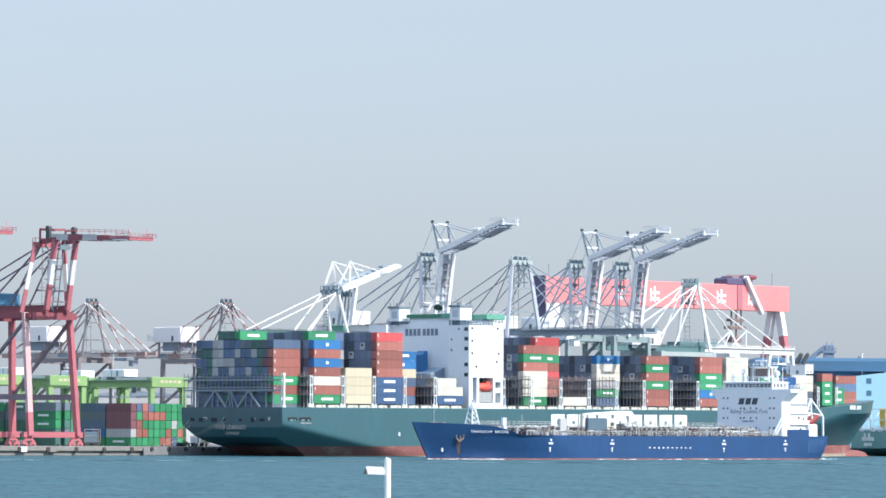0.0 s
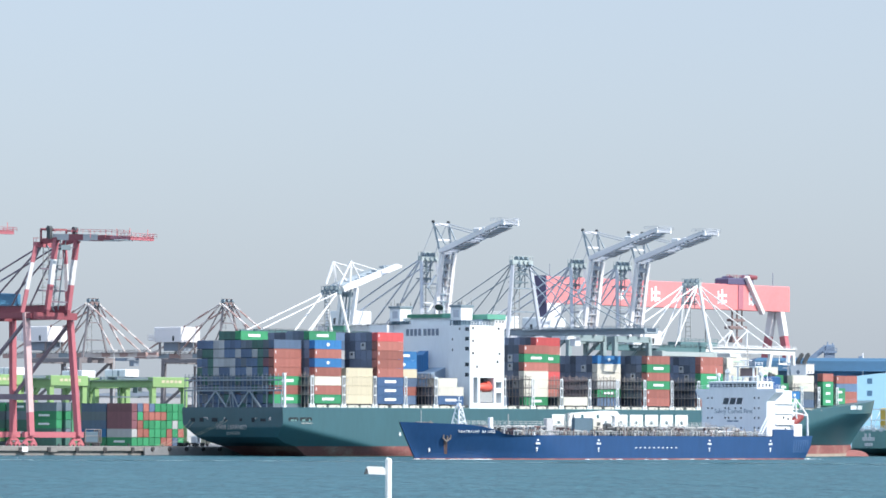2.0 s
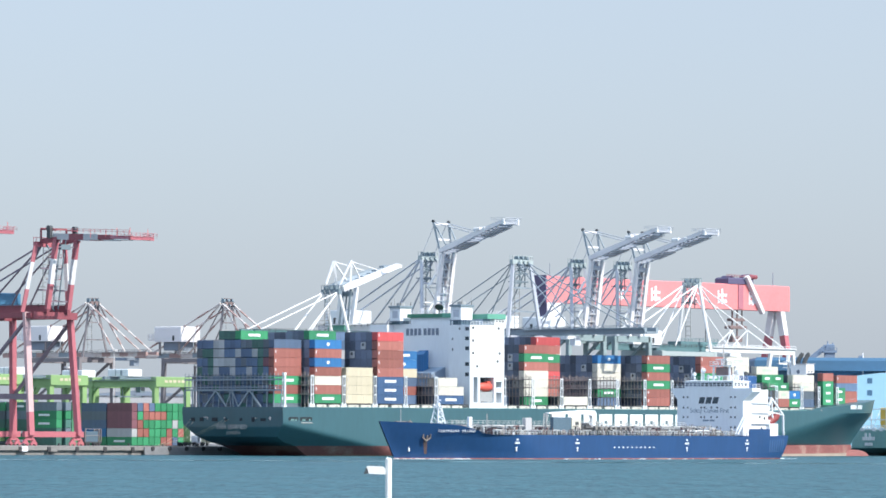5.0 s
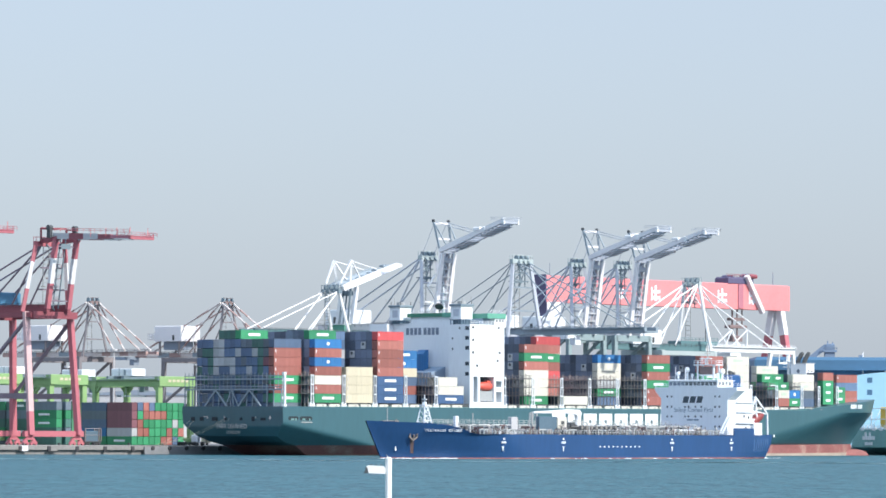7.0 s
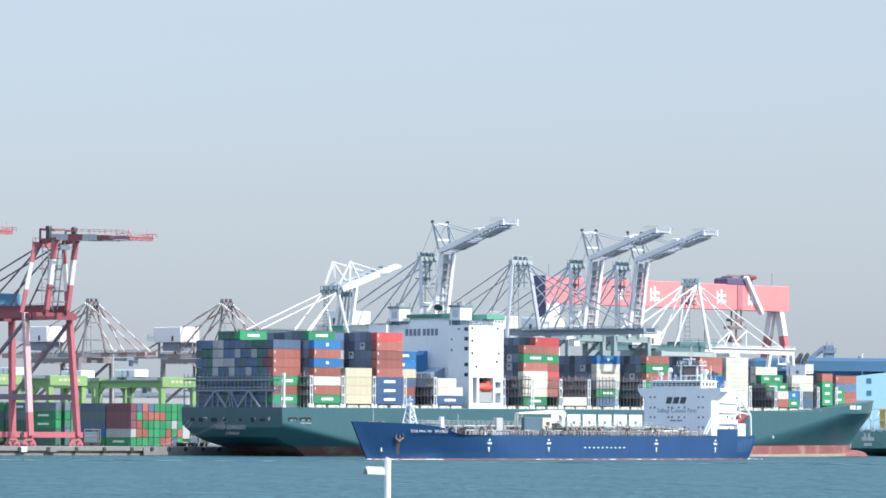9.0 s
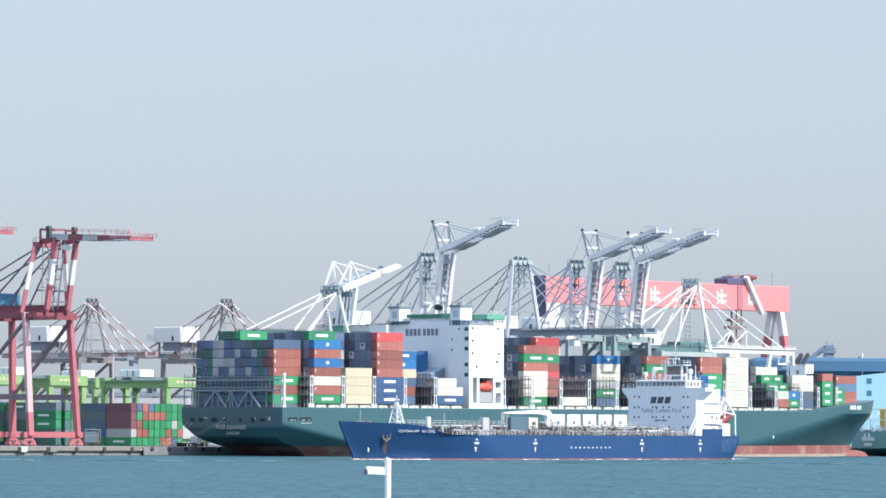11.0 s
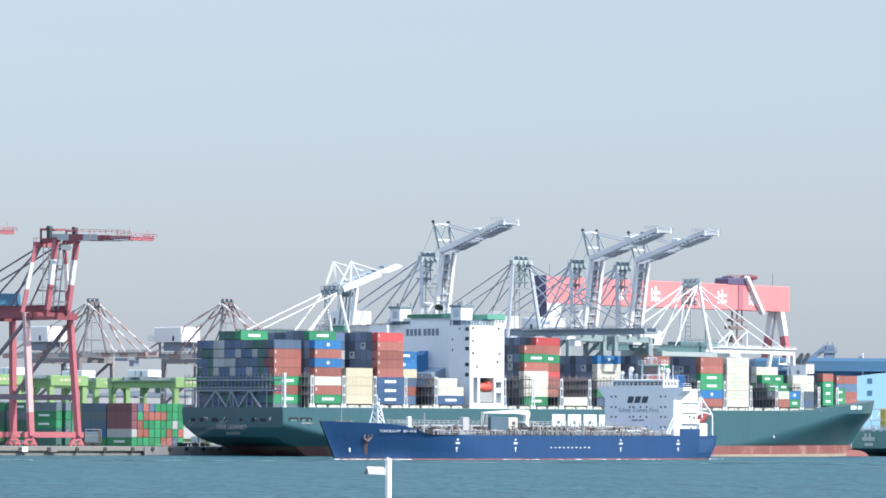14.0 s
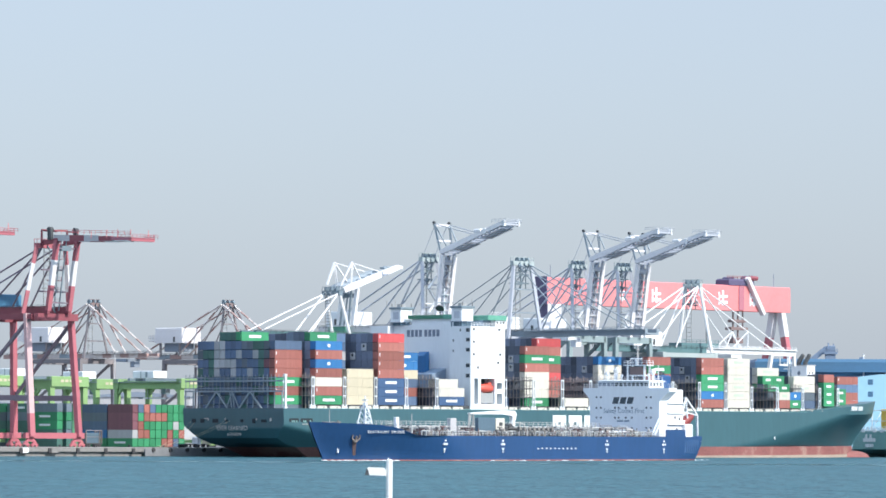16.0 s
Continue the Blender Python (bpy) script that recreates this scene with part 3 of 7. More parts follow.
def ship_fittings():
    S = -22.9
    # hatch coaming and white foundation strip along the side
    coaming = Mesh().box(14, 272, S + 0.6, -S - 0.6, DECK - 0.4, BASE - 0.1).box(271.9, 306, S + 7, -S - 7, DECK - 0.4, BASE - 0.1)
    part("hatch_coaming", coaming, M["dark"], ship)
    # lashing bridges: a post pair at the ship's side and frames across
    for i in range(1, 20):
        a = (AFT + (i - 1) * PITCH_BAY if i < 6 else FORE + (i - 6) * PITCH_BAY)
        if i == 6:
            a = FORE + 0.2
        wid = 22.6 if i < 18 else 19 - (i - 18) * 3
        top = BASE + 9.0 if i < 15 else BASE + 7.5
        m = Mesh()
        for y in [-wid + k * 2 * wid / 30 for k in range(1, 31)]:
            m.beam((a - 0.2, y, DECK), (a - 0.2, y, top + (1.2 if int(y * 7) % 3 else 0.4)), 0.2)
        for z in (BASE + 2.7, BASE + 5.6, top - 0.6):
            m.box(a - 0.7, a + 0.7, -wid, wid, z, z + 0.34)
            m.beam((a - 0.7, -wid, z + 0.75), (a - 0.7, wid, z + 0.75), 0.12)
            m.beam((a - 0.7, -wid, z + 1.2), (a - 0.7, wid, z + 1.2), 0.14)
        part("lashing_bridge", m, M["lash_brown"], ship, "brownish grey steel lashing bridge")
        p = Mesh()
        for x in (a - 0.62, a + 0.4):
            p.box(x, x + 0.22, -wid - 0.25, -wid + 0.1, DECK - 0.2, top)
        for z in (DECK + 0.6, BASE + 2.6, BASE + 5.6, top - 0.5):
            p.box(a - 0.41, a + 0.41, -wid - 0.2, -wid + 0.05, z, z + 0.35)
        p.box(a - 1.3, a + 1.3, -wid - 0.2, -wid + 0.4, DECK + 0.1, DECK + 0.45).box(a - 1.1, a - 0.5, -wid - 0.2, -wid + 0.4, DECK + 0.45, DECK + 1.3).box(a + 0.5, a + 1.1, -wid - 0.2, -wid + 0.4, DECK + 0.45, DECK + 1.3)
        part("lashing_post", p, M["white"], ship, "white lashing bridge end post")
    part("side_strip", Mesh().box(14, 266, S - 0.02, S + 0.3, DECK - 0.05, DECK + 0.06), M["hull_hazed"], ship, "thin pale strip at the deck edge")
    for i in range(1, 18):
        a = (AFT + (i - 1) * PITCH_BAY if i < 6 else FORE + (i - 6) * PITCH_BAY)
        for x0, x1 in ((1.9, 6.0 + (i % 3) * 0.4), (7.6, 12.6)):
            part("stack_foot", Mesh().prism([(a + x0, DECK + 0.06), (a + x1, DECK + 0.06), (a + x1 - 0.15, DECK + 0.75), (a + x1 - 1.0, DECK + 0.85), (a + x0 + 1.0, DECK + 0.85), (a + x0 + 0.15, DECK + 0.75)], S + 0.05, S + 0.5), M["c_white"], ship, "white container foundation at the deck edge")
            part("foot_gap", Mesh().box(a + x1 - 1.9, a + x1 - 1.3, S - 0.02, S + 0.3, DECK + 0.1, DECK + 0.6), M["lash_brown"], ship)
    # stern lattice
    m = Mesh()
    for y in [S + 0.8 + k * 1.77 for k in range(26)]:
        m.beam((0.5, y, 20.6), (0.5, y, 26.0), 0.16)
    for z, w in ((20.7, 0.5), (21.6, 0.25), (24.0, 0.45), (25.0, 0.2)):
        m.beam((0.4, S + 0.6, z), (0.4, -S - 0.6, z), w)
    for y in (-7.6, 7.7):
        m.beam((0.3, y - 5, DECK), (0.3, y, 20.6), 0.5).beam((0.3, y + 5, DECK), (0.3, y, 20.6), 0.5)
        m.beam((0.3, y - 1.2, DECK), (0.3, y - 1.6, 20.6), 0.25).beam((0.3, y + 1.4, DECK), (0.3, y + 1.0, 20.6), 0.25)
    for y in (-0.4, 0.8, 15.5, -15.5, -18.5, 18.5, -22, 22):
        m.beam((0.3, y, DECK), (0.3, y + (0.8 if abs(y) < 2 else 0), 20.6), 0.3)
    m.beam((0.3, -2.6, DECK), (0.3, 0.4, 20.6), 0.3).beam((0.3, 3.2, DECK), (0.3, 0.6, 20.6), 0.3)
    part("stern_lattice", m, M["crane_mid"], ship, "blue-grey steel lashing frame over the transom")
    part("corner_post", Mesh().beam((1.2, S + 0.4, DECK), (1.2, S + 0.4, 26.0), 0.6).box(0.7, 1.7, S + 0.1, S + 0.9, 25.4, 26.2).box(0.6, 1.8, S + 0.05, S + 0.8, DECK, DECK + 0.6), M["white"], ship, "white post at the stern corner")
    # openings of the mooring deck in transom and side: blocks coloured as the shade within
    for y, w, h in ((-14, 2.2, 0.9), (-9.5, 1.2, 1.4), (-4, 1.0, 0.9), (3, 1.0, 0.9), (8, 2.4, 1.2), (14, 1.6, 1.2), (18, 1.6, 1.2)):
        part("mooring_port", Mesh().box(-0.06, 0.3, y - w / 2, y + w / 2, 11.3 - h / 2, 11.3 + h / 2), M["port_shade"], ship)
    for x0, x1 in ((2.5, 7.0), (7.6, 13.2)):
        c = 0.45
        outline = [(x0 + c, 10.95), (x1 - c, 10.95), (x1, 10.95 + c), (x1, 12.15 - c), (x1 - c, 12.15), (x0 + c, 12.15), (x0, 12.15 - c), (x0, 10.95 + c)]
        part("mooring_port", Mesh().prism(outline, S - 0.05, S + 0.3), M["port_shade"], ship)
        for x in (x0 + 1.2, x0 + 2.0, x1 - 1.4):
            part("fairlead", Mesh().box(x, x + 0.5, S - 0.1, S + 0.1, 10.95, 11.5), M["hull_hazed"], ship)
    part("sill", Mesh().box(8.4, 13.2, S - 0.14, S, 10.2, 10.42), M["lash_grey"], ship)
    for y, w, z, h in ((12.0, 1.9, 11.9, 0.25), (11.2, 0.3, 11.4, 0.6), (-17.2, 0.7, 11.2, 1.0), (-10.8, 0.4, 11.5, 0.5), (3.4, 0.4, 11.6, 0.5)):
        part("fairlead", Mesh().box(-0.12, 0.05, y - w / 2, y + w / 2, z, z + h), M["lash_grey"], ship, "pale worn fairlead at a mooring port")


ship_fittings()
for x, z, w, h in ((53.6, 6.3, 0.7, 1.1), (206.0, 4.4, 0.5, 0.9), (247.0, 5.6, 0.5, 0.9)):
    part("draught_mark", Mesh().box(x, x + w, -22.97, -22.85, z, z + h), M["white"], ship, "small white painted hull mark")


def ship_house():
    S = -22.9
    # main block with the wheelhouse above, a side tower flush with the hull
    part("main_block", Mesh().box(90.4, 103.0, S + 9.6, 15, DECK, 43.6), M["white"], ship, "white accommodation block")
    part("side_tower", Mesh().box(87.4, 104.3, S + 0.05, S + 9.6, 25.6, 42.9), M["white"], ship, "white side tower over the lifeboat deck")
    for x0, x1 in ((87.4, 89.2), (91.2, 92.4), (99.3, 100.3), (103.0, 104.3)):
        part("tower_column", Mesh().box(x0, x1, S + 0.05, S + 3.0, 17.2, 25.6), M["white"], ship)
    for z0, z1 in ((20.6, 22.2), (24.2, 25.5)):
        part("tower_panel", Mesh().box(100.3, 103.0, S + 0.1, S + 1.0, z0, z1), M["white"], ship)
    part("boat_deck", Mesh().box(87.4, 104.3, S + 0.05, S + 9.6, DECK, 17.2), M["white"], ship)
    part("boat_deck_wall", Mesh().box(88.0, 102.5, S + 7.5, S + 9.6, 17.2, 25.6), M["dark"], ship)
    part("side_tower", Mesh().box(87.4, 104.3, 15, -S, DECK, 43.4), M["white"], ship)
    part("bridge_storey", Mesh().box(91.6, 98.5, S + 11.5, 8.0, 43.6, 45.6), M["white"], ship, "white bridge storey below the green roof")
    part("roof", Mesh().slab(90.9, 99.4, S + 15.8, 9.0, 45.6, 46.9, 0.1), M["deck_green"], ship, "green weathered bridge roof")
    part("roof", Mesh().slab(90.8, 99.4, S + 10.6, S + 15.8, 45.5, 47.0, 0.1), M["deck_faded"], ship, "faded green end of the bridge roof")
    part("roof", Mesh().slab(95.6, 104.6, S - 0.3, S + 9.4, 45.0, 46.6, 0.1), M["deck_faded"], ship, "faded green roof of the side tower")
    part("bridge_wing_end", Mesh().box(99.6, 104.3, S + 0.1, S + 9.0, 42.9, 45.0), M["white"], ship, "white closed end of the bridge wing")
    # solid block, its colour standing for shade in the recess under the roof
    part("roof_gear", Mesh().box(95.8, 99.6, S + 2.2, S + 9.0, 42.9, 45.0), M["casing"], ship, "blue-grey block in the tone of the shaded recess under the roof edge")
    part("wing_railing", Mesh().rail([(88.0, S + 0.2, 42.9), (99.5, S + 0.2, 42.9)], 1.1, 1.4, 0.1), M["white"], ship)
    for x in (100.2, 101.8, 103.2):
        part("window", Mesh().box(x, x + 0.7, S + 0.02, S + 0.2, 43.9, 44.5), M["glass"], ship)
    fin = Mesh().prism([(86.0, 26.8), (88.6, 26.8), (88.6, 34.6), (87.6, 34.6), (86.0, 33.2)], -3.0, 0.6)
    part("funnel_fin", fin, M["c_blue"], ship, "blue funnel side plate behind the deck load")
    part("search_dish", Mesh().tube((93, -3.8, 46.9), (93, -3.8, 48.4), 0.25, 8).tube((92.7, -3.9, 49.0), (93.1, -3.7, 49.5), 1.5, 16, 1.2), M["dark"], ship, "dark dish aerial on the roof")
    for y0, zb in ((S + 5.6, 42.9), (10.6, 43.5)):
        cab = part("wing_cabin", Mesh().slab(89.0, 94.6, y0, y0 + 4.6, 44.5, 49.0, 0.05), M["white"], ship, "white cabin above the bridge wing")
        part("cabin_roof", Mesh().slab(88.6, 95.0, y0 - 0.4, y0 + 5.0, 49.0, 49.7, 0.1), M["crane_slate"], cab, "slate grey flat roof")
        part("tub", Mesh().tube((91.8, y0 + 2.3, 49.7), (91.8, y0 + 2.3, 50.7), 1.4, 14), M["grey"], cab, "grey round tub")
        for x, y in ((89.4, y0), (94.2, y0), (89.4, y0 + 4.4)):
            part("roof_post", Mesh().tube((x, y, 49.7), (x, y, 50.9), 0.1, 6), M["dark"], cab)
        part("louvre", Mesh().box(88.9, 89.02, y0 + 0.9, y0 + 3.4, 45.6, 48.0), M["crane_blue"], cab, "grey louvre panel")
        stilts = Mesh().box(89.6, 94.2, y0 + 0.6, y0 + 4.2, zb, 44.5)
        for k in range(7):
            stilts.beam((88.9, y0 - 2.4 + k * 1.15, zb), (88.9, y0 - 2.4 + k * 1.15, 44.5), 0.3)
        for k in range(5):
            stilts.beam((89.0 + k * 1.4, y0 - 2.5, zb), (89.0 + k * 1.4, y0 - 2.5, 44.5), 0.26)
        stilts.beam((88.9, y0 - 2.5, 44.5), (88.9, y0 + 5.0, 44.5), 0.2).beam((88.9, y0 - 2.5, 44.5), (95.0, y0 - 2.5, 44.5), 0.2)
        part("wing_screen", stilts, M["housing_dark"], cab, "dark open screen under the cabin")
    for k in range(8):
        y = S + 20.9 - k * 1.85 - (0.6 if k > 3 else 0)
        part("window", Mesh().box(90.3, 90.45, y + 9.6, y + 10.9, 39.7, 42.0), M["pane"], ship)
    for z in (25.9, 29.3, 34.5, 37.8, 41.0):
        part("window", Mesh().box(87.3, 87.45, S + 0.5, S + 2.1, z, z + 1.2), M["glass"], ship)
    for y, z in ((S + 4.4, 41.3), (S + 7.6, 37.9), (S + 7.6, 34.4)):
        part("window", Mesh().box(87.3, 87.42, y, y + 0.5, z, z + 0.7), M["glass"], ship)
    part("tower_wall", Mesh().box(87.42, 87.8, S + 3.0, S + 9.6, 17.2, 25.6), M["white"], ship)
    for z, xs in ((41.5, (88.5, 101.0)), (37.3, (88.5,)), (33.2, (88.5, 101.5)), (28.8, (90.5, )), (30.5, (100.5,))):
        for x in xs:
            part("window", Mesh().box(x, x + 0.9, S, S + 0.1, z, z + 0.8), M["glass"], ship)
    part("roof_railing", Mesh().rail([(91.2, S + 10.8, 46.9), (91.2, 8.8, 46.9)], 1.1, 2.2, 0.09), M["white"], ship)
    part("roof_railing", Mesh().rail([(96, S - 0.1, 46.6), (104, S - 0.1, 46.6)], 1.0, 2.0, 0.07), M["white"], ship)
    part("signal_mast", Mesh().tube((97, -2, 44.4), (97, -2, 56), 0.35, 8, 0.2).box(96.8, 97.2, -5, 1, 51, 51.4).box(96.8, 97.2, -3.5, -0.5, 53.5, 53.8), M["white"], ship)
    for y0 in (S + 2, S + 6, 14, 18):
        part("antenna", Mesh().tube((90, y0, 49.6), (90, y0, 52.0), 0.1, 6), M["grey"], ship)
    # funnel casing aft of the block
    part("funnel_casing", Mesh().box(83.5, 90.4, -9, 9, DECK, 27.0).prism([(84.0, 27.0), (90.4, 27.0), (90.4, 29.0)], -9, 9), M["casing"], ship, "blue-grey engine casing")
    boat = thing("lifeboat", ship.matrix_basis @ pose(96.4, S + 1.7, 20.9), "orange enclosed lifeboat in its davit under the side tower", "lifeboat")
    b = Mesh()
    n = 12
    rings = []
    for k in range(9):
        x = -3.9 + k * 7.8 / 8
        r = max(0.05, (1 - abs(x / 4.0) ** 2.5)) ** 0.5
        rings.append([(x, math.cos(2 * math.pi * j / n) * 1.45 * r, 1.5 + math.sin(2 * math.pi * j / n) * 1.5 * r) for j in range(n)])
    v = [p for q in rings for p in q]
    f = [(k * n + j, k * n + (j + 1) % n, (k + 1) * n + (j + 1) % n, (k + 1) * n + j) for k in range(8) for j in range(n)]
    b.add(v, [q[::-1] for q in f] + [tuple(range(n)), tuple(range(8 * n, 9 * n))[::-1]])
    part("body", b, M["orange"], boat, smooth=True)
    part("cover", Mesh().slab(0.5, 2.2, -0.8, 0.8, 2.7, 3.4, 0.15), M["orange"], boat)
    d = Mesh()
    for x in (-2.6, 2.6):
        d.beam((x, 0, 3.0), (x, 1.8, 5.0), 0.25)
        d.box(x - 0.2, x + 0.2, -0.9, 0.9, -0.15, 0.35)
    d.box(-3.2, 3.2, -1.0, 4.4, -3.4, -0.1)
    part("davit", d, M["grey"], boat, "grey davit arm and cradle")


ship_house()


def big_letters():
    """Company name on the hull as plain white shapes, one block a letter."""
    S = -22.9
    for k in range(9):
        x = 128.3 + k * 8.05
        block = Mesh()
        for z0, z1, x0, x1 in ((8.3, 10.3, 0, 6.7), (11.4, 13.6, 0, 6.7), (10.3, 11.4, 0, 2.7), (10.3, 11.4, 4.0, 6.7)):
            block.box(x + x0, x + x1, S - 0.08, S + 0.02, z0, z1)
        part("hull_marking", block, M["white"], ship, "white block of a painted company mark")


big_letters()


def lettering(text, size, m, material, parent=None, name="lettering", depth=0.02):
    cu = bpy.data.curves.new(name, "FONT")
    cu.body, cu.size, cu.extrude = text, size, depth
    cu.align_x, cu.align_y = "CENTER", "CENTER"
    cu.materials.append(material)
    flat = new(name + "_outline", cu)
    me = bpy.data.meshes.new_from_object(flat.evaluated_get(bpy.context.evaluated_depsgraph_get()))
    bpy.data.objects.remove(flat)
    ob = new(name, me)
    ob.parent = parent
    ob.matrix_basis = m
    return ob


# upright lettering that faces down -x of its parent, read from astern
def facing(x, y, z, nx, ny):
    """A pose for text at a place, standing upright and facing the way (nx, ny)."""
    return Matrix.Translation((x, y, z)) @ Euler((radians(90), 0, math.atan2(ny, nx) + math.pi / 2)).to_matrix().to_4x4()


lettering("EVER LEARNED", 2.05, facing(0.12, 0.3, 8.9, -1, 0), M["lash_grey"], ship, "ship_name")
lettering("LONDON", 1.4, facing(0.9, 0.3, 7.0, -1, 0), M["lash_grey"], ship, "home_port")
for x0, n in ((291.8, 4), (297.2, 6)):
    for k in range(n):
        x, w = x0 + k * 4.6 / n, 4.6 / n - 0.22
        q = [(x + dx, -ever_side(x + dx, z) - 0.1, z) for dx, z in ((0, 15.9), (w, 15.95), (w + 0.1, 17.45), (0.1, 17.4))]
        part("bow_name", Mesh().add(q + [(a, b + 0.3, z) for a, b, z in q], [(0, 1, 2, 3), (7, 6, 5, 4), (0, 4, 5, 1), (1, 5, 6, 2), (2, 6, 7, 3), (3, 7, 4, 0)]), M["white"], ship, "white bar of unreadable writing")
part("bow_mast", Mesh().tube((309, 0, 18), (309, 0, 27), 0.35, 8, 0.2).box(308.4, 309.6, -1.5, 1.5, 24.5, 24.9), M["white"], ship)


# mooring lines from the stern to the quay
def rope(p, q, sag, r, material, label):
    m = Mesh()
    p, q = Vector(p), Vector(q)
    pts = [p.lerp(q, k / 10) - Vector((0, 0, sag * 4 * (k / 10) * (1 - k / 10))) for k in range(11)]
    for a, b in zip(pts, pts[1:]):
        m.tube(a, b, r, 5)
    ob = part("mooring_rope", m, material)
    ob.matrix_basis = BERTH
    return tagged(ob, label, "rope", "mooring ropes")


for b0, a1 in ((24, -7), (26, -9), (40, -5), (42, -8)):
    rope((0.3, b0, 11.2), (a1, 48.6, QUAY_Z + 0.3), 1.2, 0.035, M["cream"], "pale mooring rope from the stern to the quay")


# ---------------------------------------------------------------- tanker
def ease(v):
    v = max(0.0, min(1.0, v))
    return v * v * (3 - 2 * v)


def tank_top(x):
    return float(np.interp(x, (58, 61, 64.5, 69.3, 74.2, 91), (6.45, 6.7, 8.0, 9.0, 9.5, 10.1))) + 0.3 * ease((-84 - x) / 4)


TK_Z = [-0.25, 1.6, 4.0, 6.1]
TK_S = [-90.0, -91.2, -92.4, -92.8, -93.0]
TK_E = [84.7, 85.9, 87.5, 88.9, 91.4]


def tanker_half(u, k):
    t = between((0.0, 0.15, 0.5, 0.8, 1.0), k)
    s0 = between((0.80, 0.82, 0.84, 0.85, 0.85), k)
    stern = s0 + (1 - s0) * math.sin(min(1, u / 0.13) * math.pi / 2)
    b0 = 0.72 + 0.04 * t
    v = max(0.0, (u - b0) / (1 - b0))
    return 16.1 * max(0.012, stern * (1 - v ** (1.7 + 0.35 * t)))


def bow_half(x, z):
    """Half breadth of the tanker at a place, for what is fixed to its side."""
    k = min(4.0, max(0.0, float(np.interp(z, TK_Z + [max(6.4, tank_top(x))], range(5)))))
    s, e = between(TK_S, k), between(TK_E, k)
    return tanker_half(max(0, min(1, (x - s) / (e - s))), k)


def tanker():
    ob = thing("tanker", pose(50.8, 1381.6, 0, 0, 0, 180 + 49.5), "blue product tanker with a white superstructure, under way", "ship")
    levels = []
    for i in range(13):
        k = i / 3
        z = between(TK_Z + [9.0], k) if k <= 3 else (lambda x, f=k - 3: TK_Z[3] + (tank_top(x) - TK_Z[3]) * f)
        levels.append((z, between(TK_S, k), between(TK_E, k)))
    ship_hull("hull", levels, lambda u, i: tanker_half(u, i / 3), 90, M["hull_blue"], ob)
    ship_hull("boot_top", [(-2.0, -87, 84.0), (-0.24, -90.0, 84.72)], lambda u, k: tanker_half(u, 0.0) * 1.001, 50, M["hull_red"], ob, label="red boot-top at the waterline")
    return ob


tk = tanker()


def bulwark_strip():
    m = Mesh()
    xs = [-68.4 - k * 1.2 for k in range(11)]
    for a, b in zip(xs, xs[1:]):
        ya, yb = bow_half(a, 6.6), bow_half(b, 6.6)
        m.add([(a, ya - 0.02, 6.2), (b, yb - 0.02, 6.2), (b, yb - 0.02, 8.7), (a, ya - 0.02, 8.7), (a, ya - 0.3, 6.2), (b, yb - 0.3, 6.2), (b, yb - 0.3, 8.7), (a, ya - 0.3, 8.7)],
              [(0, 3, 2, 1), (4, 5, 6, 7), (0, 1, 5, 4), (1, 2, 6, 5), (2, 3, 7, 6), (3, 0, 4, 7)])
    return m


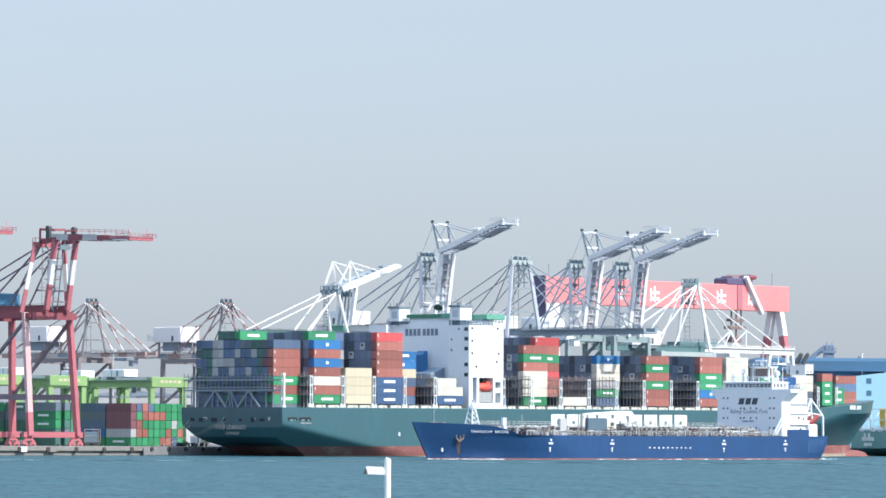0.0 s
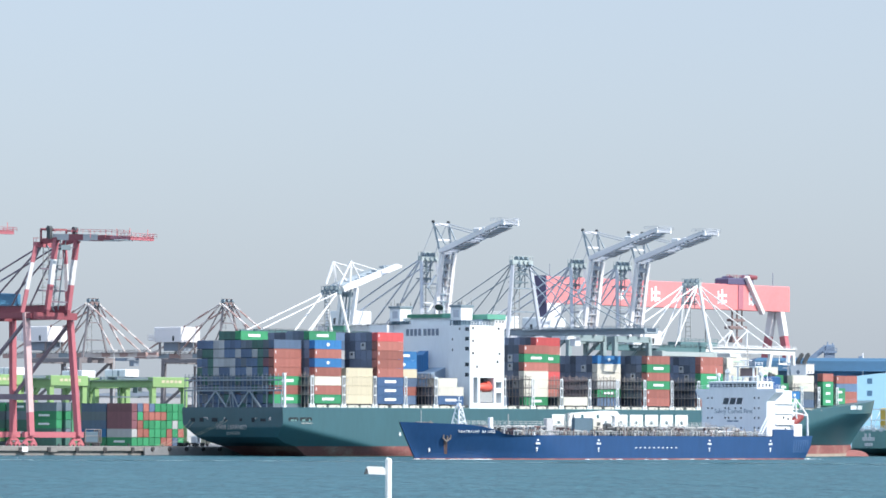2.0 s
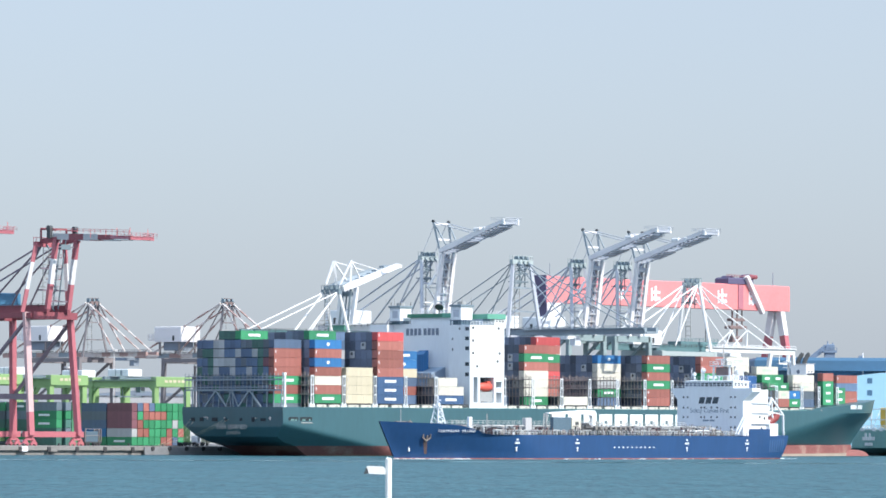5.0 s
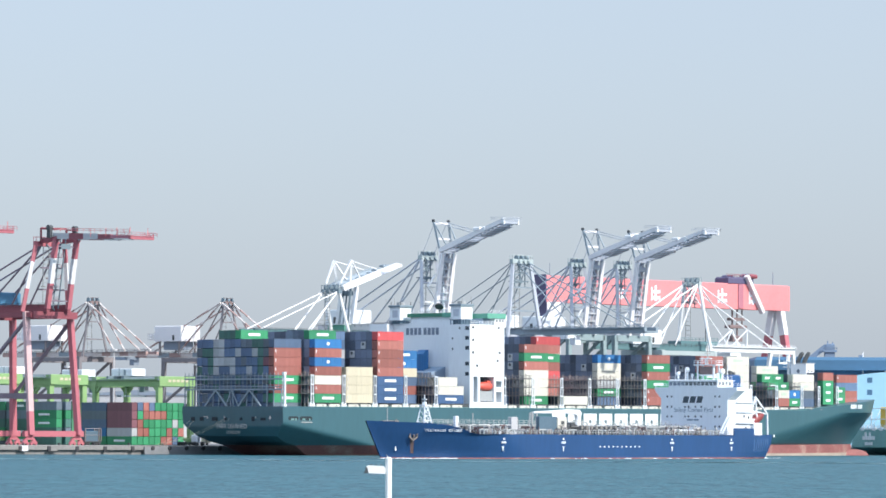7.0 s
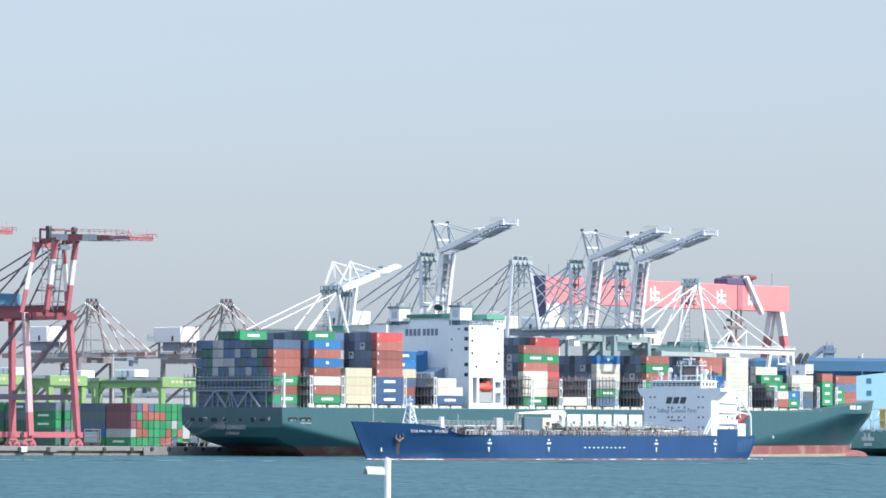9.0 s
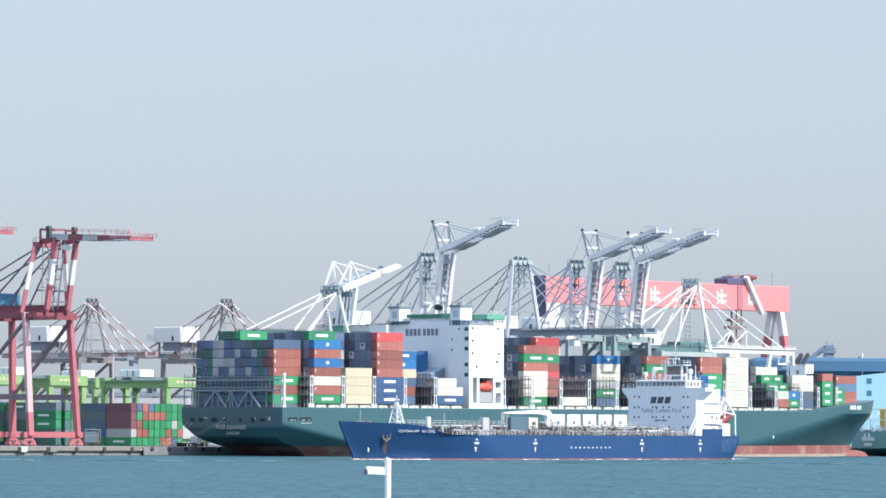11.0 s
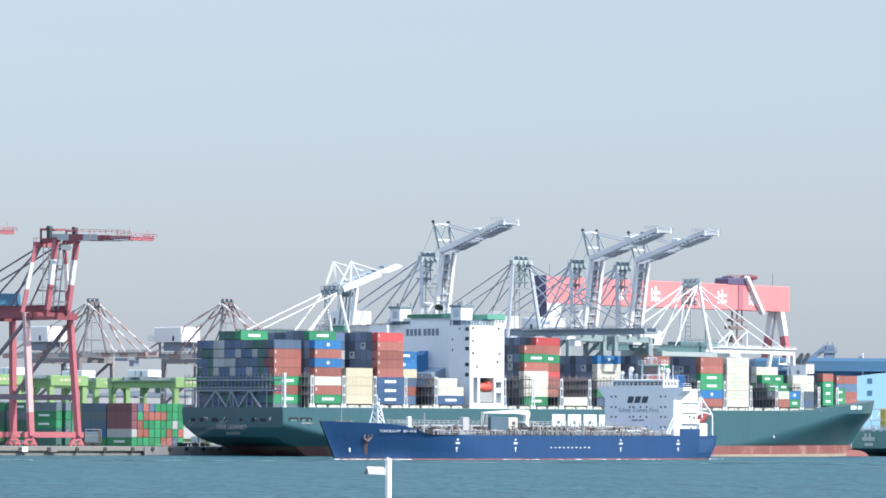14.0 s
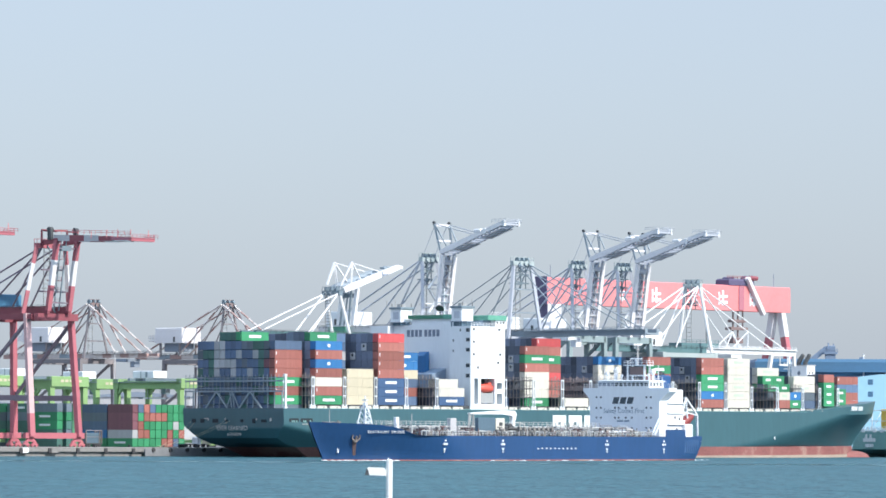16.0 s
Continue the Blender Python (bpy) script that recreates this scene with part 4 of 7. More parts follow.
def tanker_house():
    fx = -69.3    # front of the superstructure
    outline = [(-12.0, 6.6), (13.0, 6.6), (13.0, 17.4), (16.4, 20.2), (16.4, 21.3), (-14.4, 21.3), (-14.4, 20.4), (-12.0, 17.8)]
    part("house_front", Mesh().add([(fx, y, z) for y, z in outline] + [(fx - 4.5, y, z) for y, z in outline],
                                   [tuple(range(8)), tuple(range(15, 7, -1))] + [((i + 1) % 8, i, i + 8, (i + 1) % 8 + 8) for i in range(8)]), M["white"], tk, "white superstructure front with bridge wings")
    part("house_side", Mesh().box(fx - 13.5, fx - 4.4, -12.0, 12.96, 6.6, 20.9).box(fx - 17.5, fx - 13.4, -10, 11.5, 6.6, 14.2).box(fx - 8.5, fx - 4.4, -10, 10, 19.5, 21.2), M["white"], tk, "white stepped accommodation decks")
    part("deck_edge", Mesh().box(fx - 13.8, fx - 4.4, 12.9, 13.5, 16.6, 16.8).box(fx - 13.8, fx - 4.4, 12.9, 13.5, 13.6, 13.8).box(fx - 17.8, fx - 4.4, 12.9, 13.7, 10.2, 10.4), M["white"], tk)
    wh = part("wheelhouse", Mesh().slab(fx - 9, fx - 0.6, -9.6, 8.9, 21.2, 23.7, 0.3).box(fx - 9.4, fx - 0.2, -10.0, 9.3, 23.3, 23.5), M["white"], tk)
    for k in range(12):
        part("window", Mesh().box(fx - 0.66, fx - 0.5, -9.2 + k * 1.5, -8.1 + k * 1.5, 21.9, 22.9), M["glass" if k > 3 else "pane"], wh)
    for k in range(4):
        part("window", Mesh().box(fx - 2.2 - k * 1.8, fx - 1.3 - k * 1.8, 8.85, 8.98, 21.9, 22.9), M["glass"], wh)
    part("railing", Mesh().rail([(fx - 0.3, -14.3, 21.3), (fx - 0.3, 16.3, 21.3), (fx - 4.3, 16.3, 21.3)], 1.1, 2.0, 0.1), M["white"], tk)
    part("railing", Mesh().rail([(fx - 0.6, -9.5, 23.7), (fx - 0.6, 8.8, 23.7), (fx - 8.6, 8.8, 23.7)], 1.0, 2.0, 0.06), M["white"], wh)
    # radar mast: a portal on the wheelhouse roof with a platform, yards and a pole
    mast = Mesh()
    for y in (-0.4, 5.6):
        for x in (fx - 3.2, fx - 6.0):
            mast.beam((x, y, 23.6), (x, y, 28.2), 0.45)
    mast.box(fx - 6.6, fx - 2.6, -1.6, 6.8, 28.1, 28.4).box(fx - 6.2, fx - 3.0, -0.4, 5.6, 25.0, 25.3)
    part("radar_mast", mast, M["white"], tk, "white portal radar mast on the wheelhouse")
    part("mast_railing", Mesh().rail([(fx - 6.5, -1.5, 28.5), (fx - 2.7, -1.5, 28.5), (fx - 2.7, 6.7, 28.5), (fx - 6.5, 6.7, 28.5)], 1.1, 1.4, 0.11), M["white"], tk)
    pole_top = Mesh().tube((fx - 4.8, 2.2, 28.4), (fx - 4.8, 2.2, 34.2), 0.26, 8, 0.14)
    for z, h in ((30.2, 1.8), (31.8, 1.2), (33.0, 0.7)):
        pole_top.beam((fx - 4.8, 2.2 - h, z), (fx - 4.8, 2.2 + h, z), 0.2)
        pole_top.beam((fx - 4.8 - h * 0.6, 2.2, z), (fx - 4.8 + h * 0.6, 2.2, z), 0.16)
    part("signal_pole", pole_top, M["lash_grey"], tk, "pale signal pole with yards")
    part("radar_scanner", Mesh().slab(fx - 3.6, fx - 3.0, 0.4, 4.6, 30.0, 30.4, 0.1).tube((fx - 3.3, 2.5, 28.5), (fx - 3.3, 2.5, 30.0), 0.2, 6), M["white"], tk)
    part("mast_locker", Mesh().slab(fx - 5.6, fx - 3.4, 0.3, 4.9, 25.3, 27.8, 0.1), M["hook_brown"], tk, "brown locker inside the mast portal")
    for x, y, r, z in ((-3.0, -7.6, 0.7, 1.2), (-4.4, -5.2, 0.9, 2.2), (-6, 6.9, 0.95, 1.6), (-2.4, 7.6, 0.5, 1.0), (-3.4, -2.6, 0.5, 0.9)):
        dome = Mesh().tube((fx + x, y, 23.6), (fx + x, y, 23.7 + z), r * 0.4, 8)
        for k in range(5):
            a0, a1 = math.pi * k / 5, math.pi * (k + 1) / 5
            dome.tube((fx + x, y, 23.7 + z + r * (1 - math.cos(a0))), (fx + x, y, 23.7 + z + r * (1 - math.cos(a1))), max(0.03, r * math.sin(a0)), 10, max(0.03, r * math.sin(a1)))
        part("aerial_dome", dome, M["white"], tk, "white aerial dome on the wheelhouse roof", True)
    for x, y, h in ((-3, -8.6, 4.1), (-7, 8.2, 4.6), (-5, -6.4, 3.4), (-4, 8.6, 3.0), (-2.0, -4.2, 3.6), (-2.2, 6.4, 2.6)):
        part("antenna", Mesh().tube((fx + x, y, 23.6), (fx + x, y, 23.6 + h), 0.1, 6), M["white"], tk)
    fun = part("funnel", Mesh().slab(fx - 14.4, fx - 9.4, 4.4, 8.0, 14, 25.3, 0.4), M["funnel_blue"], tk, "blue funnel")
    part("cap", Mesh().tube((fx - 11, 6.2, 25.2), (fx - 11.3, 6.2, 26.4), 0.7).tube((fx - 13, 6.2, 25.2), (fx - 13.3, 6.2, 26.0), 0.5), M["dark"], fun)
    for z in (8.9, 12.0, 15.0, 18.2):
        for y in (-9.6, -8.0, -2.9, -1.6, 1.0, 3.2, 8.4, 10.0):
            if z != 18.2 or abs(y) > 6:
                part("porthole", Mesh().box(fx - 0.05, fx + 0.07, y - 0.27, y + 0.27, z, z + 0.55), M["glass"], tk)
    for x, z in ((-10, 8.4), (-11.5, 11.6), (-9, 12.0)):
        part("window", Mesh().box(fx + x - 0.4, fx + x + 0.4, 12.9, 13.02, z, z + 0.8), M["glass"], tk)
    # company mark as slanted dark shapes, the motto, and a line of small writing
    for k in range(3):
        y = -2.6 + k * 2.6
        v = [(fx + dx, y + sy + sh, z) for dx in (0.0, 0.06) for sy, z, sh in ((-1.0, 16.5, -0.3), (1.0, 16.5, -0.3), (1.0, 18.5, 0.3), (-1.0, 18.5, 0.3))]
        part("company_mark", Mesh().add(v, [(7, 6, 5, 4)[::-1], (0, 1, 5, 4), (1, 2, 6, 5), (2, 3, 7, 6), (3, 0, 4, 7)]), M["ink"], tk, "dark slanted block of a company mark")
    words = [lettering(word, 1.9, facing(fx + 0.05, 0, 14.3, 1, 0), M["ink_pale"], tk, "motto_word") for word in ("Safety", "Comes", "First")]
    wide = [max(v.co.x for v in ob.data.vertices) - min(v.co.x for v in ob.data.vertices) for ob in words]
    y = 0.3 - (sum(wide) + 2 * 0.75) / 2
    for ob, w in zip(words, wide):
        ob.matrix_basis = facing(fx + 0.05, y + w / 2, 14.3, 1, 0)
        y += w + 0.75
    part("small_writing", Mesh().box(fx, fx + 0.05, -2.2, 0.0, 11.0, 11.5).box(fx, fx + 0.05, 0.4, 2.2, 11.0, 11.5), M["ink_pale"], tk, "grey bar of unreadable writing")
    # stern: blue bulwark, gallows, boat
    part("bulwark", bulwark_strip(), M["hull_blue"], tk)
    spans = [((-84.5, 5.5, 18.4), (-84.5, 13, 18.4), 0.45), ((-91, 5.5, 13.2), (-91, 13, 13.2), 0.45)]
    for y in (5.5, 13.0):
        spans += [((-82.5, y, 14), (-84.5, y, 18.4), 0.45), ((-84.5, y, 18.4), (-91, y, 13.2), 0.45), ((-91, y, 13.2), (-91.2, y, 6.8), 0.5), ((-84.5, y, 18.4), (-86, y, 7), 0.4), ((-82.5, y, 14.2), (-91, y, 13.2), 0.35)]
    for p, q, thick in spans:
        part("davit_beam", Mesh().beam(p, q, thick), M["white"], tk, "white beam of the boat davit over the stern")
    boat = part("rescue_boat", boat_hull(3.6, 1.4), M["boat_red"], tk, "dark red enclosed rescue boat", smooth=True)
    boat.matrix_basis = pose(-87.2, 12.2, 10.6, 0, 28, 0)
    # ribs paler than the hull: the stern's light streaks put into their blue
    for k in range(7):
        x = -80.6 - k * 1.55
        m = Mesh()
        for z in (5.6, 4.6, 3.6, 2.6):
            m.beam((x, bow_half(x, z) - 0.05, z), (x + 0.15, bow_half(x + 0.15, z - 1.0) - 0.05, z - 1.02), 0.30)
        part("stern_rib", m, M["rib_sheen"], tk)
    part("deck_house", Mesh().box(-86.5, -82, 9, 14.2, 6.6, 10.2).box(-85.5, -83, 10, 13, 10.1, 11.6), M["white"], tk)
    stair = Mesh()
    for y in (13.4, 14.4):
        stair.beam((-64.5, y, 7), (-69.0, y, 12.5), 0.4)
    for k in range(10):
        stair.beam((-64.5 - k * 0.45, 13.4, 7 + k * 0.55), (-64.5 - k * 0.45, 14.4, 7 + k * 0.55), 0.2)
    part("stairs", stair, M["white"], tk, "white inclined ladder")


def boat_hull(half_len, r0, n=12):
    b = Mesh()
    rings = []
    for k in range(9):
        x = -half_len + k * half_len / 4
        r = max(0.05, 1 - abs(x / (half_len + 0.1)) ** 2.5) ** 0.5
        rings.append([(x, math.cos(2 * math.pi * j / n) * r0 * r, r0 + math.sin(2 * math.pi * j / n) * r0 * r) for j in range(n)])
    f = [(k * n + j, (k + 1) * n + j, (k + 1) * n + (j + 1) % n, k * n + (j + 1) % n) for k in range(8) for j in range(n)]
    return b.add([p for q in rings for p in q], f + [tuple(range(n)), tuple(range(8 * n, 9 * n))[::-1]])


tanker_house()


def tanker_deck():
    rng = random.Random(9)
    # pipes along the deck at several heights, on trestles
    for k in range(12):
        y, z, r = -5 + k * 0.95, 8.0 + (k % 3) * 0.55, 0.2 + 0.1 * (k % 2)
        x0, x1 = rng.uniform(46, 56), rng.uniform(-62, -52)
        part("cargo_pipe", Mesh().tube((x0, y, z), (x1, y, z), r, 6), M["pipe_pale"] if k % 3 else M["pipe_tan"], tk, "pale cargo pipe along the deck")
    for k in range(19):
        x = 54 - k * 6.4
        part("pipe_trestle", Mesh().beam((x, -6, 6.5), (x, -6, 9.4), 0.25).beam((x, 6.4, 6.5), (x, 6.4, 9.4), 0.25).beam((x, -6, 7.7), (x, 6.4, 7.7), 0.25).beam((x, -6, 9.3), (x, 6.4, 9.3), 0.25), M["grey"], tk)
    cat = Mesh().box(-66, 58, -7.7, -6.3, 9.3, 9.45)
    cat.rail([(58, -6.3, 9.4), (-66, -6.3, 9.4)], 1.2, 2.4, 0.1)
    cat.rail([(58, -7.7, 9.4), (-66, -7.7, 9.4)], 1.2, 2.4, 0.1)
    for k in range(20):
        cat.beam((57 - k * 6.4, -7.0, 6.5), (57 - k * 6.4, -7.0, 9.4), 0.3)
    part("catwalk", cat, M["pipe_pale"], tk, "raised pale grey catwalk with railings")
    part("deck_railing", Mesh().rail([(57, 15.9, 6.6), (-67, 15.9, 6.6)], 1.1, 1.3, 0.08), M["pipe_pale"], tk)
    part("deck_railing", Mesh().rail([(57, -15.9, 6.6), (-67, -15.9, 6.6)], 1.1, 2.2, 0.09), M["pipe_pale"], tk)
    # tank hatches, vents, valves, cross pipes
    for k in range(26):
        x, y = 52 - k * 4.5 + rng.uniform(-1, 1), rng.uniform(9, 14.5)
        h = rng.uniform(0.7, 2.2)
        part("tank_vent", Mesh().tube((x, y, 6.5), (x, y, 6.5 + h), 0.25, 6).tube((x, y, 6.5 + h), (x, y, 6.9 + h), 0.5, 8, 0.25), M[rng.choice(("pipe_pale", "pipe_tan", "grey", "dark"))], tk)
    for k in range(12):
        x = 50 - k * 9.6
        part("tank_hatch", Mesh().tube((x, 11.5, 6.5), (x, 11.5, 7.4), 1.1, 12).slab(x - 0.9, x + 0.9, 10.6, 12.4, 7.35, 7.8, 0.15), M["pipe_tan"], tk, "tan tank hatch")
        part("cross_pipe", Mesh().tube((x + 4, -8, 7.6), (x + 4, 14.6, 7.6), 0.28, 6), M["pipe_pale"], tk)
    for k in range(8):
        x = 8 - k * 2.4
        part("manifold", Mesh().tube((x, -13, 8.6), (x, 14.2, 8.6), 0.35, 8).tube((x, 14.2, 8.6), (x, 14.5, 8.6), 0.6, 8).beam((x, 13, 6.5), (x, 13, 8.5), 0.25), M["pipe_tan"], tk)
    for k in range(14):
        x, y, w = rng.uniform(-60, 50), rng.uniform(-8, 10), rng.uniform(0.8, 2.2)
        part("deck_locker", Mesh().slab(x, x + w, y, y + w, 6.5, 6.5 + rng.uniform(1.0, 2.8), 0.1), M[rng.choice(("grey", "white", "pipe_tan", "dark"))], tk)
    for k in range(250):
        x, yy = rng.uniform(-64, 57), rng.uniform(-3, 15.2)
        h = rng.choice((0.6, 0.9, 1.3, 1.8, 2.2, 2.6))
        r = rng.uniform(0.12, 0.4)
        mm = Mesh().tube((x, yy, 6.5), (x, yy, 6.5 + h), r, 6)
        if k % 3 == 0:
            mm.tube((x - 1.2, yy, 6.4 + h), (x + 1.2, yy, 6.4 + h), r * 0.7, 6)
        if k % 4 == 0:
            mm.tube((x, yy - 1.5, 6.4 + h), (x, yy + 1.5, 6.4 + h), r * 0.7, 6)
        part("deck_fitting", mm, M[("pipe_pale", "duct", "rust", "lash_grey", "dark", "pipe_tan", "anchor_tan")[k % 7]], tk)
    part("long_tank", Mesh().tube((-40, 11, 7.7), (-56, 11, 7.7), 0.5, 10).box(-52, -51, 10.4, 11.6, 6.4, 7.5).box(-44, -43, 10.4, 11.6, 6.4, 7.5), M["white"], tk, "white horizontal deck tank")
    for k in range(34):
        x = 55 - k * 3.6 + rng.uniform(-0.8, 0.8)
        part("pipe_bend", Mesh().tube((x, 12.6, 6.5), (x, 12.6, 7.9), 0.16, 6).tube((x, 12.6, 7.9), (x - rng.uniform(0.8, 2.6), 13.4, 7.9), 0.16, 6).tube((x + 0.5, 14.4, 6.5), (x + 0.5, 14.4, 7.7), 0.22, 6), M[("pipe_pale", "duct", "rust", "pipe_tan")[k % 4]], tk)
    for k in range(5):
        x = -14 - k * 9.5
        part("gangway", Mesh().box(x - 6, x, 8.4, 9.2, 8.6, 8.75).rail([(x, 9.2, 8.7), (x - 6, 9.2, 8.7)], 1.1, 1.2, 0.08), M[("pipe_pale", "anchor_tan")[k % 2]], tk)
    # hose crane amidships with its housings
    part("hose_crane", Mesh().prism([(13.2, 12.75), (13.2, 13.15), (-4.5, 14.0), (-9.6, 13.9), (-10.6, 13.0), (-10.0, 11.2), (-8.6, 11.2), (-8.3, 12.4), (-4, 12.8)], -0.6, 0.6).tube((-9.2, 0, 6.4), (-9.2, 0, 11.4), 0.8, 10), M["white"], tk, "white hose-handling crane")
    part("jib_rest", Mesh().beam((11.0, 0, 6.4), (11.0, 0, 12.8), 0.35).beam((12.2, 0, 6.4), (11.2, 0, 12.8), 0.25), M["grey"], tk)
    part("winch", Mesh().slab(4.8, 9.8, 8.6, 10.2, 6.4, 9.4, 0.2).tube((7.2, 8.4, 9.0), (7.2, 10.6, 9.0), 1.1, 12), M["dark"], tk, "dark winch and machinery")
    part("gate_frame", Mesh().beam((2.0, 10, 6.4), (2.0, 10, 10.6), 0.35).beam((-0.5, 10, 6.4), (-0.5, 10, 9.8), 0.3).beam((2.0, 10, 10.5), (-0.5, 10, 9.8), 0.3).beam((7.8, 10, 10.2), (2.0, 10, 10.4), 0.25), M["pipe_pale"], tk)
    part("housing", Mesh().slab(15.2, 23.8, 9.3, 10.5, 6.5, 11.7, 0.1), M["housing_dark"], tk, "dark slate deck housing")
    part("housing", Mesh().slab(10.4, 14.9, 9.2, 10.5, 6.4, 11.6, 0.15), M["c_white"], tk, "white deck housing with dark openings")
    for x, z in ((12.4, 9.9), (11.6, 8.2), (13.4, 7.3)):
        part("opening", Mesh().box(x - 0.8, x + 0.8, 10.45, 10.58, z - 0.5, z + 0.5), M["dark"], tk)
    part("foam_house", Mesh().slab(28.6, 31.6, 5.0, 6.2, 6.5, 11.5, 0.1), M["crane_grey"], tk, "pale grey deck house")
    part("vent_post", Mesh().slab(54.4, 55.8, 3.6, 4.4, 9.0, 11.6, 0.1).tube((55, 4, 6.4), (55, 4, 9.2), 0.6, 8), M["white"], tk)
    part("vent_mast", Mesh().tube((42, 0, 6.5), (42, 0, 12.6), 0.16, 6), M["grey"], tk)
    part("vent_mast", Mesh().tube((27.0, 9, 6.5), (26.4, 9, 12.8), 0.22, 6), M["grey"], tk)
    part("vent_mast", Mesh().tube((17.5, 3, 6.5), (17.5, 3, 13.0), 0.3, 6).tube((17.5, 3, 10), (16.6, 3, 12.4), 0.2, 6), M["grey"], tk)
    # forecastle: lattice mast, windlass, rails
    m = Mesh()
    for x in (63.0, 66.4):
        for y in (-1.6, 1.6):
            m.beam((x, y, 8.6), (64.7 + (x - 64.7) * 0.35, y * 0.4, 14.6), 0.3)
    for k in range(4):
        z0, z1, s0, s1 = 8.8 + k * 1.45, 8.8 + (k + 1) * 1.45, 1 - 0.16 * k, 1 - 0.16 * (k + 1)
        for y in (-1.6, 1.6):
            m.beam((64.7 - 1.7 * s0, y * s0, z0), (64.7 + 1.7 * s1, y * s1, z1), 0.16)
        m.beam((64.7 - 1.7 * s1, -1.6 * s1, z1), (64.7 - 1.7 * s1, 1.6 * s1, z1), 0.2).beam((64.7 - 1.7 * s1, 1.6 * s1, z1), (64.7 + 1.7 * s1, 1.6 * s1, z1), 0.2)
    m.box(63.6, 65.8, -1.2, 1.2, 14.5, 14.75).tube((64.7, 0, 14.6), (64.7, 0, 17.6), 0.14, 6).box(64.4, 65.0, -0.8, 0.8, 16.2, 16.5).box(64.3, 65.1, -0.5, 0.5, 14.7, 15.6)
    part("foremast", m, M["white"], tk, "white lattice foremast")
    part("windlass", Mesh().tube((80.5, -3, 9.7), (80.5, 3, 9.7), 0.55, 10).box(79.7, 81.3, -2.6, -1.8, 9.0, 10.2).box(79.7, 81.3, 1.8, 2.6, 9.0, 10.2).tube((78.0, 0.4, 9.0), (78.0, 0.4, 10.6), 0.18, 6), M["pipe_tan"], tk)
    part("jack_staff", Mesh().tube((83.5, 1.5, 9.6), (83.5, 1.5, 13.6), 0.12, 5), M["grey"], tk)
    part("bow_railing", Mesh().rail([(62, 15.6, 7.6), (70, 14.6, 9.0), (75, 13.4, 9.5)], 1.0, 2.0, 0.08), M["pipe_pale"], tk)
    # side markings, name, anchor with its rust
    for x in (47.8, 19.5, -35.4, -67.0):
        y0, y1 = bow_half(x, 2.4) - 0.06, bow_half(x - 0.9, 4.6) + 0.05
        part("tug_mark", Mesh().box(x - 0.35, x + 0.35, y0, y1, 4.9, 5.4), M["white"], tk)
        for q in (-0.7, 0.0, 0.7):
            part("tug_mark", Mesh().box(x + q - 0.26, x + q + 0.26, y0, y1, 3.85, 4.45), M["white"], tk)
        part("tug_mark", Mesh().prism([(x - 0.55, 3.0), (x + 0.55, 3.0), (x + 0.2, 2.5), (x + 0.15, 1.7), (x - 0.15, 1.7), (x - 0.2, 2.5)], y0, bow_half(x - 0.5, 3.0) + 0.05), M["white"], tk, "white painted arrow")
    for k in range(10):
        part("side_writing", Mesh().box(1.4 - k * 2.2 - 0.35, 1.4 - k * 2.2 + 0.25, 16.05, 16.15, 2.75, 3.15), M["white"], tk, "white bar of unreadable writing")
    for k, ch in enumerate("TEATRALNY BRIDGE"):
        x = 75.6 - k * 0.7
        y, e = bow_half(x, 7.6), 0.3
        slope = (bow_half(x + e, 7.6) - bow_half(x - e, 7.6)) / (2 * e)
        if ch != " ":
            lettering(ch, 1.05, facing(x, y + 0.42, 7.4, -slope, 1), M["white"], tk, "name_letter", 0.05)
    an = Mesh()
    ax = 78.2
    y = bow_half(ax, 6.2)
    an.beam((ax, y - 0.2, 4.4), (ax, y + 0.25, 6.2), 0.4).beam((ax, y - 0.1, 4.6), (ax - 1.1, y + 0.5, 5.6), 0.4).beam((ax, y - 0.1, 4.6), (ax + 1.1, y - 0.5, 5.6), 0.4).beam((ax - 1.1, y + 0.5, 5.5), (ax - 0.9, y + 0.7, 6.5), 0.35).beam((ax + 1.1, y - 0.5, 5.5), (ax + 0.9, y - 0.3, 6.5), 0.35)
    part("anchor", an, M["anchor_tan"], tk, "rusty anchor in its hawse")
    far = Mesh()
    y = -bow_half(ax, 6.2)
    far.beam((ax, y + 0.2, 4.2), (ax, y - 0.3, 6.6), 0.5).beam((ax, y, 4.4), (ax - 1.1, y - 0.6, 5.6), 0.45).beam((ax, y, 4.4), (ax + 1.1, y + 0.4, 5.6), 0.45)
    part("anchor", far, M["dark"], tk, "dark anchor on the far bow")
    v = []
    for k in range(9):
        z = 4.9 - k * 0.5
        x = ax
        for _ in range(30):        # the streak runs plumb down the flare
            x = ax + 1.44 * (bow_half(x, z) - bow_half(ax, 5.2)) * 0.9
        w = 0.55 - 0.02 * k
        v += [(x - w, bow_half(x - w, z) + 0.04, z), (x + w, bow_half(x + w, z) + 0.04, z)]
    part("rust_streak", Mesh().add(v, [(2 * k + 2, 2 * k + 3, 2 * k + 1, 2 * k) for k in range(8)]), M["rust"], tk, "brown rust streak under the anchor")
    part("draught_mark", Mesh().box(81.2, 81.7, bow_half(81.4, 2.2) - 0.1, bow_half(81.4, 2.2) + 0.2, 1.6, 3.0), M["white"], tk)
    # broken water at bow and stern, moving with the ship
    foam = Mesh()
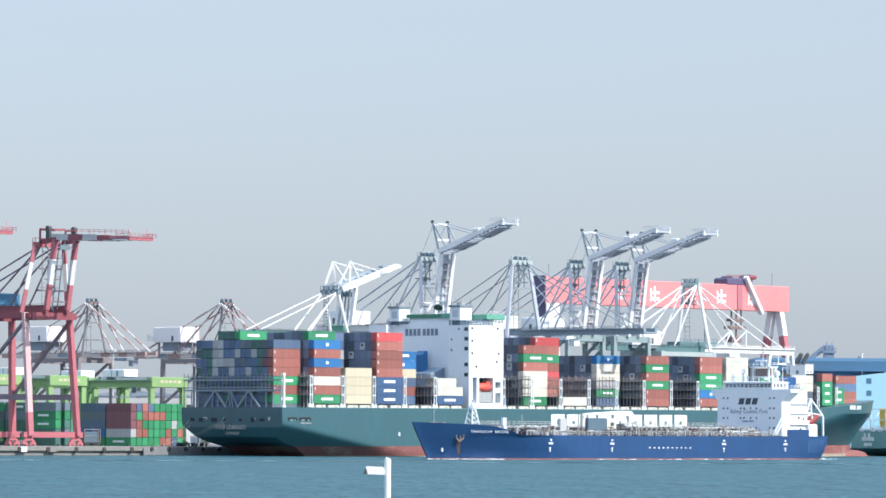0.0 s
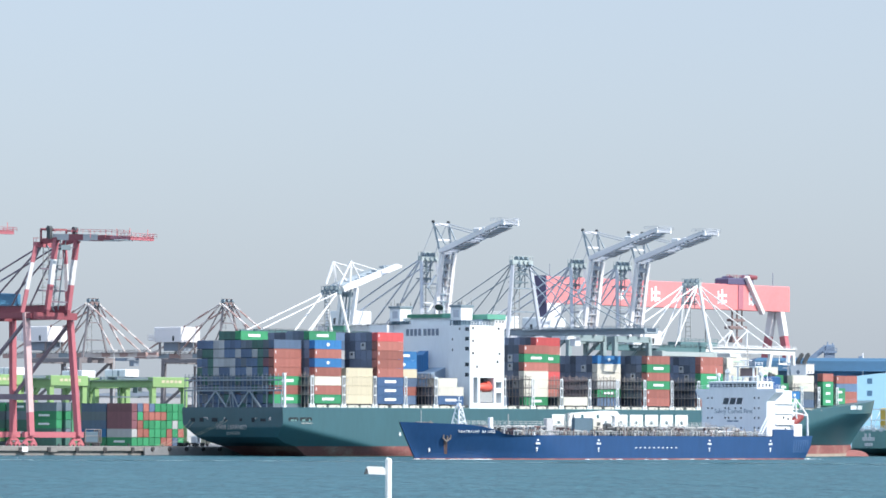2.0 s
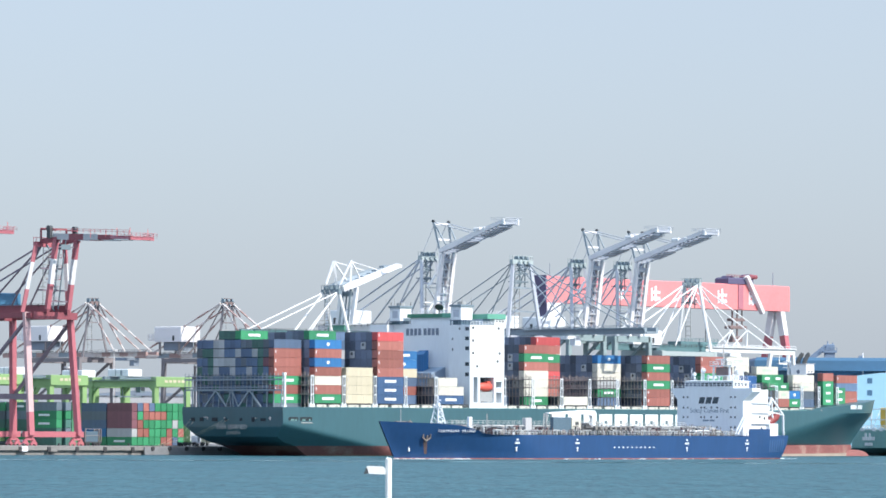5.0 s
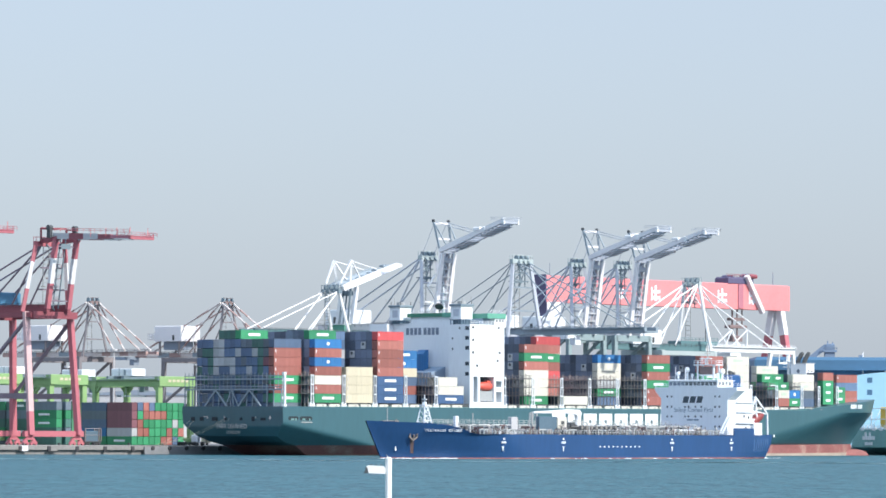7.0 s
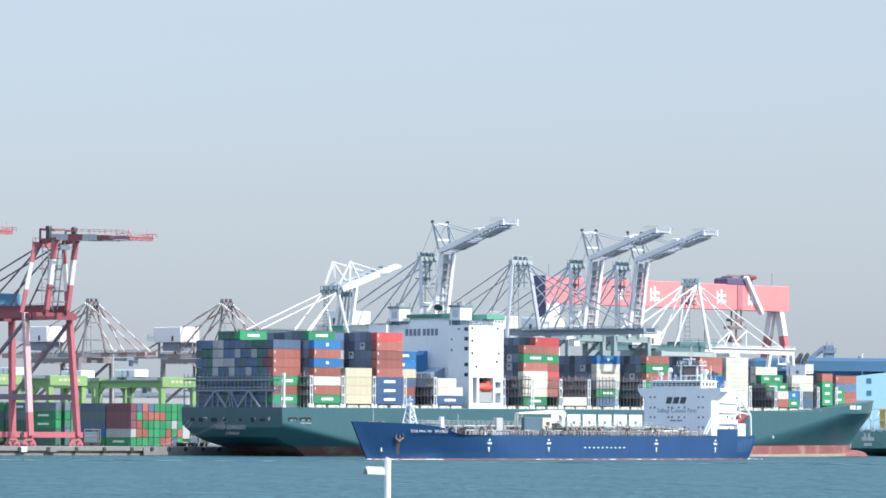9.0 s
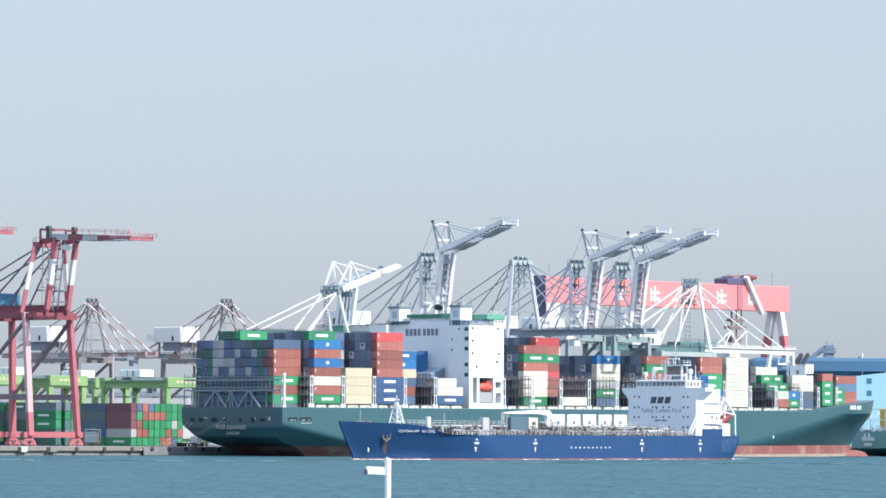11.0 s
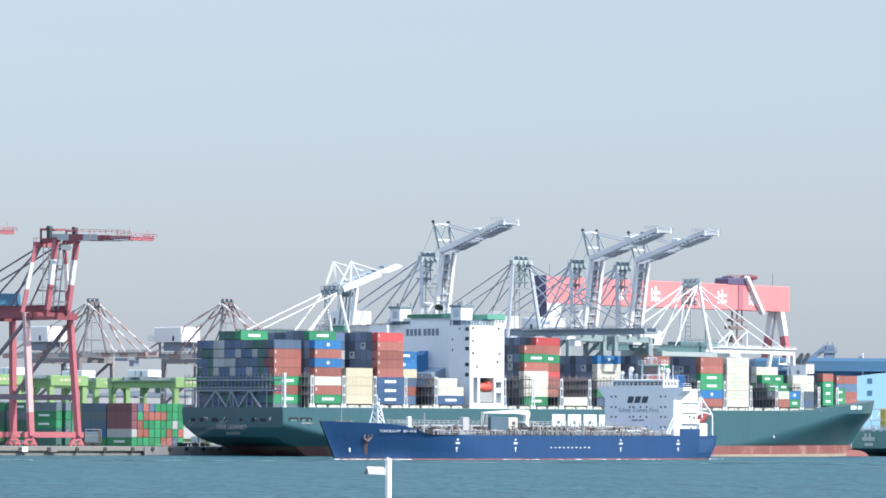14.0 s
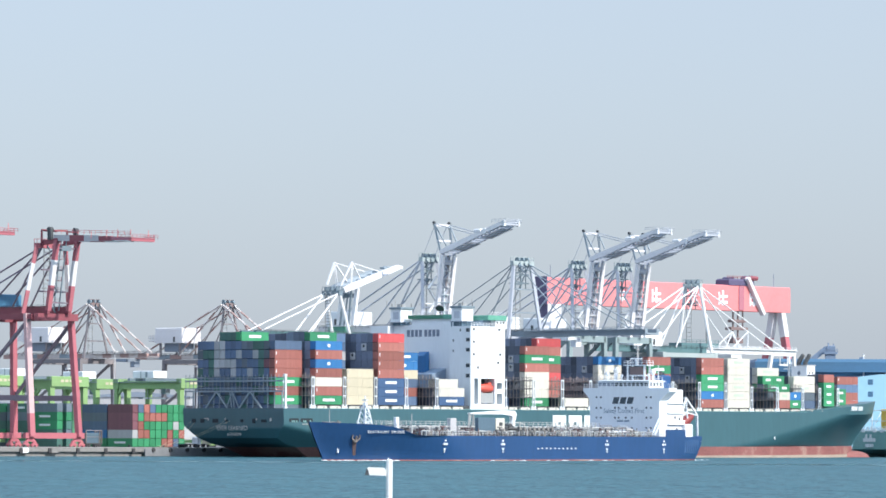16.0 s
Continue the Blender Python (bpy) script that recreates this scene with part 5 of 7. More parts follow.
    for k in range(90):
        u = rng.random()
        x = rng.choice((86 - 22 * u, 86 - 22 * u, 30 - 100 * u, -84 - 26 * u))
        y = tanker_half(max(0, min(1, (x + 88.5) / 173)), 0.0) + rng.uniform(0.1, 1.6) if x > -84 else rng.uniform(-6, 10)
        w, d2 = rng.uniform(0.3, 1.6), rng.uniform(0.2, 0.5)
        h = rng.uniform(0.05, 0.3)
        foam.add([(x - w, y - d2, WATER_Z + 0.02), (x + w, y - d2, WATER_Z + 0.02), (x + w * 0.6, y + d2, WATER_Z + 0.02), (x - w * 0.7, y + d2, WATER_Z + 0.02), (x, y, WATER_Z + h)], [(0, 1, 4), (1, 2, 4), (2, 3, 4), (3, 0, 4)])
    part("wash", foam, M["foam"], tk, "white broken water along the hull")


tanker_deck()


# ---------------------------------------------------------------- quay cranes
def striped(parent, name, p0, p1, w, colours, n=7):
    """A stay in alternating colours, one part a length."""
    p0, p1 = Vector(p0), Vector(p1)
    for k in range(n):
        part(name, Mesh().tube(p0.lerp(p1, k / n), p0.lerp(p1, (k + 1) / n), w * 0.45, 6), M[colours[k % 2]], parent)


def gantry_crane(m, label, legs, boom, stay, w=10.0, gauge=30.0, zg=41.0, apex=(2.0, 64.0), fold=None, reach=48.0, back=24.0, house="white", band=None, group="quay cranes", g=3.0, depth=1.9, knee=True, stripes=None, head=4.2, leg_w=1.5, house_at=26.0, house_z=3.2, house_h=5.2, head_paint="crane_teal", stay_r=0.3, foot=7.0, house_box=(5.5, 16.0), knee_h=10.0, near_stay=None, open_knee=False, lean=None, ties=True, girder=None, root=0.0):
    """A ship-to-shore crane; x along the rail, y landwards, origin at the waterside rail on the quay.
    fold: ((y, z) foot, (y, z) knee, (y, z) tip) of a folded boom; else the boom is lowered to its reach."""
    cr = thing("quay_crane", m, label, "crane", group)
    LEG, BOOM, STAY = M[legs], M[boom], M[stay]
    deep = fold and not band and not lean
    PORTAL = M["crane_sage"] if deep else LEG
    for x in (-w, w):
        for y in (0, gauge):
            foot_at, head_at = Vector((x, y - (0.8 if band and y == 0 else 0), 3.2)), Vector((x * 0.93, y + (2.8 if band and y == 0 else 0), zg + 1))
            if band and x < 0 and y == 0:
                knee_at = foot_at.lerp(head_at, 0.19)
                part("leg", Mesh().beam(foot_at, knee_at, leg_w + 0.2, leg_w), LEG, cr)
                part("leg", Mesh().beam(knee_at, head_at, leg_w + 0.2, leg_w), M["crane_bleached"], cr, "leg with sun-bleached pale red paint")
            else:
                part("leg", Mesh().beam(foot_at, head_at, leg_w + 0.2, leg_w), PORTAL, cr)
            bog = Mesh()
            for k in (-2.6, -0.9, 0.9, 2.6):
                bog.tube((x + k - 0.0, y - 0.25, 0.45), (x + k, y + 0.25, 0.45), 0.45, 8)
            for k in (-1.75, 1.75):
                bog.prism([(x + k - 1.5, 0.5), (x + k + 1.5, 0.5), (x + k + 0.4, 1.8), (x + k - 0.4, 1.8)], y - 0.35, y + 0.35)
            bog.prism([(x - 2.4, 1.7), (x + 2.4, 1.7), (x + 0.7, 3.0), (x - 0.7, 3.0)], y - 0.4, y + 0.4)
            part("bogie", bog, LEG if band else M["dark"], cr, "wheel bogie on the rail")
        # on the red crane, portal and upper beams carry shade in darker paint
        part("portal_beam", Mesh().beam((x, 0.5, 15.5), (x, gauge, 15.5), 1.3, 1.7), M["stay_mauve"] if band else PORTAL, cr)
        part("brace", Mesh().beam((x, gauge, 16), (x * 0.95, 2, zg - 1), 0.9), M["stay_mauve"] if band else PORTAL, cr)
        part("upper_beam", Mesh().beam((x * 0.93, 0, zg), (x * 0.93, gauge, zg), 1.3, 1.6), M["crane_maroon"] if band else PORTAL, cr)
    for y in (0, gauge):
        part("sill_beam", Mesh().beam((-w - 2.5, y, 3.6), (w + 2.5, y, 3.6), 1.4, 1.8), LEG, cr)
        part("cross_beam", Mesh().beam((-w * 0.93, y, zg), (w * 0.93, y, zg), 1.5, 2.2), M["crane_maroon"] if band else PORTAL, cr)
    for x in (-g, g):
        if stripes:
            n = 8
            for k in range(n):
                ya, yb = -2.0 + (gauge + back + 2.0) * k / n, -2.0 + (gauge + back + 2.0) * (k + 1) / n
                part("girder", Mesh().beam((x, ya, zg + 2.2), (x, yb, zg + 2.2), 1.2, 1.8), M[(stripes + ("crane_mid",))[k % 3]], cr)
        else:
            part("girder", Mesh().beam((x, -2.0, zg + 2.2), (x, gauge + back, zg + 2.2), 1.2, 2.4), M[girder] if girder else BOOM, cr)
    walkway = Mesh()
    for x in (-g - 1.2, g + 1.2):
        walkway.rail([(x, -2, zg + 2.6), (x, gauge + back, zg + 2.6)], 1.1, 3.0, 0.1)
    part("walkway", walkway, M["dark"], cr)
    hx, hy = house_box
    hs = part("machinery_house", Mesh().slab(-hx, hx, house_at, house_at + hy, zg + house_z, zg + house_z + house_h, 0.25), M[house], cr)
    if stripes:
        part("winch_room", Mesh().slab(-hx + 1.6, hx - 1.0, house_at + 3.0, house_at + hy - 4.0, zg + house_z - 3.6, zg + house_z + 0.01, 0.2), M["hazed_slate"], cr, "slate blue winch room under the machinery house")
        part("balcony", Mesh().box(-hx - 0.4, hx + 0.4, house_at + hy, house_at + hy + 3.4, zg + house_z + 0.6, zg + house_z + 1.0).rail([(-hx - 0.4, house_at + hy, zg + house_z + 1.0), (-hx - 0.4, house_at + hy + 3.4, zg + house_z + 1.0), (hx, house_at + hy + 3.4, zg + house_z + 1.0)], 2.2, 1.2, 0.2), M["crane_white"], cr, "railed balcony at the end of the house")
        for y in (house_at + 2.0, house_at + hy - 2.5):
            for x in (-hx + 0.8, hx - 0.8):
                part("house_post", Mesh().beam((x, y, zg + 2.4), (x, y, zg + house_z + 0.1), 0.7), LEG, cr)
    else:
        part("platform", Mesh().box(-hx + 0.5, hx - 0.5, house_at + 0.5, house_at + hy - 0.5, zg + (-0.6 if deep else 2.0), zg + house_z + 0.01), M["deck_faded" if deep else "crane_slate"], cr)
    part("door", Mesh().box(-hx - 0.06, -hx + 0.05, house_at + 4, house_at + 5.2, zg + house_z + 0.4, zg + house_z + 2.6), M["dark"], hs)
    ay, az = apex
    for x in (-1, 1):
        if band:
            for q, (u0, u1) in enumerate(((0, 0.33), (0.33, 0.72), (0.72, 1))):
                p0, p1 = Vector((x * 9.8, 4.0, zg + 1)), Vector((x * 6.0, ay, az))
                part("mast_leg", Mesh().beam(p0.lerp(p1, u0), p0.lerp(p1, u1), 1.2), M[band[q % 2]], cr)
        else:
            part("mast_leg", Mesh().tube((x * foot, 0.5, zg + 1), (x * head * 0.8, ay, az), 0.62, 10) if not ties else Mesh().beam((x * foot, 0.5, zg + 1), (x * head * 0.8, ay, az), 0.7 if stripes else 1.1), STAY if girder else LEG, cr)
        if stripes:
            for p0, p1 in (((x * 4.0, ay, az - 0.5), (x * 3.0, gauge + back - 3, zg + 3.2)), ((x * 4.0, ay, az - 0.5), (x * 3.0, gauge - 2, zg + 3.2))):
                striped(cr, "back_stay", p0, p1, 0.85, stripes)
        part("mast_brace", Mesh().tube((x * head * 0.8, ay, az), (x * 3.8, ay + 14, zg + 3), stay_r, 8), STAY, cr)
        for y2 in (gauge + back - 3, near_stay or gauge - 2) if not stripes else ():
            part("back_stay", Mesh().tube((x * head * 0.8, ay, az - 0.5), (x * 3.4, y2, zg + 3.2), stay_r, 8), STAY, cr)
    hw = 6.6 if band else head
    HEAD = LEG if band else M[head_paint]
    top = Mesh().box(-hw, hw, ay - 0.8, ay + 0.8, az - 1.3, az + 0.3)
    for x in (-2.4, 0, 2.4):
        part("sheave", Mesh().tube((x - 0.4, ay, az + 0.7), (x + 0.4, ay, az + 0.7), 1.0, 10).beam((x, ay - 1.9, az - 1.6), (x, ay + 0.4, az + 0.6), 0.4), M["crane_slate"], cr)
        part("head_beam", Mesh().beam((x, ay - 1.6, az - 0.3), (x, ay + 1.6, az - 0.3), 0.3), HEAD, cr)
    for y in (ay - 0.6, ay + 0.6):
        for x in (-hw, -hw / 3, hw / 3, hw):
            part("rail_post", Mesh().beam((x, y, az), (x, y, az + 1.7), 0.14), HEAD, cr)
        part("handrail", Mesh().beam((-hw, y, az + 1.6), (hw, y, az + 1.6), 0.14), HEAD, cr)
    if not band and not stripes and not (lean and fold):
        gear = M["crane_slate"]
        for k in range(5):
            z = az - 2.2 - k * 1.5
            part("mast_strut", Mesh().beam((-hw * 0.75, ay + 0.6, z), (hw * 0.75, ay + 0.6, z - (0.9 if k % 2 else -0.9)), 0.3), gear, cr)
            part("rope_guide", Mesh().beam((-hw * 0.3 + k * 0.7, ay + 0.9, z + 1.2), (hw * 0.2 - k * 0.3, ay + 0.9, z - 1.2), 0.35), gear, cr)
        for x in (-hw * 0.5, 0, hw * 0.5):
            part("rope_guide", Mesh().beam((x, ay + 0.75, az - 9.5), (x, ay + 0.75, az - 1), 0.27), gear, cr)
        part("platform", Mesh().box(-hw * 0.8, hw * 0.8, ay + 0.4, ay + 2.4, az - 7.6, az - 7.3), gear, cr, "slate platform below the mast head")
    part("mast_head", top, HEAD, cr, "mast head with sheaves and platform")
    if band:
        for k in range(6):
            xa, xb = (1.2, 4.0) if k % 2 else (4.0, 1.2)
            z = zg + 1.5 + k * 3.4
            y = 4.2 + (ay - 4.2) * (z - zg) / (az - zg)
            part("stair_flight", Mesh().beam((xa, y, z), (xb, y, z + 3.4), 0.5, 0.25).beam((xa, y - 0.4, z + 1.0), (xb, y - 0.4, z + 4.4), 0.12), M["crane_mid"], cr, "grey stair flight up the mast")
            part("landing", Mesh().box(min(xa, xb) - 1.0, max(xa, xb) + 1.0, y - 0.8, y + 0.8, z + 3.3, z + 3.5).rail([(-0.2, y - 0.8, z + 3.5), (5.0, y - 0.8, z + 3.5)], 1.0, 1.3, 0.08), M["crane_maroon"], cr)
    lad = Mesh()
    for k in range(14):
        z = zg + 2 + k * (az - zg - 3) / 14
        lad.beam((-1.2, ay + 2.0, z), (1.2, ay + 2.0, z), 0.18)
    lad.beam((-1.2, ay + 2.0, zg + 1), (-1.2, ay + 2.0, az), 0.2).beam((1.2, ay + 2.0, zg + 1), (1.2, ay + 2.0, az), 0.2)
    lad.beam((-1.2, ay + 2.0, zg + (az - zg) * 0.4), (1.2, ay + 4.5, zg + (az - zg) * 0.4), 1.4, 0.2).beam((-1.2, ay, az - 1), (-1.2, ay + 2, az - 1), 0.3)
    part("ladder", lad, M["grey"], cr, "grey steel ladder tower")
    for z in (0.35, 0.65) if ties else ():
        part("mast_tie", Mesh().beam((-7.0 + (7 - head * 0.8) * z, 0.5 + (ay - 0.5) * z, zg + (az - zg) * z), (7.0 - (7 - head * 0.8) * z, 0.5 + (ay - 0.5) * z, zg + (az - zg) * z), 0.5), STAY, cr)
    if fold:
        (y0, z0), (y1, z1), (y2, z2) = fold
        for x in (-g, g):
            if band:
                for q, (u0, u1) in enumerate(((0, 0.36), (0.36, 0.72), (0.72, 1))):
                    p0, p1 = Vector((x, y0, z0)), Vector((x, y1, z1))
                    part("inner_boom", Mesh().beam(p0.lerp(p1, u0), p0.lerp(p1, u1), 1.6, 1.2), M[band[q % 2]], cr)
            else:
                part("inner_boom", Mesh().beam((x, y0, z0), (x, y1, z1), 1.5, 1.0), BOOM, cr)
            if band:
                cuts = (0, 0.21, 0.40, 0.59, 0.75, 1.0)
                for k, colour in enumerate(("crane_grey", "crane_maroon", "crane_grey", "crane_maroon", "crane_dusk")):
                    p0, p1 = Vector((x, y1 + 1, z1 + 0.8)), Vector((x, y2, z2))
                    part("outer_boom", Mesh().beam(p0.lerp(p1, cuts[k]), p0.lerp(p1, cuts[k + 1]), 1.1, depth if k < 3 else depth * 0.8 if k < 4 else depth * 0.5), M[colour], cr)
            else:
                # deep in the middle, tapered to hinge and tip
                d = Vector((0, y2 - y1 - 1, z2 - z1 - 0.8))
                up = Vector((0, -d.z, d.y)).normalized() * (1 if d.y > 0 else -1)
                o = Vector((0, y1 + 1, z1 + 0.8)) - d.normalized() * root
                d = (d + d.normalized() * root) * (0.8 if lean and x > 0 else 1.0)
                thin = 1.0 if lean else 0.82
                side = [o + up * thin, o + d * 0.12 + up * 1.4 * thin, o + d * 0.95 + up * 1.2 * thin, o + d + up * 0.5, o + d - up * 0.4, o + d * (0.95 if lean else 0.72) - up * (0.5 if lean else depth - 1.5), o + d * 0.2 - up * (depth - 1.1), o - up * 0.6]
                w = [(x + sx * ((lean[0] if i < 4 else lean[1]) if lean else 0.6), q.y, q.z) for sx in (-1, 1) for i, q in enumerate(side)]
                if lean and x > 0:
                    w = [(p[0], p[1], p[2] + 0.6) if i % len(side) > 3 else (x + (0.3 if i < len(side) else 0.9), p[1], p[2]) for i, p in enumerate(w)]
                k = len(side)
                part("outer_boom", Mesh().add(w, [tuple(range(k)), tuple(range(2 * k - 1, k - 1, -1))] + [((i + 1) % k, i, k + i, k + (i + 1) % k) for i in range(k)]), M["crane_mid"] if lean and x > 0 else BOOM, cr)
        n = 4 if band else 16
        for k in range(n + 1):
            u = k / n
            y, z = y1 + (y2 - y1) * u, z1 + 0.8 + (z2 - z1 - 0.8) * u
            part("boom_tie", Mesh().beam((-g, y, z - 0.5), (g, y, z - 0.5), 0.5), M["crane_slate" if band else "bright_white" if lean else "crane_lilac"], cr)
        if not band and not lean:
            low = Vector((0, y2 - y1, z2 - z1)).normalized()
            for u0, u1, count in ((0.2, 0.42, 8), (0.62, 0.93, 11)):
                for k in range(count):
                    o = Vector((0, y1 + 1, z1 + 0.8)).lerp(Vector((0, y2, z2)), u0 + (u1 - u0) * k / (count - 1)) + Vector((0, low.z, -low.y)) * (-0.9)
                    part("boom_slat", Mesh().beam(o + Vector((-g - 0.7, -0.5, -0.25)), o + Vector((g + 0.7, 0.5, -0.25)), 0.4, 0.3), M["duct" if k % 2 else "crane_lilac"], cr)
            o = Vector((0, y1, z1 + 0.8)).lerp(Vector((0, y2, z2)), 0.58)
            part("floodlight", Mesh().slab(-g - 0.9, -g + 1.2, o.y - 1.5, o.y + 1.5, o.z + 1.3, o.z + 2.3, 0.3), M["bright_white"], cr, "white flood light housing on the boom")
            for x, dy in ((-g - 0.9, 0.2), (g + 0.2, 0.2), (-g - 0.9, 9.0)):
                part("floodlight", Mesh().slab(x, x + 0.9, y2 + dy - 1.0, y2 + dy, z2 - dy * 0.28 - 0.9, z2 - dy * 0.28 + 1.1, 0.2), M["bright_white"], cr)
            part("duct", Mesh().beam((g - 1.9, y0 + 0.9, z0), (g - 1.9, y1 + 1.2, z1), 1.5, 0.6), M["duct"], cr, "brown-grey cable duct up the boom leg")
        for k in () if lean else range(1, 9) if not band else (1, 8):
            y, z = y0 + (y1 - y0) * k / 9, z0 + (z1 - z0) * k / 9
            part("boom_tie", Mesh().beam((-g, y, z), (g, y, z), 0.4), M["crane_grey"] if not band else STAY, cr)
        hoist = Mesh().beam((-1.6, y0 + 0.6, z0), (-1.6, y1 + 1.0, z1), 0.25).beam((0.6, y0 + 0.6, z0), (0.6, y1 + 1.0, z1), 0.3) if band else Mesh().beam((-1.9, y0 + 0.5, z0), (-1.5, y1 + 0.9, z1), 0.55).beam((1.9, y0 + 0.8, z0), (1.5, y1 + 1.2, z1), 0.55).beam((0.2, y0 + 0.6, z0), (-0.2, y1 + 1.0, z1), 0.4)
        for k in range(8) if not band and not lean else ():
            ya, za, yb, zb = y0 + (y1 - y0) * k / 8 + 0.6, z0 + (z1 - z0) * k / 8, y0 + (y1 - y0) * (k + 1) / 8 + 0.6, z0 + (z1 - z0) * (k + 1) / 8
            hoist.beam((-1.4 if k % 2 else 1.4, ya, za), (1.4 if k % 2 else -1.4, yb, zb), 0.45)
        if not band and not lean:
            for z in (zg + 4.0, zg + 10.5):
                part("cross_bar", Mesh().beam((-7.5, -0.8, z), (6.5, -0.8, z), 0.55, 0.4), M["bright_white"], cr)
            for k in range(4):
                xa, xb = (-6.5, -2.8) if k % 2 else (-2.8, -6.5)
                za = zg + 3.0 + k * 4.2
                part("stair_flight", Mesh().beam((xa, -1.6, za), (xb, -1.6, za + 4.2), 0.7, 0.35).beam((xa, -2.0, za + 1.1), (xb, -2.0, za + 5.3), 0.12), M["bright_white"], cr, "white stair flight up the crane")
                part("landing", Mesh().box(min(xa, xb) - 0.9 if xb < xa else xb - 0.2, max(xa, xb) + 0.2 if xb < xa else xb + 0.9, -2.4, -0.9, za + 4.1, za + 4.3), M["crane_mid"], cr)
            for k in range(6):
                z = zg + 2 + k * 3.6
                part("lattice_bar", Mesh().beam((3.2 if k % 2 else 7.4, 0.4, z), (7.4 if k % 2 else 3.2, 0.4, z + 3.6), 0.32), M["duct"], cr)
        hoist.box(-2.0, 2.0, y1 + 0.2, y1 + 1.4, z1 - 3.2, z1 - 1.6)
        part("hoist_gear", hoist, M["crane_lilac" if deep else "crane_slate"], cr, "grey hoist gear and rope sheaves between the boom legs")
        tip = Mesh().box(-g - 0.6, 0.2 if lean else g + 0.6, y2 - 0.6, y2 + 0.5, z2 - 0.7, z2 + 0.4)
        if not lean:
            tip.rail([(-g - 1, y2 + 5, z2 + 0.2), (-g - 1, y2 - 1.5, z2 + 0.2), (g + 1, y2 - 1.5, z2 + 0.2), (g + 1, y2 + 5, z2 + 0.2)], 1.2, 1.6, 0.1)
        part("boom_tip", tip, LEG, cr)
        if lean:
            for u, h in ((0.25, 1.0), (0.36, 0.8), (0.5, 0.9), (0.62, 1.3), (0.68, 1.0), (0.8, 1.4), (0.86, 0.9)):
                y, z = y1 + (y2 - y1) * u, z1 + (z2 - z1) * u + 0.9
                part("boom_gear", Mesh().slab(-0.6, 1.6, y - 0.8, y + 0.8, z, z + h * 0.5, 0.15), M["crane_mid"], cr, "dark rope gear on the boom")
        fr, ky, kz = Mesh(), 0, 0
        ky, kz = y1 + 1, z1 + 1
        if knee:
            for x in (-1, 1):
                fr.beam((x * g, ky + (2 if open_knee else 0), kz), (x * (g + 0.8), ky + 2.5, kz + knee_h), 0.6)
                fr.beam((x * g, ky - 3, kz + 1.5), (x * (g + 0.8), ky + 2.5, kz + knee_h), 0.45 if open_knee else 0.35)
                if open_knee:
                    fr.beam((x * g, ky + 7, kz), (x * (g + 0.8), ky + 2.5, kz + knee_h), 0.55)
            if not open_knee:
                for z, q in ((9.4, 2.4), (4.0, 1.2)):
                    part("knee_bar", Mesh().beam((-g - 0.6, ky + q, kz + z), (g + 0.6, ky + q, kz + z), 0.7), BOOM, cr)
                for x in (-g - 0.8, g + 0.8):
                    part("sheave", Mesh().tube((x - 0.3, ky + 2.5, kz + knee_h + 0.2), (x + 0.3, ky + 2.5, kz + knee_h + 0.2), 0.55, 10), M["dark"], cr)
            part("knee_frame", fr, BOOM if open_knee else M["crane_mid"], cr)
            for x in (-g, g):
                part("fore_stay", Mesh().beam((x * 1.1, ky + 2.5, kz + knee_h - 0.2), (x, y1 + (y2 - y1) * 0.5, z1 + (z2 - z1) * 0.5 + (2.2 if open_knee else 1.6)), stay_r * 1.3 if open_knee else 0.25), STAY, cr)
                part("fore_stay", Mesh().beam((x, ky + 2.5, kz + knee_h - 0.2), (x, ay, az + 0.5), 0.18), STAY, cr)
        else:
            for x in (-g - 1, g + 1):
                part("sheave", Mesh().tube((x - 0.7, y1 + 2, z1 + 3.4), (x + 0.7, y1 + 2, z1 + 3.4), 0.9, 12).box(x - 0.5, x + 0.5, y1 + 1.2, y1 + 2.8, z1 + 0.2, z1 + 3.8), M["dark"], cr)
            part("walkway", Mesh().rail([(-g - 0.6, y1, z1 + 2.2), (-g - 0.6, y2, z2 + 1.2)], 1.1, 2.5, 0.12), M["crane_pink"], cr, "faded red railing")
            part("knee_frame", Mesh().beam((-g - 1, y1 + 6, z1 + 3.4), (g + 1, y1 + 6, z1 + 3.4), 0.5).beam((-g - 1, y1 + 6, z1 + 3.4), (-g - 1, y1 + 6, z1 - 1), 0.5).beam((g + 1, y1 + 6, z1 + 3.4), (g + 1, y1 + 6, z1 - 1), 0.5)
                 .beam((-g - 1, y1 + 6, z1 + 3.2), (-g, y1, z1 + 2.8), 0.5).beam((g + 1, y1 + 6, z1 + 3.2), (g, y1, z1 + 2.8), 0.5).beam((-g, y1 + 6, z1 - 0.6), (-g, y1 - 1, z1), 1.4).beam((g, y1 + 6, z1 - 0.6), (g, y1 - 1, z1), 1.4), M["crane_maroon"], cr)
            for k, (x, y) in enumerate(((-g - 0.6, -22), (-g - 0.6, -29), (-g - 0.6, -34), (g, -38), (-g - 0.6, -40))):
                part("lamp_post", Mesh().beam((x, y, 65), (x, y, 67.6), 0.14), M["crane_pink"], cr)
    else:
        for x in (-g, g):
            if stripes:
                for k in range(6):
                    ya, yb = -2.0 - (reach - 2) * k / 6, -2.0 - (reach - 2) * (k + 1) / 6
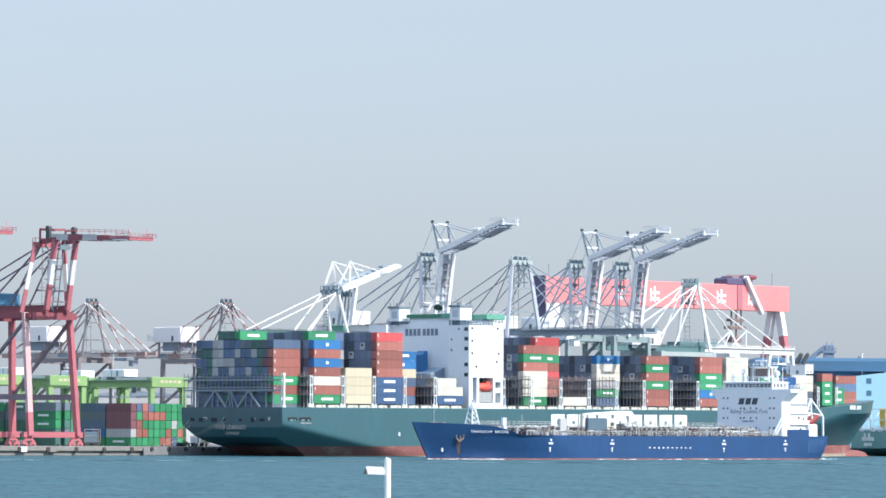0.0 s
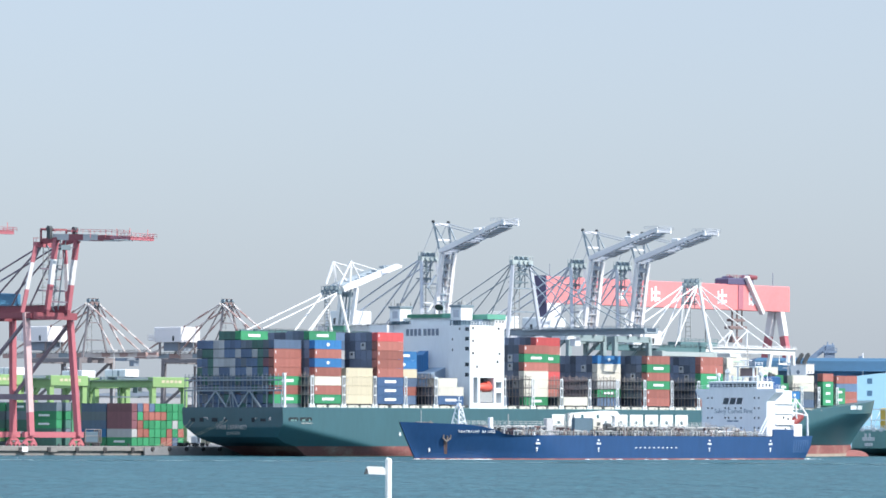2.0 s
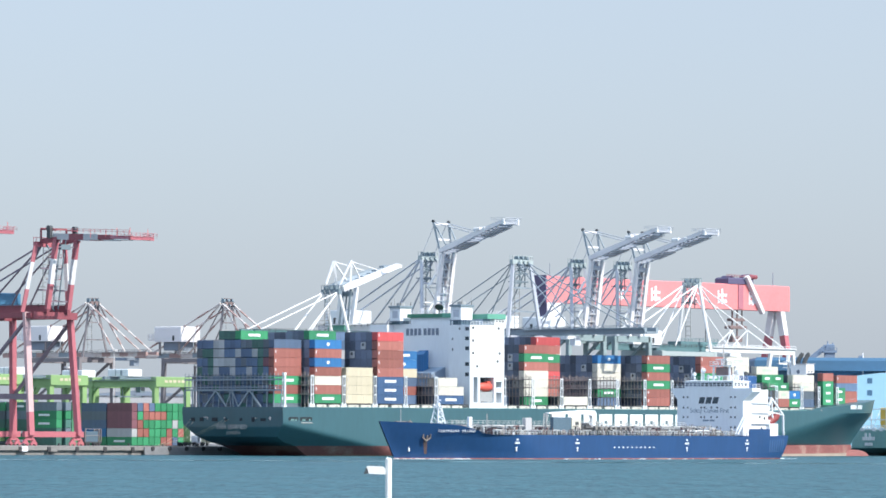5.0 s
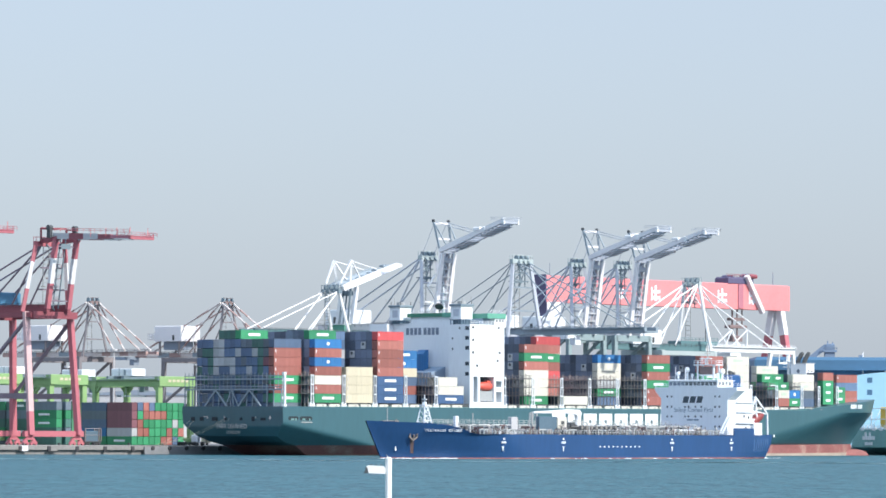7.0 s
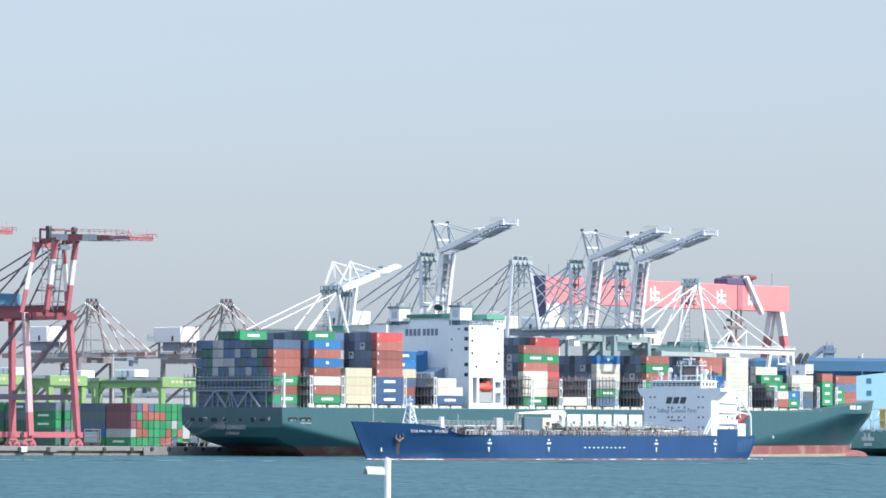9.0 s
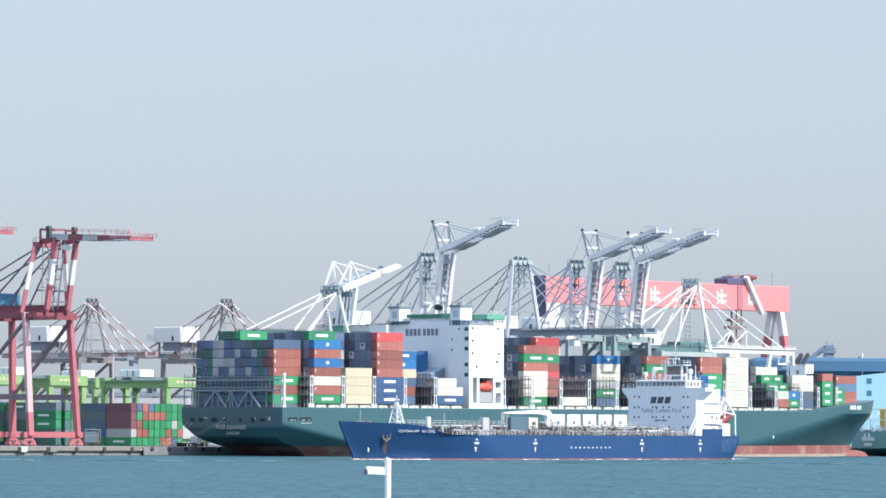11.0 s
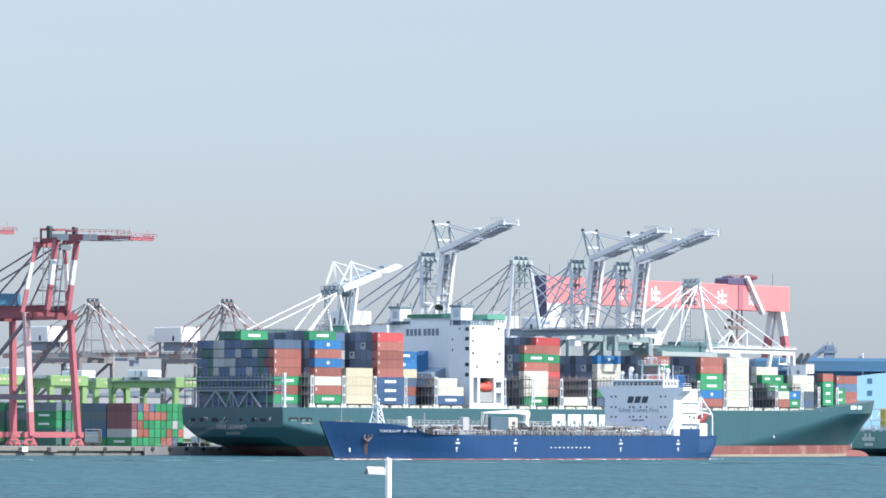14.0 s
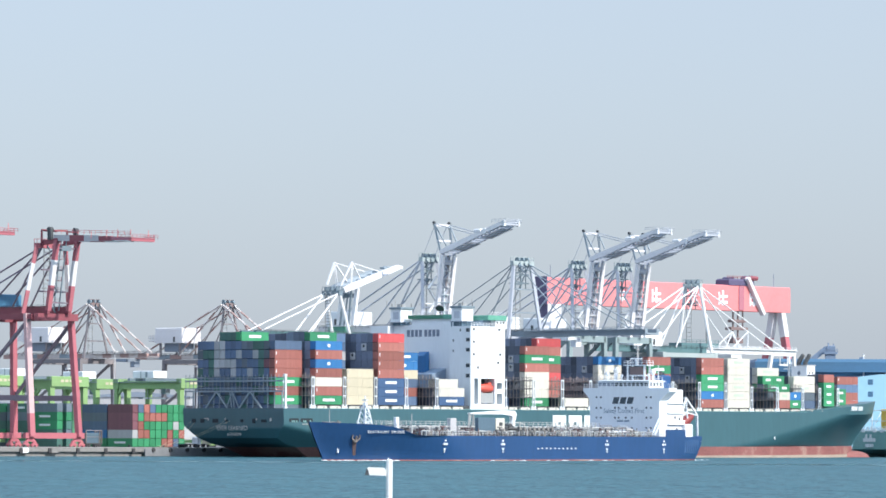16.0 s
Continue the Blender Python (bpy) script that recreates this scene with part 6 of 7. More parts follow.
                    part("boom", Mesh().beam((x, ya, zg + 2.2), (x, yb, zg + 2.2), 1.1, 1.7), M[stripes[k % 2]], cr)
            else:
                part("boom", Mesh().tube((x, -2, zg + 2.2), (x, -reach, zg + 2.2), 1.15, 10) if lean else Mesh().beam((x, -2, zg + 2.2), (x, -reach, zg + 2.2), 1.2, 2.0), BOOM, cr)
            for y in (-reach * 0.42, -reach * 0.88):
                if stripes:
                    striped(cr, "fore_stay", (x, ay, az - 0.5), (x, y, zg + 3.4), 0.85, stripes)
                else:
                    part("fore_stay", Mesh().tube((x, ay, az - 0.5), (x, y, zg + 3.4), stay_r, 8), STAY, cr)
        for k in range(12):
            part("boom_tie", Mesh().beam((-g, -2 - (reach - 2) * k / 11, zg + 1.6), (g, -2 - (reach - 2) * k / 11, zg + 1.6), 0.6), STAY, cr)
        for x in (-g - 1, g + 1):
            part("walkway", Mesh().box(x - 0.4, x + 0.4, -reach, -2, zg + 2.8, zg + 2.95).rail([(x, -2, zg + 2.9), (x, -reach, zg + 2.9)], 1.1, 3.0, 0.1), STAY, cr)
        if girder:
            top_frame = Mesh().box(-3.2, 3.2, -9.5, 12.0, 36.8, 39.4).rail([(-3.2, -9.5, 39.4), (-3.2, 12.0, 39.4)], 1.2, 2.0, 0.12)
            for y in (-7.5, -2.0, 4.0, 9.0):
                top_frame.beam((-3.0, y, 35.0), (-3.0, y, 36.9), 0.5).beam((3.0, y, 35.0), (3.0, y, 36.9), 0.5)
            part("machinery_deck", top_frame, M["crane_sea"], cr, "dark sea-green machinery deck above the girder")
            part("hanging_frame", Mesh().beam((-g, -41.4, zg + 2), (-g, -39.6, zg - 6.5), 1.3).beam((-g, -54.8, zg + 2), (-g, -55.2, zg - 3), 1.2).beam((-g, -41.4, zg + 1.4), (-g, -55.2, zg + 1.4), 1.3).beam((-g, -51, zg - 2.6), (-g, -46, zg - 2.6), 0.6).beam((-g, -51, zg - 2.6), (-g, -51, zg + 1.4), 0.3).beam((-g, -46.5, zg - 2.6), (-g, -46.5, zg + 1.4), 0.3), BOOM, cr, "white frame hanging under the boom tip")
            fork = Mesh().beam((-g, -14, zg + 3), (-g, -18, zg + 9.6), 0.4).beam((-g, -22, zg + 3), (-g, -18, zg + 9.6), 0.4).beam((-g, -18, zg + 9.6), (-g, -10, zg + 4.5), 0.35).beam((-g, -27, zg + 3), (-g, -27, zg + 9.5), 0.4).beam((-g, -27, zg + 9.5), (-g, -19, zg + 4), 0.35)
            part("fork", fork, BOOM, cr, "white forked stay support on the boom")
        trolley = Mesh().box(-4, 4, -22, -16, zg - 0.4, zg + 0.8).box(-2, 1, -25, -22.5, zg - 2.6, zg - 0.2)
        part("trolley", trolley, M["hazed_slate" if stripes else "white"], cr, "trolley with cabin under the boom")
    return cr


RAIL = 51.0
# the maroon girders have their shade put into the paint
RED = dict(legs="crane_red", boom="crane_maroon", stay="stay_mauve", house_at=22.0, house_z=1.2, house_h=6.4, zg=41, apex=(2, 64), fold=((-1.7, 43), (-5.5, 65), (-39.7, 64.6)), house="house_blue",
           band=("crane_red", "crane_white"), g=4.4, knee=False, w=10, leg_w=1.6)
gantry_crane(berth(-51.4, RAIL, QUAY_Z), "red and white quay crane with its boom folded level", **RED)
gantry_crane(berth(-109.5, RAIL, QUAY_Z), "red and white quay crane with its boom folded level", **RED)
for a, tip in ((126, -33.4), (204, -35.4), (229, -36.4)):
    gantry_crane(berth(a, RAIL, QUAY_Z), "grey-blue and white quay crane with a folded raised boom", "crane_blue", "crane_white", "crane_blue", zg=39, apex=(4.5, 65.5),
                 fold=((-1.7, 42), (-5.0, 66.2), (tip, 76.4)), house_at=38.0, house_box=(6.8, 9.0))
gantry_crane(berth(103.9, RAIL + 24, QUAY_Z, 90), "white quay crane with a short folded boom", "bright_white", "bright_white", "bright_white", zg=36, apex=(5.5, 53.5), fold=((-1.2, 42), (-3.4, 54.8), (-24.9, 62.8)), ties=False, girder="crane_sea", g=3.4, depth=1.9, house_at=18.0, house_box=(4.5, 9.0), house_z=-5.0, house_h=4.5, back=16, near_stay=20.3, stay_r=0.22, foot=4.2, knee_h=8.0, open_knee=True, head_paint="crane_slate", lean=(0.5, 0.7), root=6.0)
gantry_crane(berth(171.5, RAIL, QUAY_Z), "grey-blue quay crane with its boom lowered over the ship", "crane_blue", "crane_mid", "crane_mid", zg=38, apex=(2, 65.5), reach=58, head=5.4, foot=8.8, stay_r=0.2)
gantry_crane(berth(293.4, RAIL + 24, QUAY_Z, 90), "white quay crane with its boom lowered over the ship", "crane_teal", "bright_white", "bright_white", zg=34.6, apex=(2, 61.5), reach=55.6, stay_r=0.26, foot=8.2, ties=False, girder="crane_sea", depth=2.0)
FAR = dict(legs="far_rust", boom="crane_pale", stay="far_rust", house_z=8.0, house_h=6.4, house_at=24.0, head_paint="hook_brown", zg=34.5, reach=34, apex=(2, 58.6), house="crane_white", stripes=("stay_pale", "crane_pale"), group="far quay cranes", head=2.6)
gantry_crane(berth(268, 377, QUAY_Z), "distant quay crane with red and white striped stays", **FAR)
gantry_crane(berth(304, 334, QUAY_Z), "distant quay crane with red and white striped stays", **FAR)


# ---------------------------------------------------------------- yard behind the quay
def yard_crane(m, trolley_y=16.5, trolley_x=-5.0):
    """A rail-mounted yard crane: x along its rails, y across its span, origin on the seaward rail."""
    cr = thing("yard_crane", m, "lime-green yard crane on rails over the container stacks", "crane", "yard cranes")
    span, h, w = 32.0, 21.4, 7.5
    for x in (-w, w):
        part("girder", Mesh().beam((x, -1.2, h), (x, span + 1.2, h), 1.3, 2.6), M["lime"], cr)
        part("girder_walkway", Mesh().box(x - 1.5, x - 0.7, -1.2, span + 1.2, h + 0.9, h + 1.05).rail([(x - 1.5, -1.2, h + 1.0), (x - 1.5, span + 1.2, h + 1.0)], 1.1, 2.6, 0.08), M["crane_mid"], cr)
        for y in (0, span):
            part("leg", Mesh().beam((x, y, 1.6), (x, y, h - 1.2), 2.0, 1.4), M["lime"], cr)
            part("gusset", Mesh().beam((x, y, h - 3.4), (x, y + (2.6 if y == 0 else -2.6), h - 0.9), 1.0), M["lime"], cr)
            for k in (-1.6, -0.5, 0.5, 1.6):
                part("wheel", Mesh().tube((x + k, y - 0.2, 0.4), (x + k, y + 0.2, 0.4), 0.4, 12), M["dark"], cr)
            part("bogie", Mesh().slab(x - 2.2, x + 2.2, y - 0.35, y + 0.35, 0.5, 1.6, 0.2), M["lime"], cr)
    for y in (0, span):
        part("sill_beam", Mesh().beam((-w - 1.2, y, 1.9), (w + 1.2, y, 1.9), 1.0, 1.2), M["lime"], cr)
        part("end_tie", Mesh().slab(-w - 1.0, w + 1.0, y - 1.3, y + 1.3, h - 1.2, h + 2.2, 0.15), M["lime"], cr, "deep lime-green box beam across the legs")
    for k in range(5):
        part("lettering_bar", Mesh().box(-4.4 + k * 2.0, -3.0 + k * 2.0, -1.38, -1.28, h + 0.2, h + 1.1), M["c_cream"], cr, "pale bar of unreadable writing")
    part("cable_reel", Mesh().tube((-w - 1.6, 2.0, 4.0), (-w - 1.0, 2.0, 4.0), 1.7, 14), M["grey"], cr)
    tx, ty = trolley_x, trolley_y
    tr = part("trolley", Mesh().slab(tx, tx + 6.5, ty, ty + 10.4, h + 2.5, h + 5.0, 0.2), M["white"], cr, "pale trolley house on the girders")
    part("trolley_frame", Mesh().box(-w - 0.6, w + 0.6, ty + 0.6, ty + 1.6, h + 1.4, h + 2.4).box(-w - 0.6, w + 0.6, ty + 8.6, ty + 9.6, h + 1.4, h + 2.4).box(-w - 0.6, w + 0.6, ty - 2.2, ty - 1.9, h + 1.4, h + 2.0), M["crane_slate"], cr, "dark trolley frame")
    part("door", Mesh().box(tx - 0.06, tx + 0.05, ty + 3.0, ty + 4.0, h + 2.7, h + 4.6), M["crane_mid"], tr)
    part("rib", Mesh().box(tx - 0.08, tx + 0.05, ty + 6.2, ty + 6.5, h + 2.6, h + 4.9), M["crane_mid"], tr)
    cab = part("cabin", Mesh().slab(tx + 1.2, tx + 3.4, ty - 5.0, ty - 2.6, h - 3.2, h - 0.4, 0.2), M["crane_slate"], cr, "dark operator cabin under the trolley")
    part("window", Mesh().box(tx + 1.4, tx + 3.2, ty - 5.08, ty - 4.95, h - 2.6, h - 1.0), M["glass"], cab)
    part("hanger", Mesh().beam((tx + 2.3, ty - 3.8, h - 0.5), (tx + 2.3, ty - 2.0, h + 1.6), 0.4), M["crane_slate"], cr)
    part("spreader", Mesh().box(-6, 6, ty + 4, ty + 6.4, h - 4.8, h - 4.3).beam((-3, ty + 5, h - 4.4), (-3, ty + 5, h + 2.4), 0.14).beam((3, ty + 5, h - 4.4), (3, ty + 5, h + 2.4), 0.14), M["crane_slate"], cr, "dark spreader on its ropes")
    return cr


RAILS_B = 123.0
travelling_crane = yard_crane(berth(67.2, RAILS_B, QUAY_Z))
yard_crane(berth(20.1, RAILS_B, QUAY_Z), 20.0)
yard_crane(berth(-9.6, RAILS_B, QUAY_Z), 8.0)
yard_crane(berth(79.6, 165, QUAY_Z), 10.0)


YARD_REST = Mesh()


def yard_stack(a0, b0, rows, deep, tiers, colours, seed, gap=0.25, ends=False):
    """Containers that stand across the quay's line: rows side by side along it, deep end to end."""
    rng = random.Random(seed)
    for i in range(rows):
        h = tiers if ends else tiers - (1 if rng.random() < 0.25 else 0)
        for j in range(deep):
            for k in range(h):
                c = rng.choice(colours)
                m = berth(a0 + i * (C_W + gap), b0 + j * (C_L + 0.5) + C_L, QUAY_Z + k * 2.85, -90)
                if ends and j == 0:
                    c = SEA_END[k][i % 9]
                elif ends and i == 0:
                    c = ("c_green", "c_blue", "c_navy", "c_slate", "c_navy")[k % 5]
                if i == 0 or (j == 0 and ends):
                    ob = container(c, m, "", group="containers in the yard", state="stacked in the yard")
                    if c in ("c_green", "c_dkgreen") and i == 0 and rng.random() < 0.7:
                        part("marking", Mesh().box(3.4, 8.8, -0.04, 0.0, 1.1, 1.8), M["white"], ob, "white painted marking")
                else:
                    YARD_REST.add([m @ Vector(p) for p in Mesh().box(0, C_L, 0, C_W, 0, C_H - 0.05).v], [(3, 2, 1, 0), (4, 5, 6, 7), (0, 1, 5, 4), (1, 2, 6, 5), (2, 3, 7, 6), (3, 0, 4, 7)])


# colours of the stack's seaward ends, tier by tier from the ground
SEA_END = [["c_" + {"g": "green", "b": "brown", "n": "navy", "m": "maroon", "w": "grey"}[ch] for ch in row] for row in ("gggggbbng", "wbbgggbgb", "mbgggggwg", "mgbbbbggg", "mnbnggggg")]
GR = ["c_green", "c_green", "c_brown", "c_green", "c_brown", "c_green", "c_green", "c_brown", "c_green", "c_navy"]
yard_stack(23.9, 95, 9, 2, 5, GR, 3, ends=True)
yard_stack(-8.2, 97, 1, 3, 5, ["c_dkgreen", "c_green", "c_dkgreen", "c_slate"], 5)
yard_stack(-5, 96, 2, 2, 5, ["c_dkgreen", "c_dkgreen", "c_slate", "c_green"], 6)
yard_stack(-36, 112, 6, 2, 5, ["c_green", "c_maroon", "c_dkgreen"], 7)
yard_stack(52, 128, 6, 2, 5, ["c_green", "c_brown", "c_navy", "c_grey"], 8)
yard_stack(60, 160, 4, 2, 5, ["c_green", "c_brown", "c_navy"], 11)
rest = part("yard_containers", YARD_REST, M["c_yard"])
tagged(rest, "further rows of green and brown containers in the yard", "container", kind="stuff")


def truck(m, cab):
    t = thing("yard_truck", m, "yard tractor on the quay apron", "truck", "yard trucks")
    part("cab", Mesh().slab(4.2, 6.2, 0, 2.4, 0.9, 3.4, 0.2), M[cab], t)
    part("windscreen", Mesh().box(6.15, 6.24, 0.3, 2.1, 2.1, 3.0), M["glass"], t)
    part("chassis", Mesh().box(-7, 5.6, 0.4, 2.0, 0.8, 1.2), M["dark"], t)
    for x in (-6, -4.8, 2.4, 5.0):
        for y in (0.3, 2.1):
            part("wheel", Mesh().tube((x, y - 0.15, 0.5), (x, y + 0.15, 0.5), 0.5, 10), M["rubber"], t)
    return t


truck(berth(22, 64, QUAY_Z, 20), "white")
truck(berth(30, 70, QUAY_Z, 0), "c_cream")
truck(berth(44, 62, QUAY_Z, 180), "white")


def flat_rack(m):
    """Folding flat racks stacked on a trailer: end walls with posts round a dark load."""
    t = thing("flat_rack", m, "tan steel flat rack with a dark load on the apron", "flat rack")
    part("bed", Mesh().box(0, 7.4, 0, 2.4, 0.9, 1.3), M["dark"], t)
    part("load", Mesh().slab(0.7, 6.2, 0.2, 2.2, 1.3, 4.6, 0.15), M["housing_dark"], t, "dark covered load")
    for x in (0.2, 6.2, 7.1):
        for y in (0.1, 2.3):
            part("post", Mesh().beam((x, y, 1.3), (x, y, 5.4), 0.32), M["anchor_tan"], t, "tan corner post")
    for z in (3.2, 5.3):
        part("end_bar", Mesh().beam((7.1, 0.1, z), (7.1, 2.3, z), 0.25), M["anchor_tan"], t)
        part("side_bar", Mesh().beam((0.2, 0.1, z + 0.1), (7.1, 0.1, z + 0.1), 0.16), M["duct"], t)
    for x in (0.8, 1.9, 5.4, 6.5):
        for y in (0.3, 2.1):
            part("wheel", Mesh().tube((x, y - 0.2, 0.5), (x, y + 0.2, 0.5), 0.5, 10), M["rubber"], t)


flat_rack(berth(-16.6, 74, QUAY_Z, 0))
for a in (-68.1, -55.6):
    board = part("quay_board", Mesh().slab(a, a + 2.8, 47.25, 47.55, 0.5, 2.1, 0.05), M["white" if a < -60 else "concrete"])
    board.matrix_basis = BERTH
    tagged(board, "pale board fixed to the quay edge", "board")
for k in range(24):
    a = -126 + k * 15
    b = thing("bollard", berth(a, 48.6, QUAY_Z), "black iron mooring bollard on the quay", "bollard", "bollards")
    part("post", Mesh().tube((0, 0, 0), (0, 0, 0.6), 0.35, 10, 0.25), M["dark"], b)
    part("head", Mesh().tube((0, 0, 0.55), (0, 0, 0.8), 0.45, 10), M["dark"], b)

# low far sheds and buildings between the stacks
def shed(m, w, d, h, wall, label, roof="grey", bays=6):
    s = thing("warehouse", m, label, "building", "warehouses")
    part("wall", Mesh().box(0, w, 0, d, 0, h), M[wall], s)
    part("roof", Mesh().prism([(-0.6, h), (w + 0.6, h), (w + 0.6, h + 0.5), (w / 2, h + 2.4), (-0.6, h + 0.5)], -0.6, d + 0.6), M[roof], s)
    for k in range(bays):
        x = w * (k + 0.5) / bays
        part("door", Mesh().box(x - 1.6, x + 1.6, -0.08, 0.1, 0.1, h * 0.55), M["grey"], s)
    return s


shed(pose(-230, 1980, QUAY_Z), 60, 30, 16, "hazed_slate", "hazy grey-blue depot building beyond the yard", "hazed_slate")
shed(pose(-160, 2050, QUAY_Z), 46, 30, 21, "crane_grey", "hazy grey depot building beyond the yard", "hazed_slate")
shed(pose(-104, 2080, QUAY_Z), 90, 30, 18, "hazed_slate", "hazy grey-blue depot building beyond the yard", "crane_grey")
for x, d, h in ((-190, 1800, 34), (-150, 1830, 30), (-128, 1780, 36), (-98, 1820, 31)):
    lt = thing("light_mast", pose(x, d, QUAY_Z), "tall grey steel floodlight mast in the yard", "mast", "light masts")
    part("mast", Mesh().tube((0, 0, 0), (0, 0, h), 0.45, 8, 0.2), M["crane_grey"], lt)
    part("lamp_ring", Mesh().tube((0, 0, h), (0, 0, h + 0.7), 1.4, 10), M["crane_grey"], lt)
shed(berth(150, 300, QUAY_Z, 0), 120, 30, 12, "c_grey", "long grey warehouse behind the yard")
shed(berth(330, 200, QUAY_Z, 0), 160, 30, 14, "c_grey", "long grey warehouse behind the yard")
shed(berth(60, 420, QUAY_Z, 0), 90, 40, 22, "white", "pale office block behind the yard", bays=8)
shed(berth(120, 360, QUAY_Z, -90), 60, 26, 20, "crane_blue", "pale blue-grey warehouse behind the yard")


# ---------------------------------------------------------------- shipyard behind the bow
def goliath():
    g = thing("shipyard_gantry", berth(691, 507, QUAY_Z), "faded red shipyard gantry crane with a deep box girder", "crane")
    z0, z1, w = 71.0, 84.4, 4.2
    part("girder", Mesh().slab(0, 195, -w, w, z0, z1, 0.3), M["crane_pink"], g)
    # the girder's end turned from the sun, its shade painted in purple
    part("end_plate", Mesh().box(-0.5, 0.05, -w, w, z0 - 0.4, z1 + 0.4), M["crane_purple"], g, "girder end coloured dark purple for its shaded side")
    # rigid box leg at one end, a pair of hinged legs at the other
    part("rigid_leg", Mesh().slab(0.6, 10.6, -w - 0.1, 1.2, 1.5, z0 + 0.2, 0.3), M["crane_white"], g, "broad white box leg under the girder's end")
    # purple sheet over the white leg paints its shaded side
    part("leg_end", Mesh().box(0.3, 0.65, -w + 0.4, 1.4, 1.5, z0 - 0.4), M["crane_purple"], g, "box leg's end face coloured dark purple as in shade")
    for x, s in ((189, -1),):
        for y in (-2, 2):
            top, foot = Vector((x + s * y * 0.3, y, z0)), Vector((x + s * y * 0.6, y * 7.6, 2))
            for k, (u0, u1) in enumerate(((0, 0.19), (0.19, 0.55), (0.55, 1))):
                part("leg", Mesh().beam(top.lerp(foot, u0), top.lerp(foot, u1), 3.6 - k * 0.2), M[("crane_white", "crane_red", "crane_white")[k]], g)
    part("sill", Mesh().beam((10, -17, 2), (10, 17, 2), 3), M["crane_red"], g)
    part("sill", Mesh().beam((189, -17, 2), (189, 17, 2), 3), M["crane_red"], g)
    tr = part("trolley", Mesh().slab(143, 164, -4.5, 4.5, z1, z1 + 3.4, 0.8).tube((148, -3, z1 + 3), (148, 3, z1 + 3), 1.5, 10).tube((164, -3, z1 + 3.4), (164, 3, z1 + 3.4), 2.2, 10), M["crane_purple"], g, "dark hoist trolley on the girder")
    part("drum", Mesh().tube((160, -4.6, z1 + 4.2), (166, -4.6, z1 + 4.0), 1.2, 10).rail([(142, -4.4, z1 + 3.4), (165, -4.4, z1 + 3.4)], 1.4, 2.0, 0.2), M["crane_maroon"], tr, "dark red rope drum and railing")
    # slab added to paint a shadow band down the girder beside the arm
    part("cable_duct", Mesh().slab(151.5, 155.5, -w - 0.5, -w + 0.1, z0 + 0.5, z1 - 0.3, 0.1), M["crane_dusk"], g, "dusky red slab painted as the shadow beside the arm")
    part("arm", Mesh().beam((157, -5.4, z1 + 4.2), (171, -5.0, z0 - 1.5), 2.6, 2.0), M["crane_white"], g, "white diagonal arm")
    part("hook_block", Mesh().slab(150, 158, -2, 2, 54, 57, 0.4).slab(148, 162, -2, 2, 61, 62.6, 0.3).slab(150, 160, -2, 2, 65, 66.5, 0.3).tube((152, 0, 54), (152, 0, z0), 0.5, 5).tube((156, 0, 54), (156, 0, z0), 0.5, 5).tube((160, 0, 61), (160, 0, z0), 0.4, 5), M["hook_brown"], g)
    part("rope", Mesh().tube((130, 0, 30), (130, 0, z0), 0.25, 5), M["dark"], g)
    part("mast", Mesh().tube((186, 0, z1), (186, 0, z1 + 7), 0.22, 6), M["hazed_slate"], g)
    part("mast", Mesh().tube((7, 0, z1), (7, 0, z1 + 6.5), 0.2, 6), M["hazed_slate"], g)
    for x, ww in ((57, 6), (84.5, 7.4), (138.5, 7.6), (164, 7)):
        part("girder_mark", Mesh().box(x - ww / 2, x + ww / 2, -w - 0.12, -w + 0.02, z0 + 3.4, z0 + 5.0).box(x - ww / 2, x + ww / 2, -w - 0.12, -w + 0.02, z0 + 6.6, z0 + 8.0)
             .box(x - 0.7, x + 0.7, -w - 0.12, -w + 0.02, z0 + 2.6, z0 + 10.6).box(x - ww / 2, x - ww / 2 + 1.2, -w - 0.12, -w + 0.02, z0 + 2.8, z0 + 9.6), M["white"], g, "white plain shape of a painted mark")


goliath()


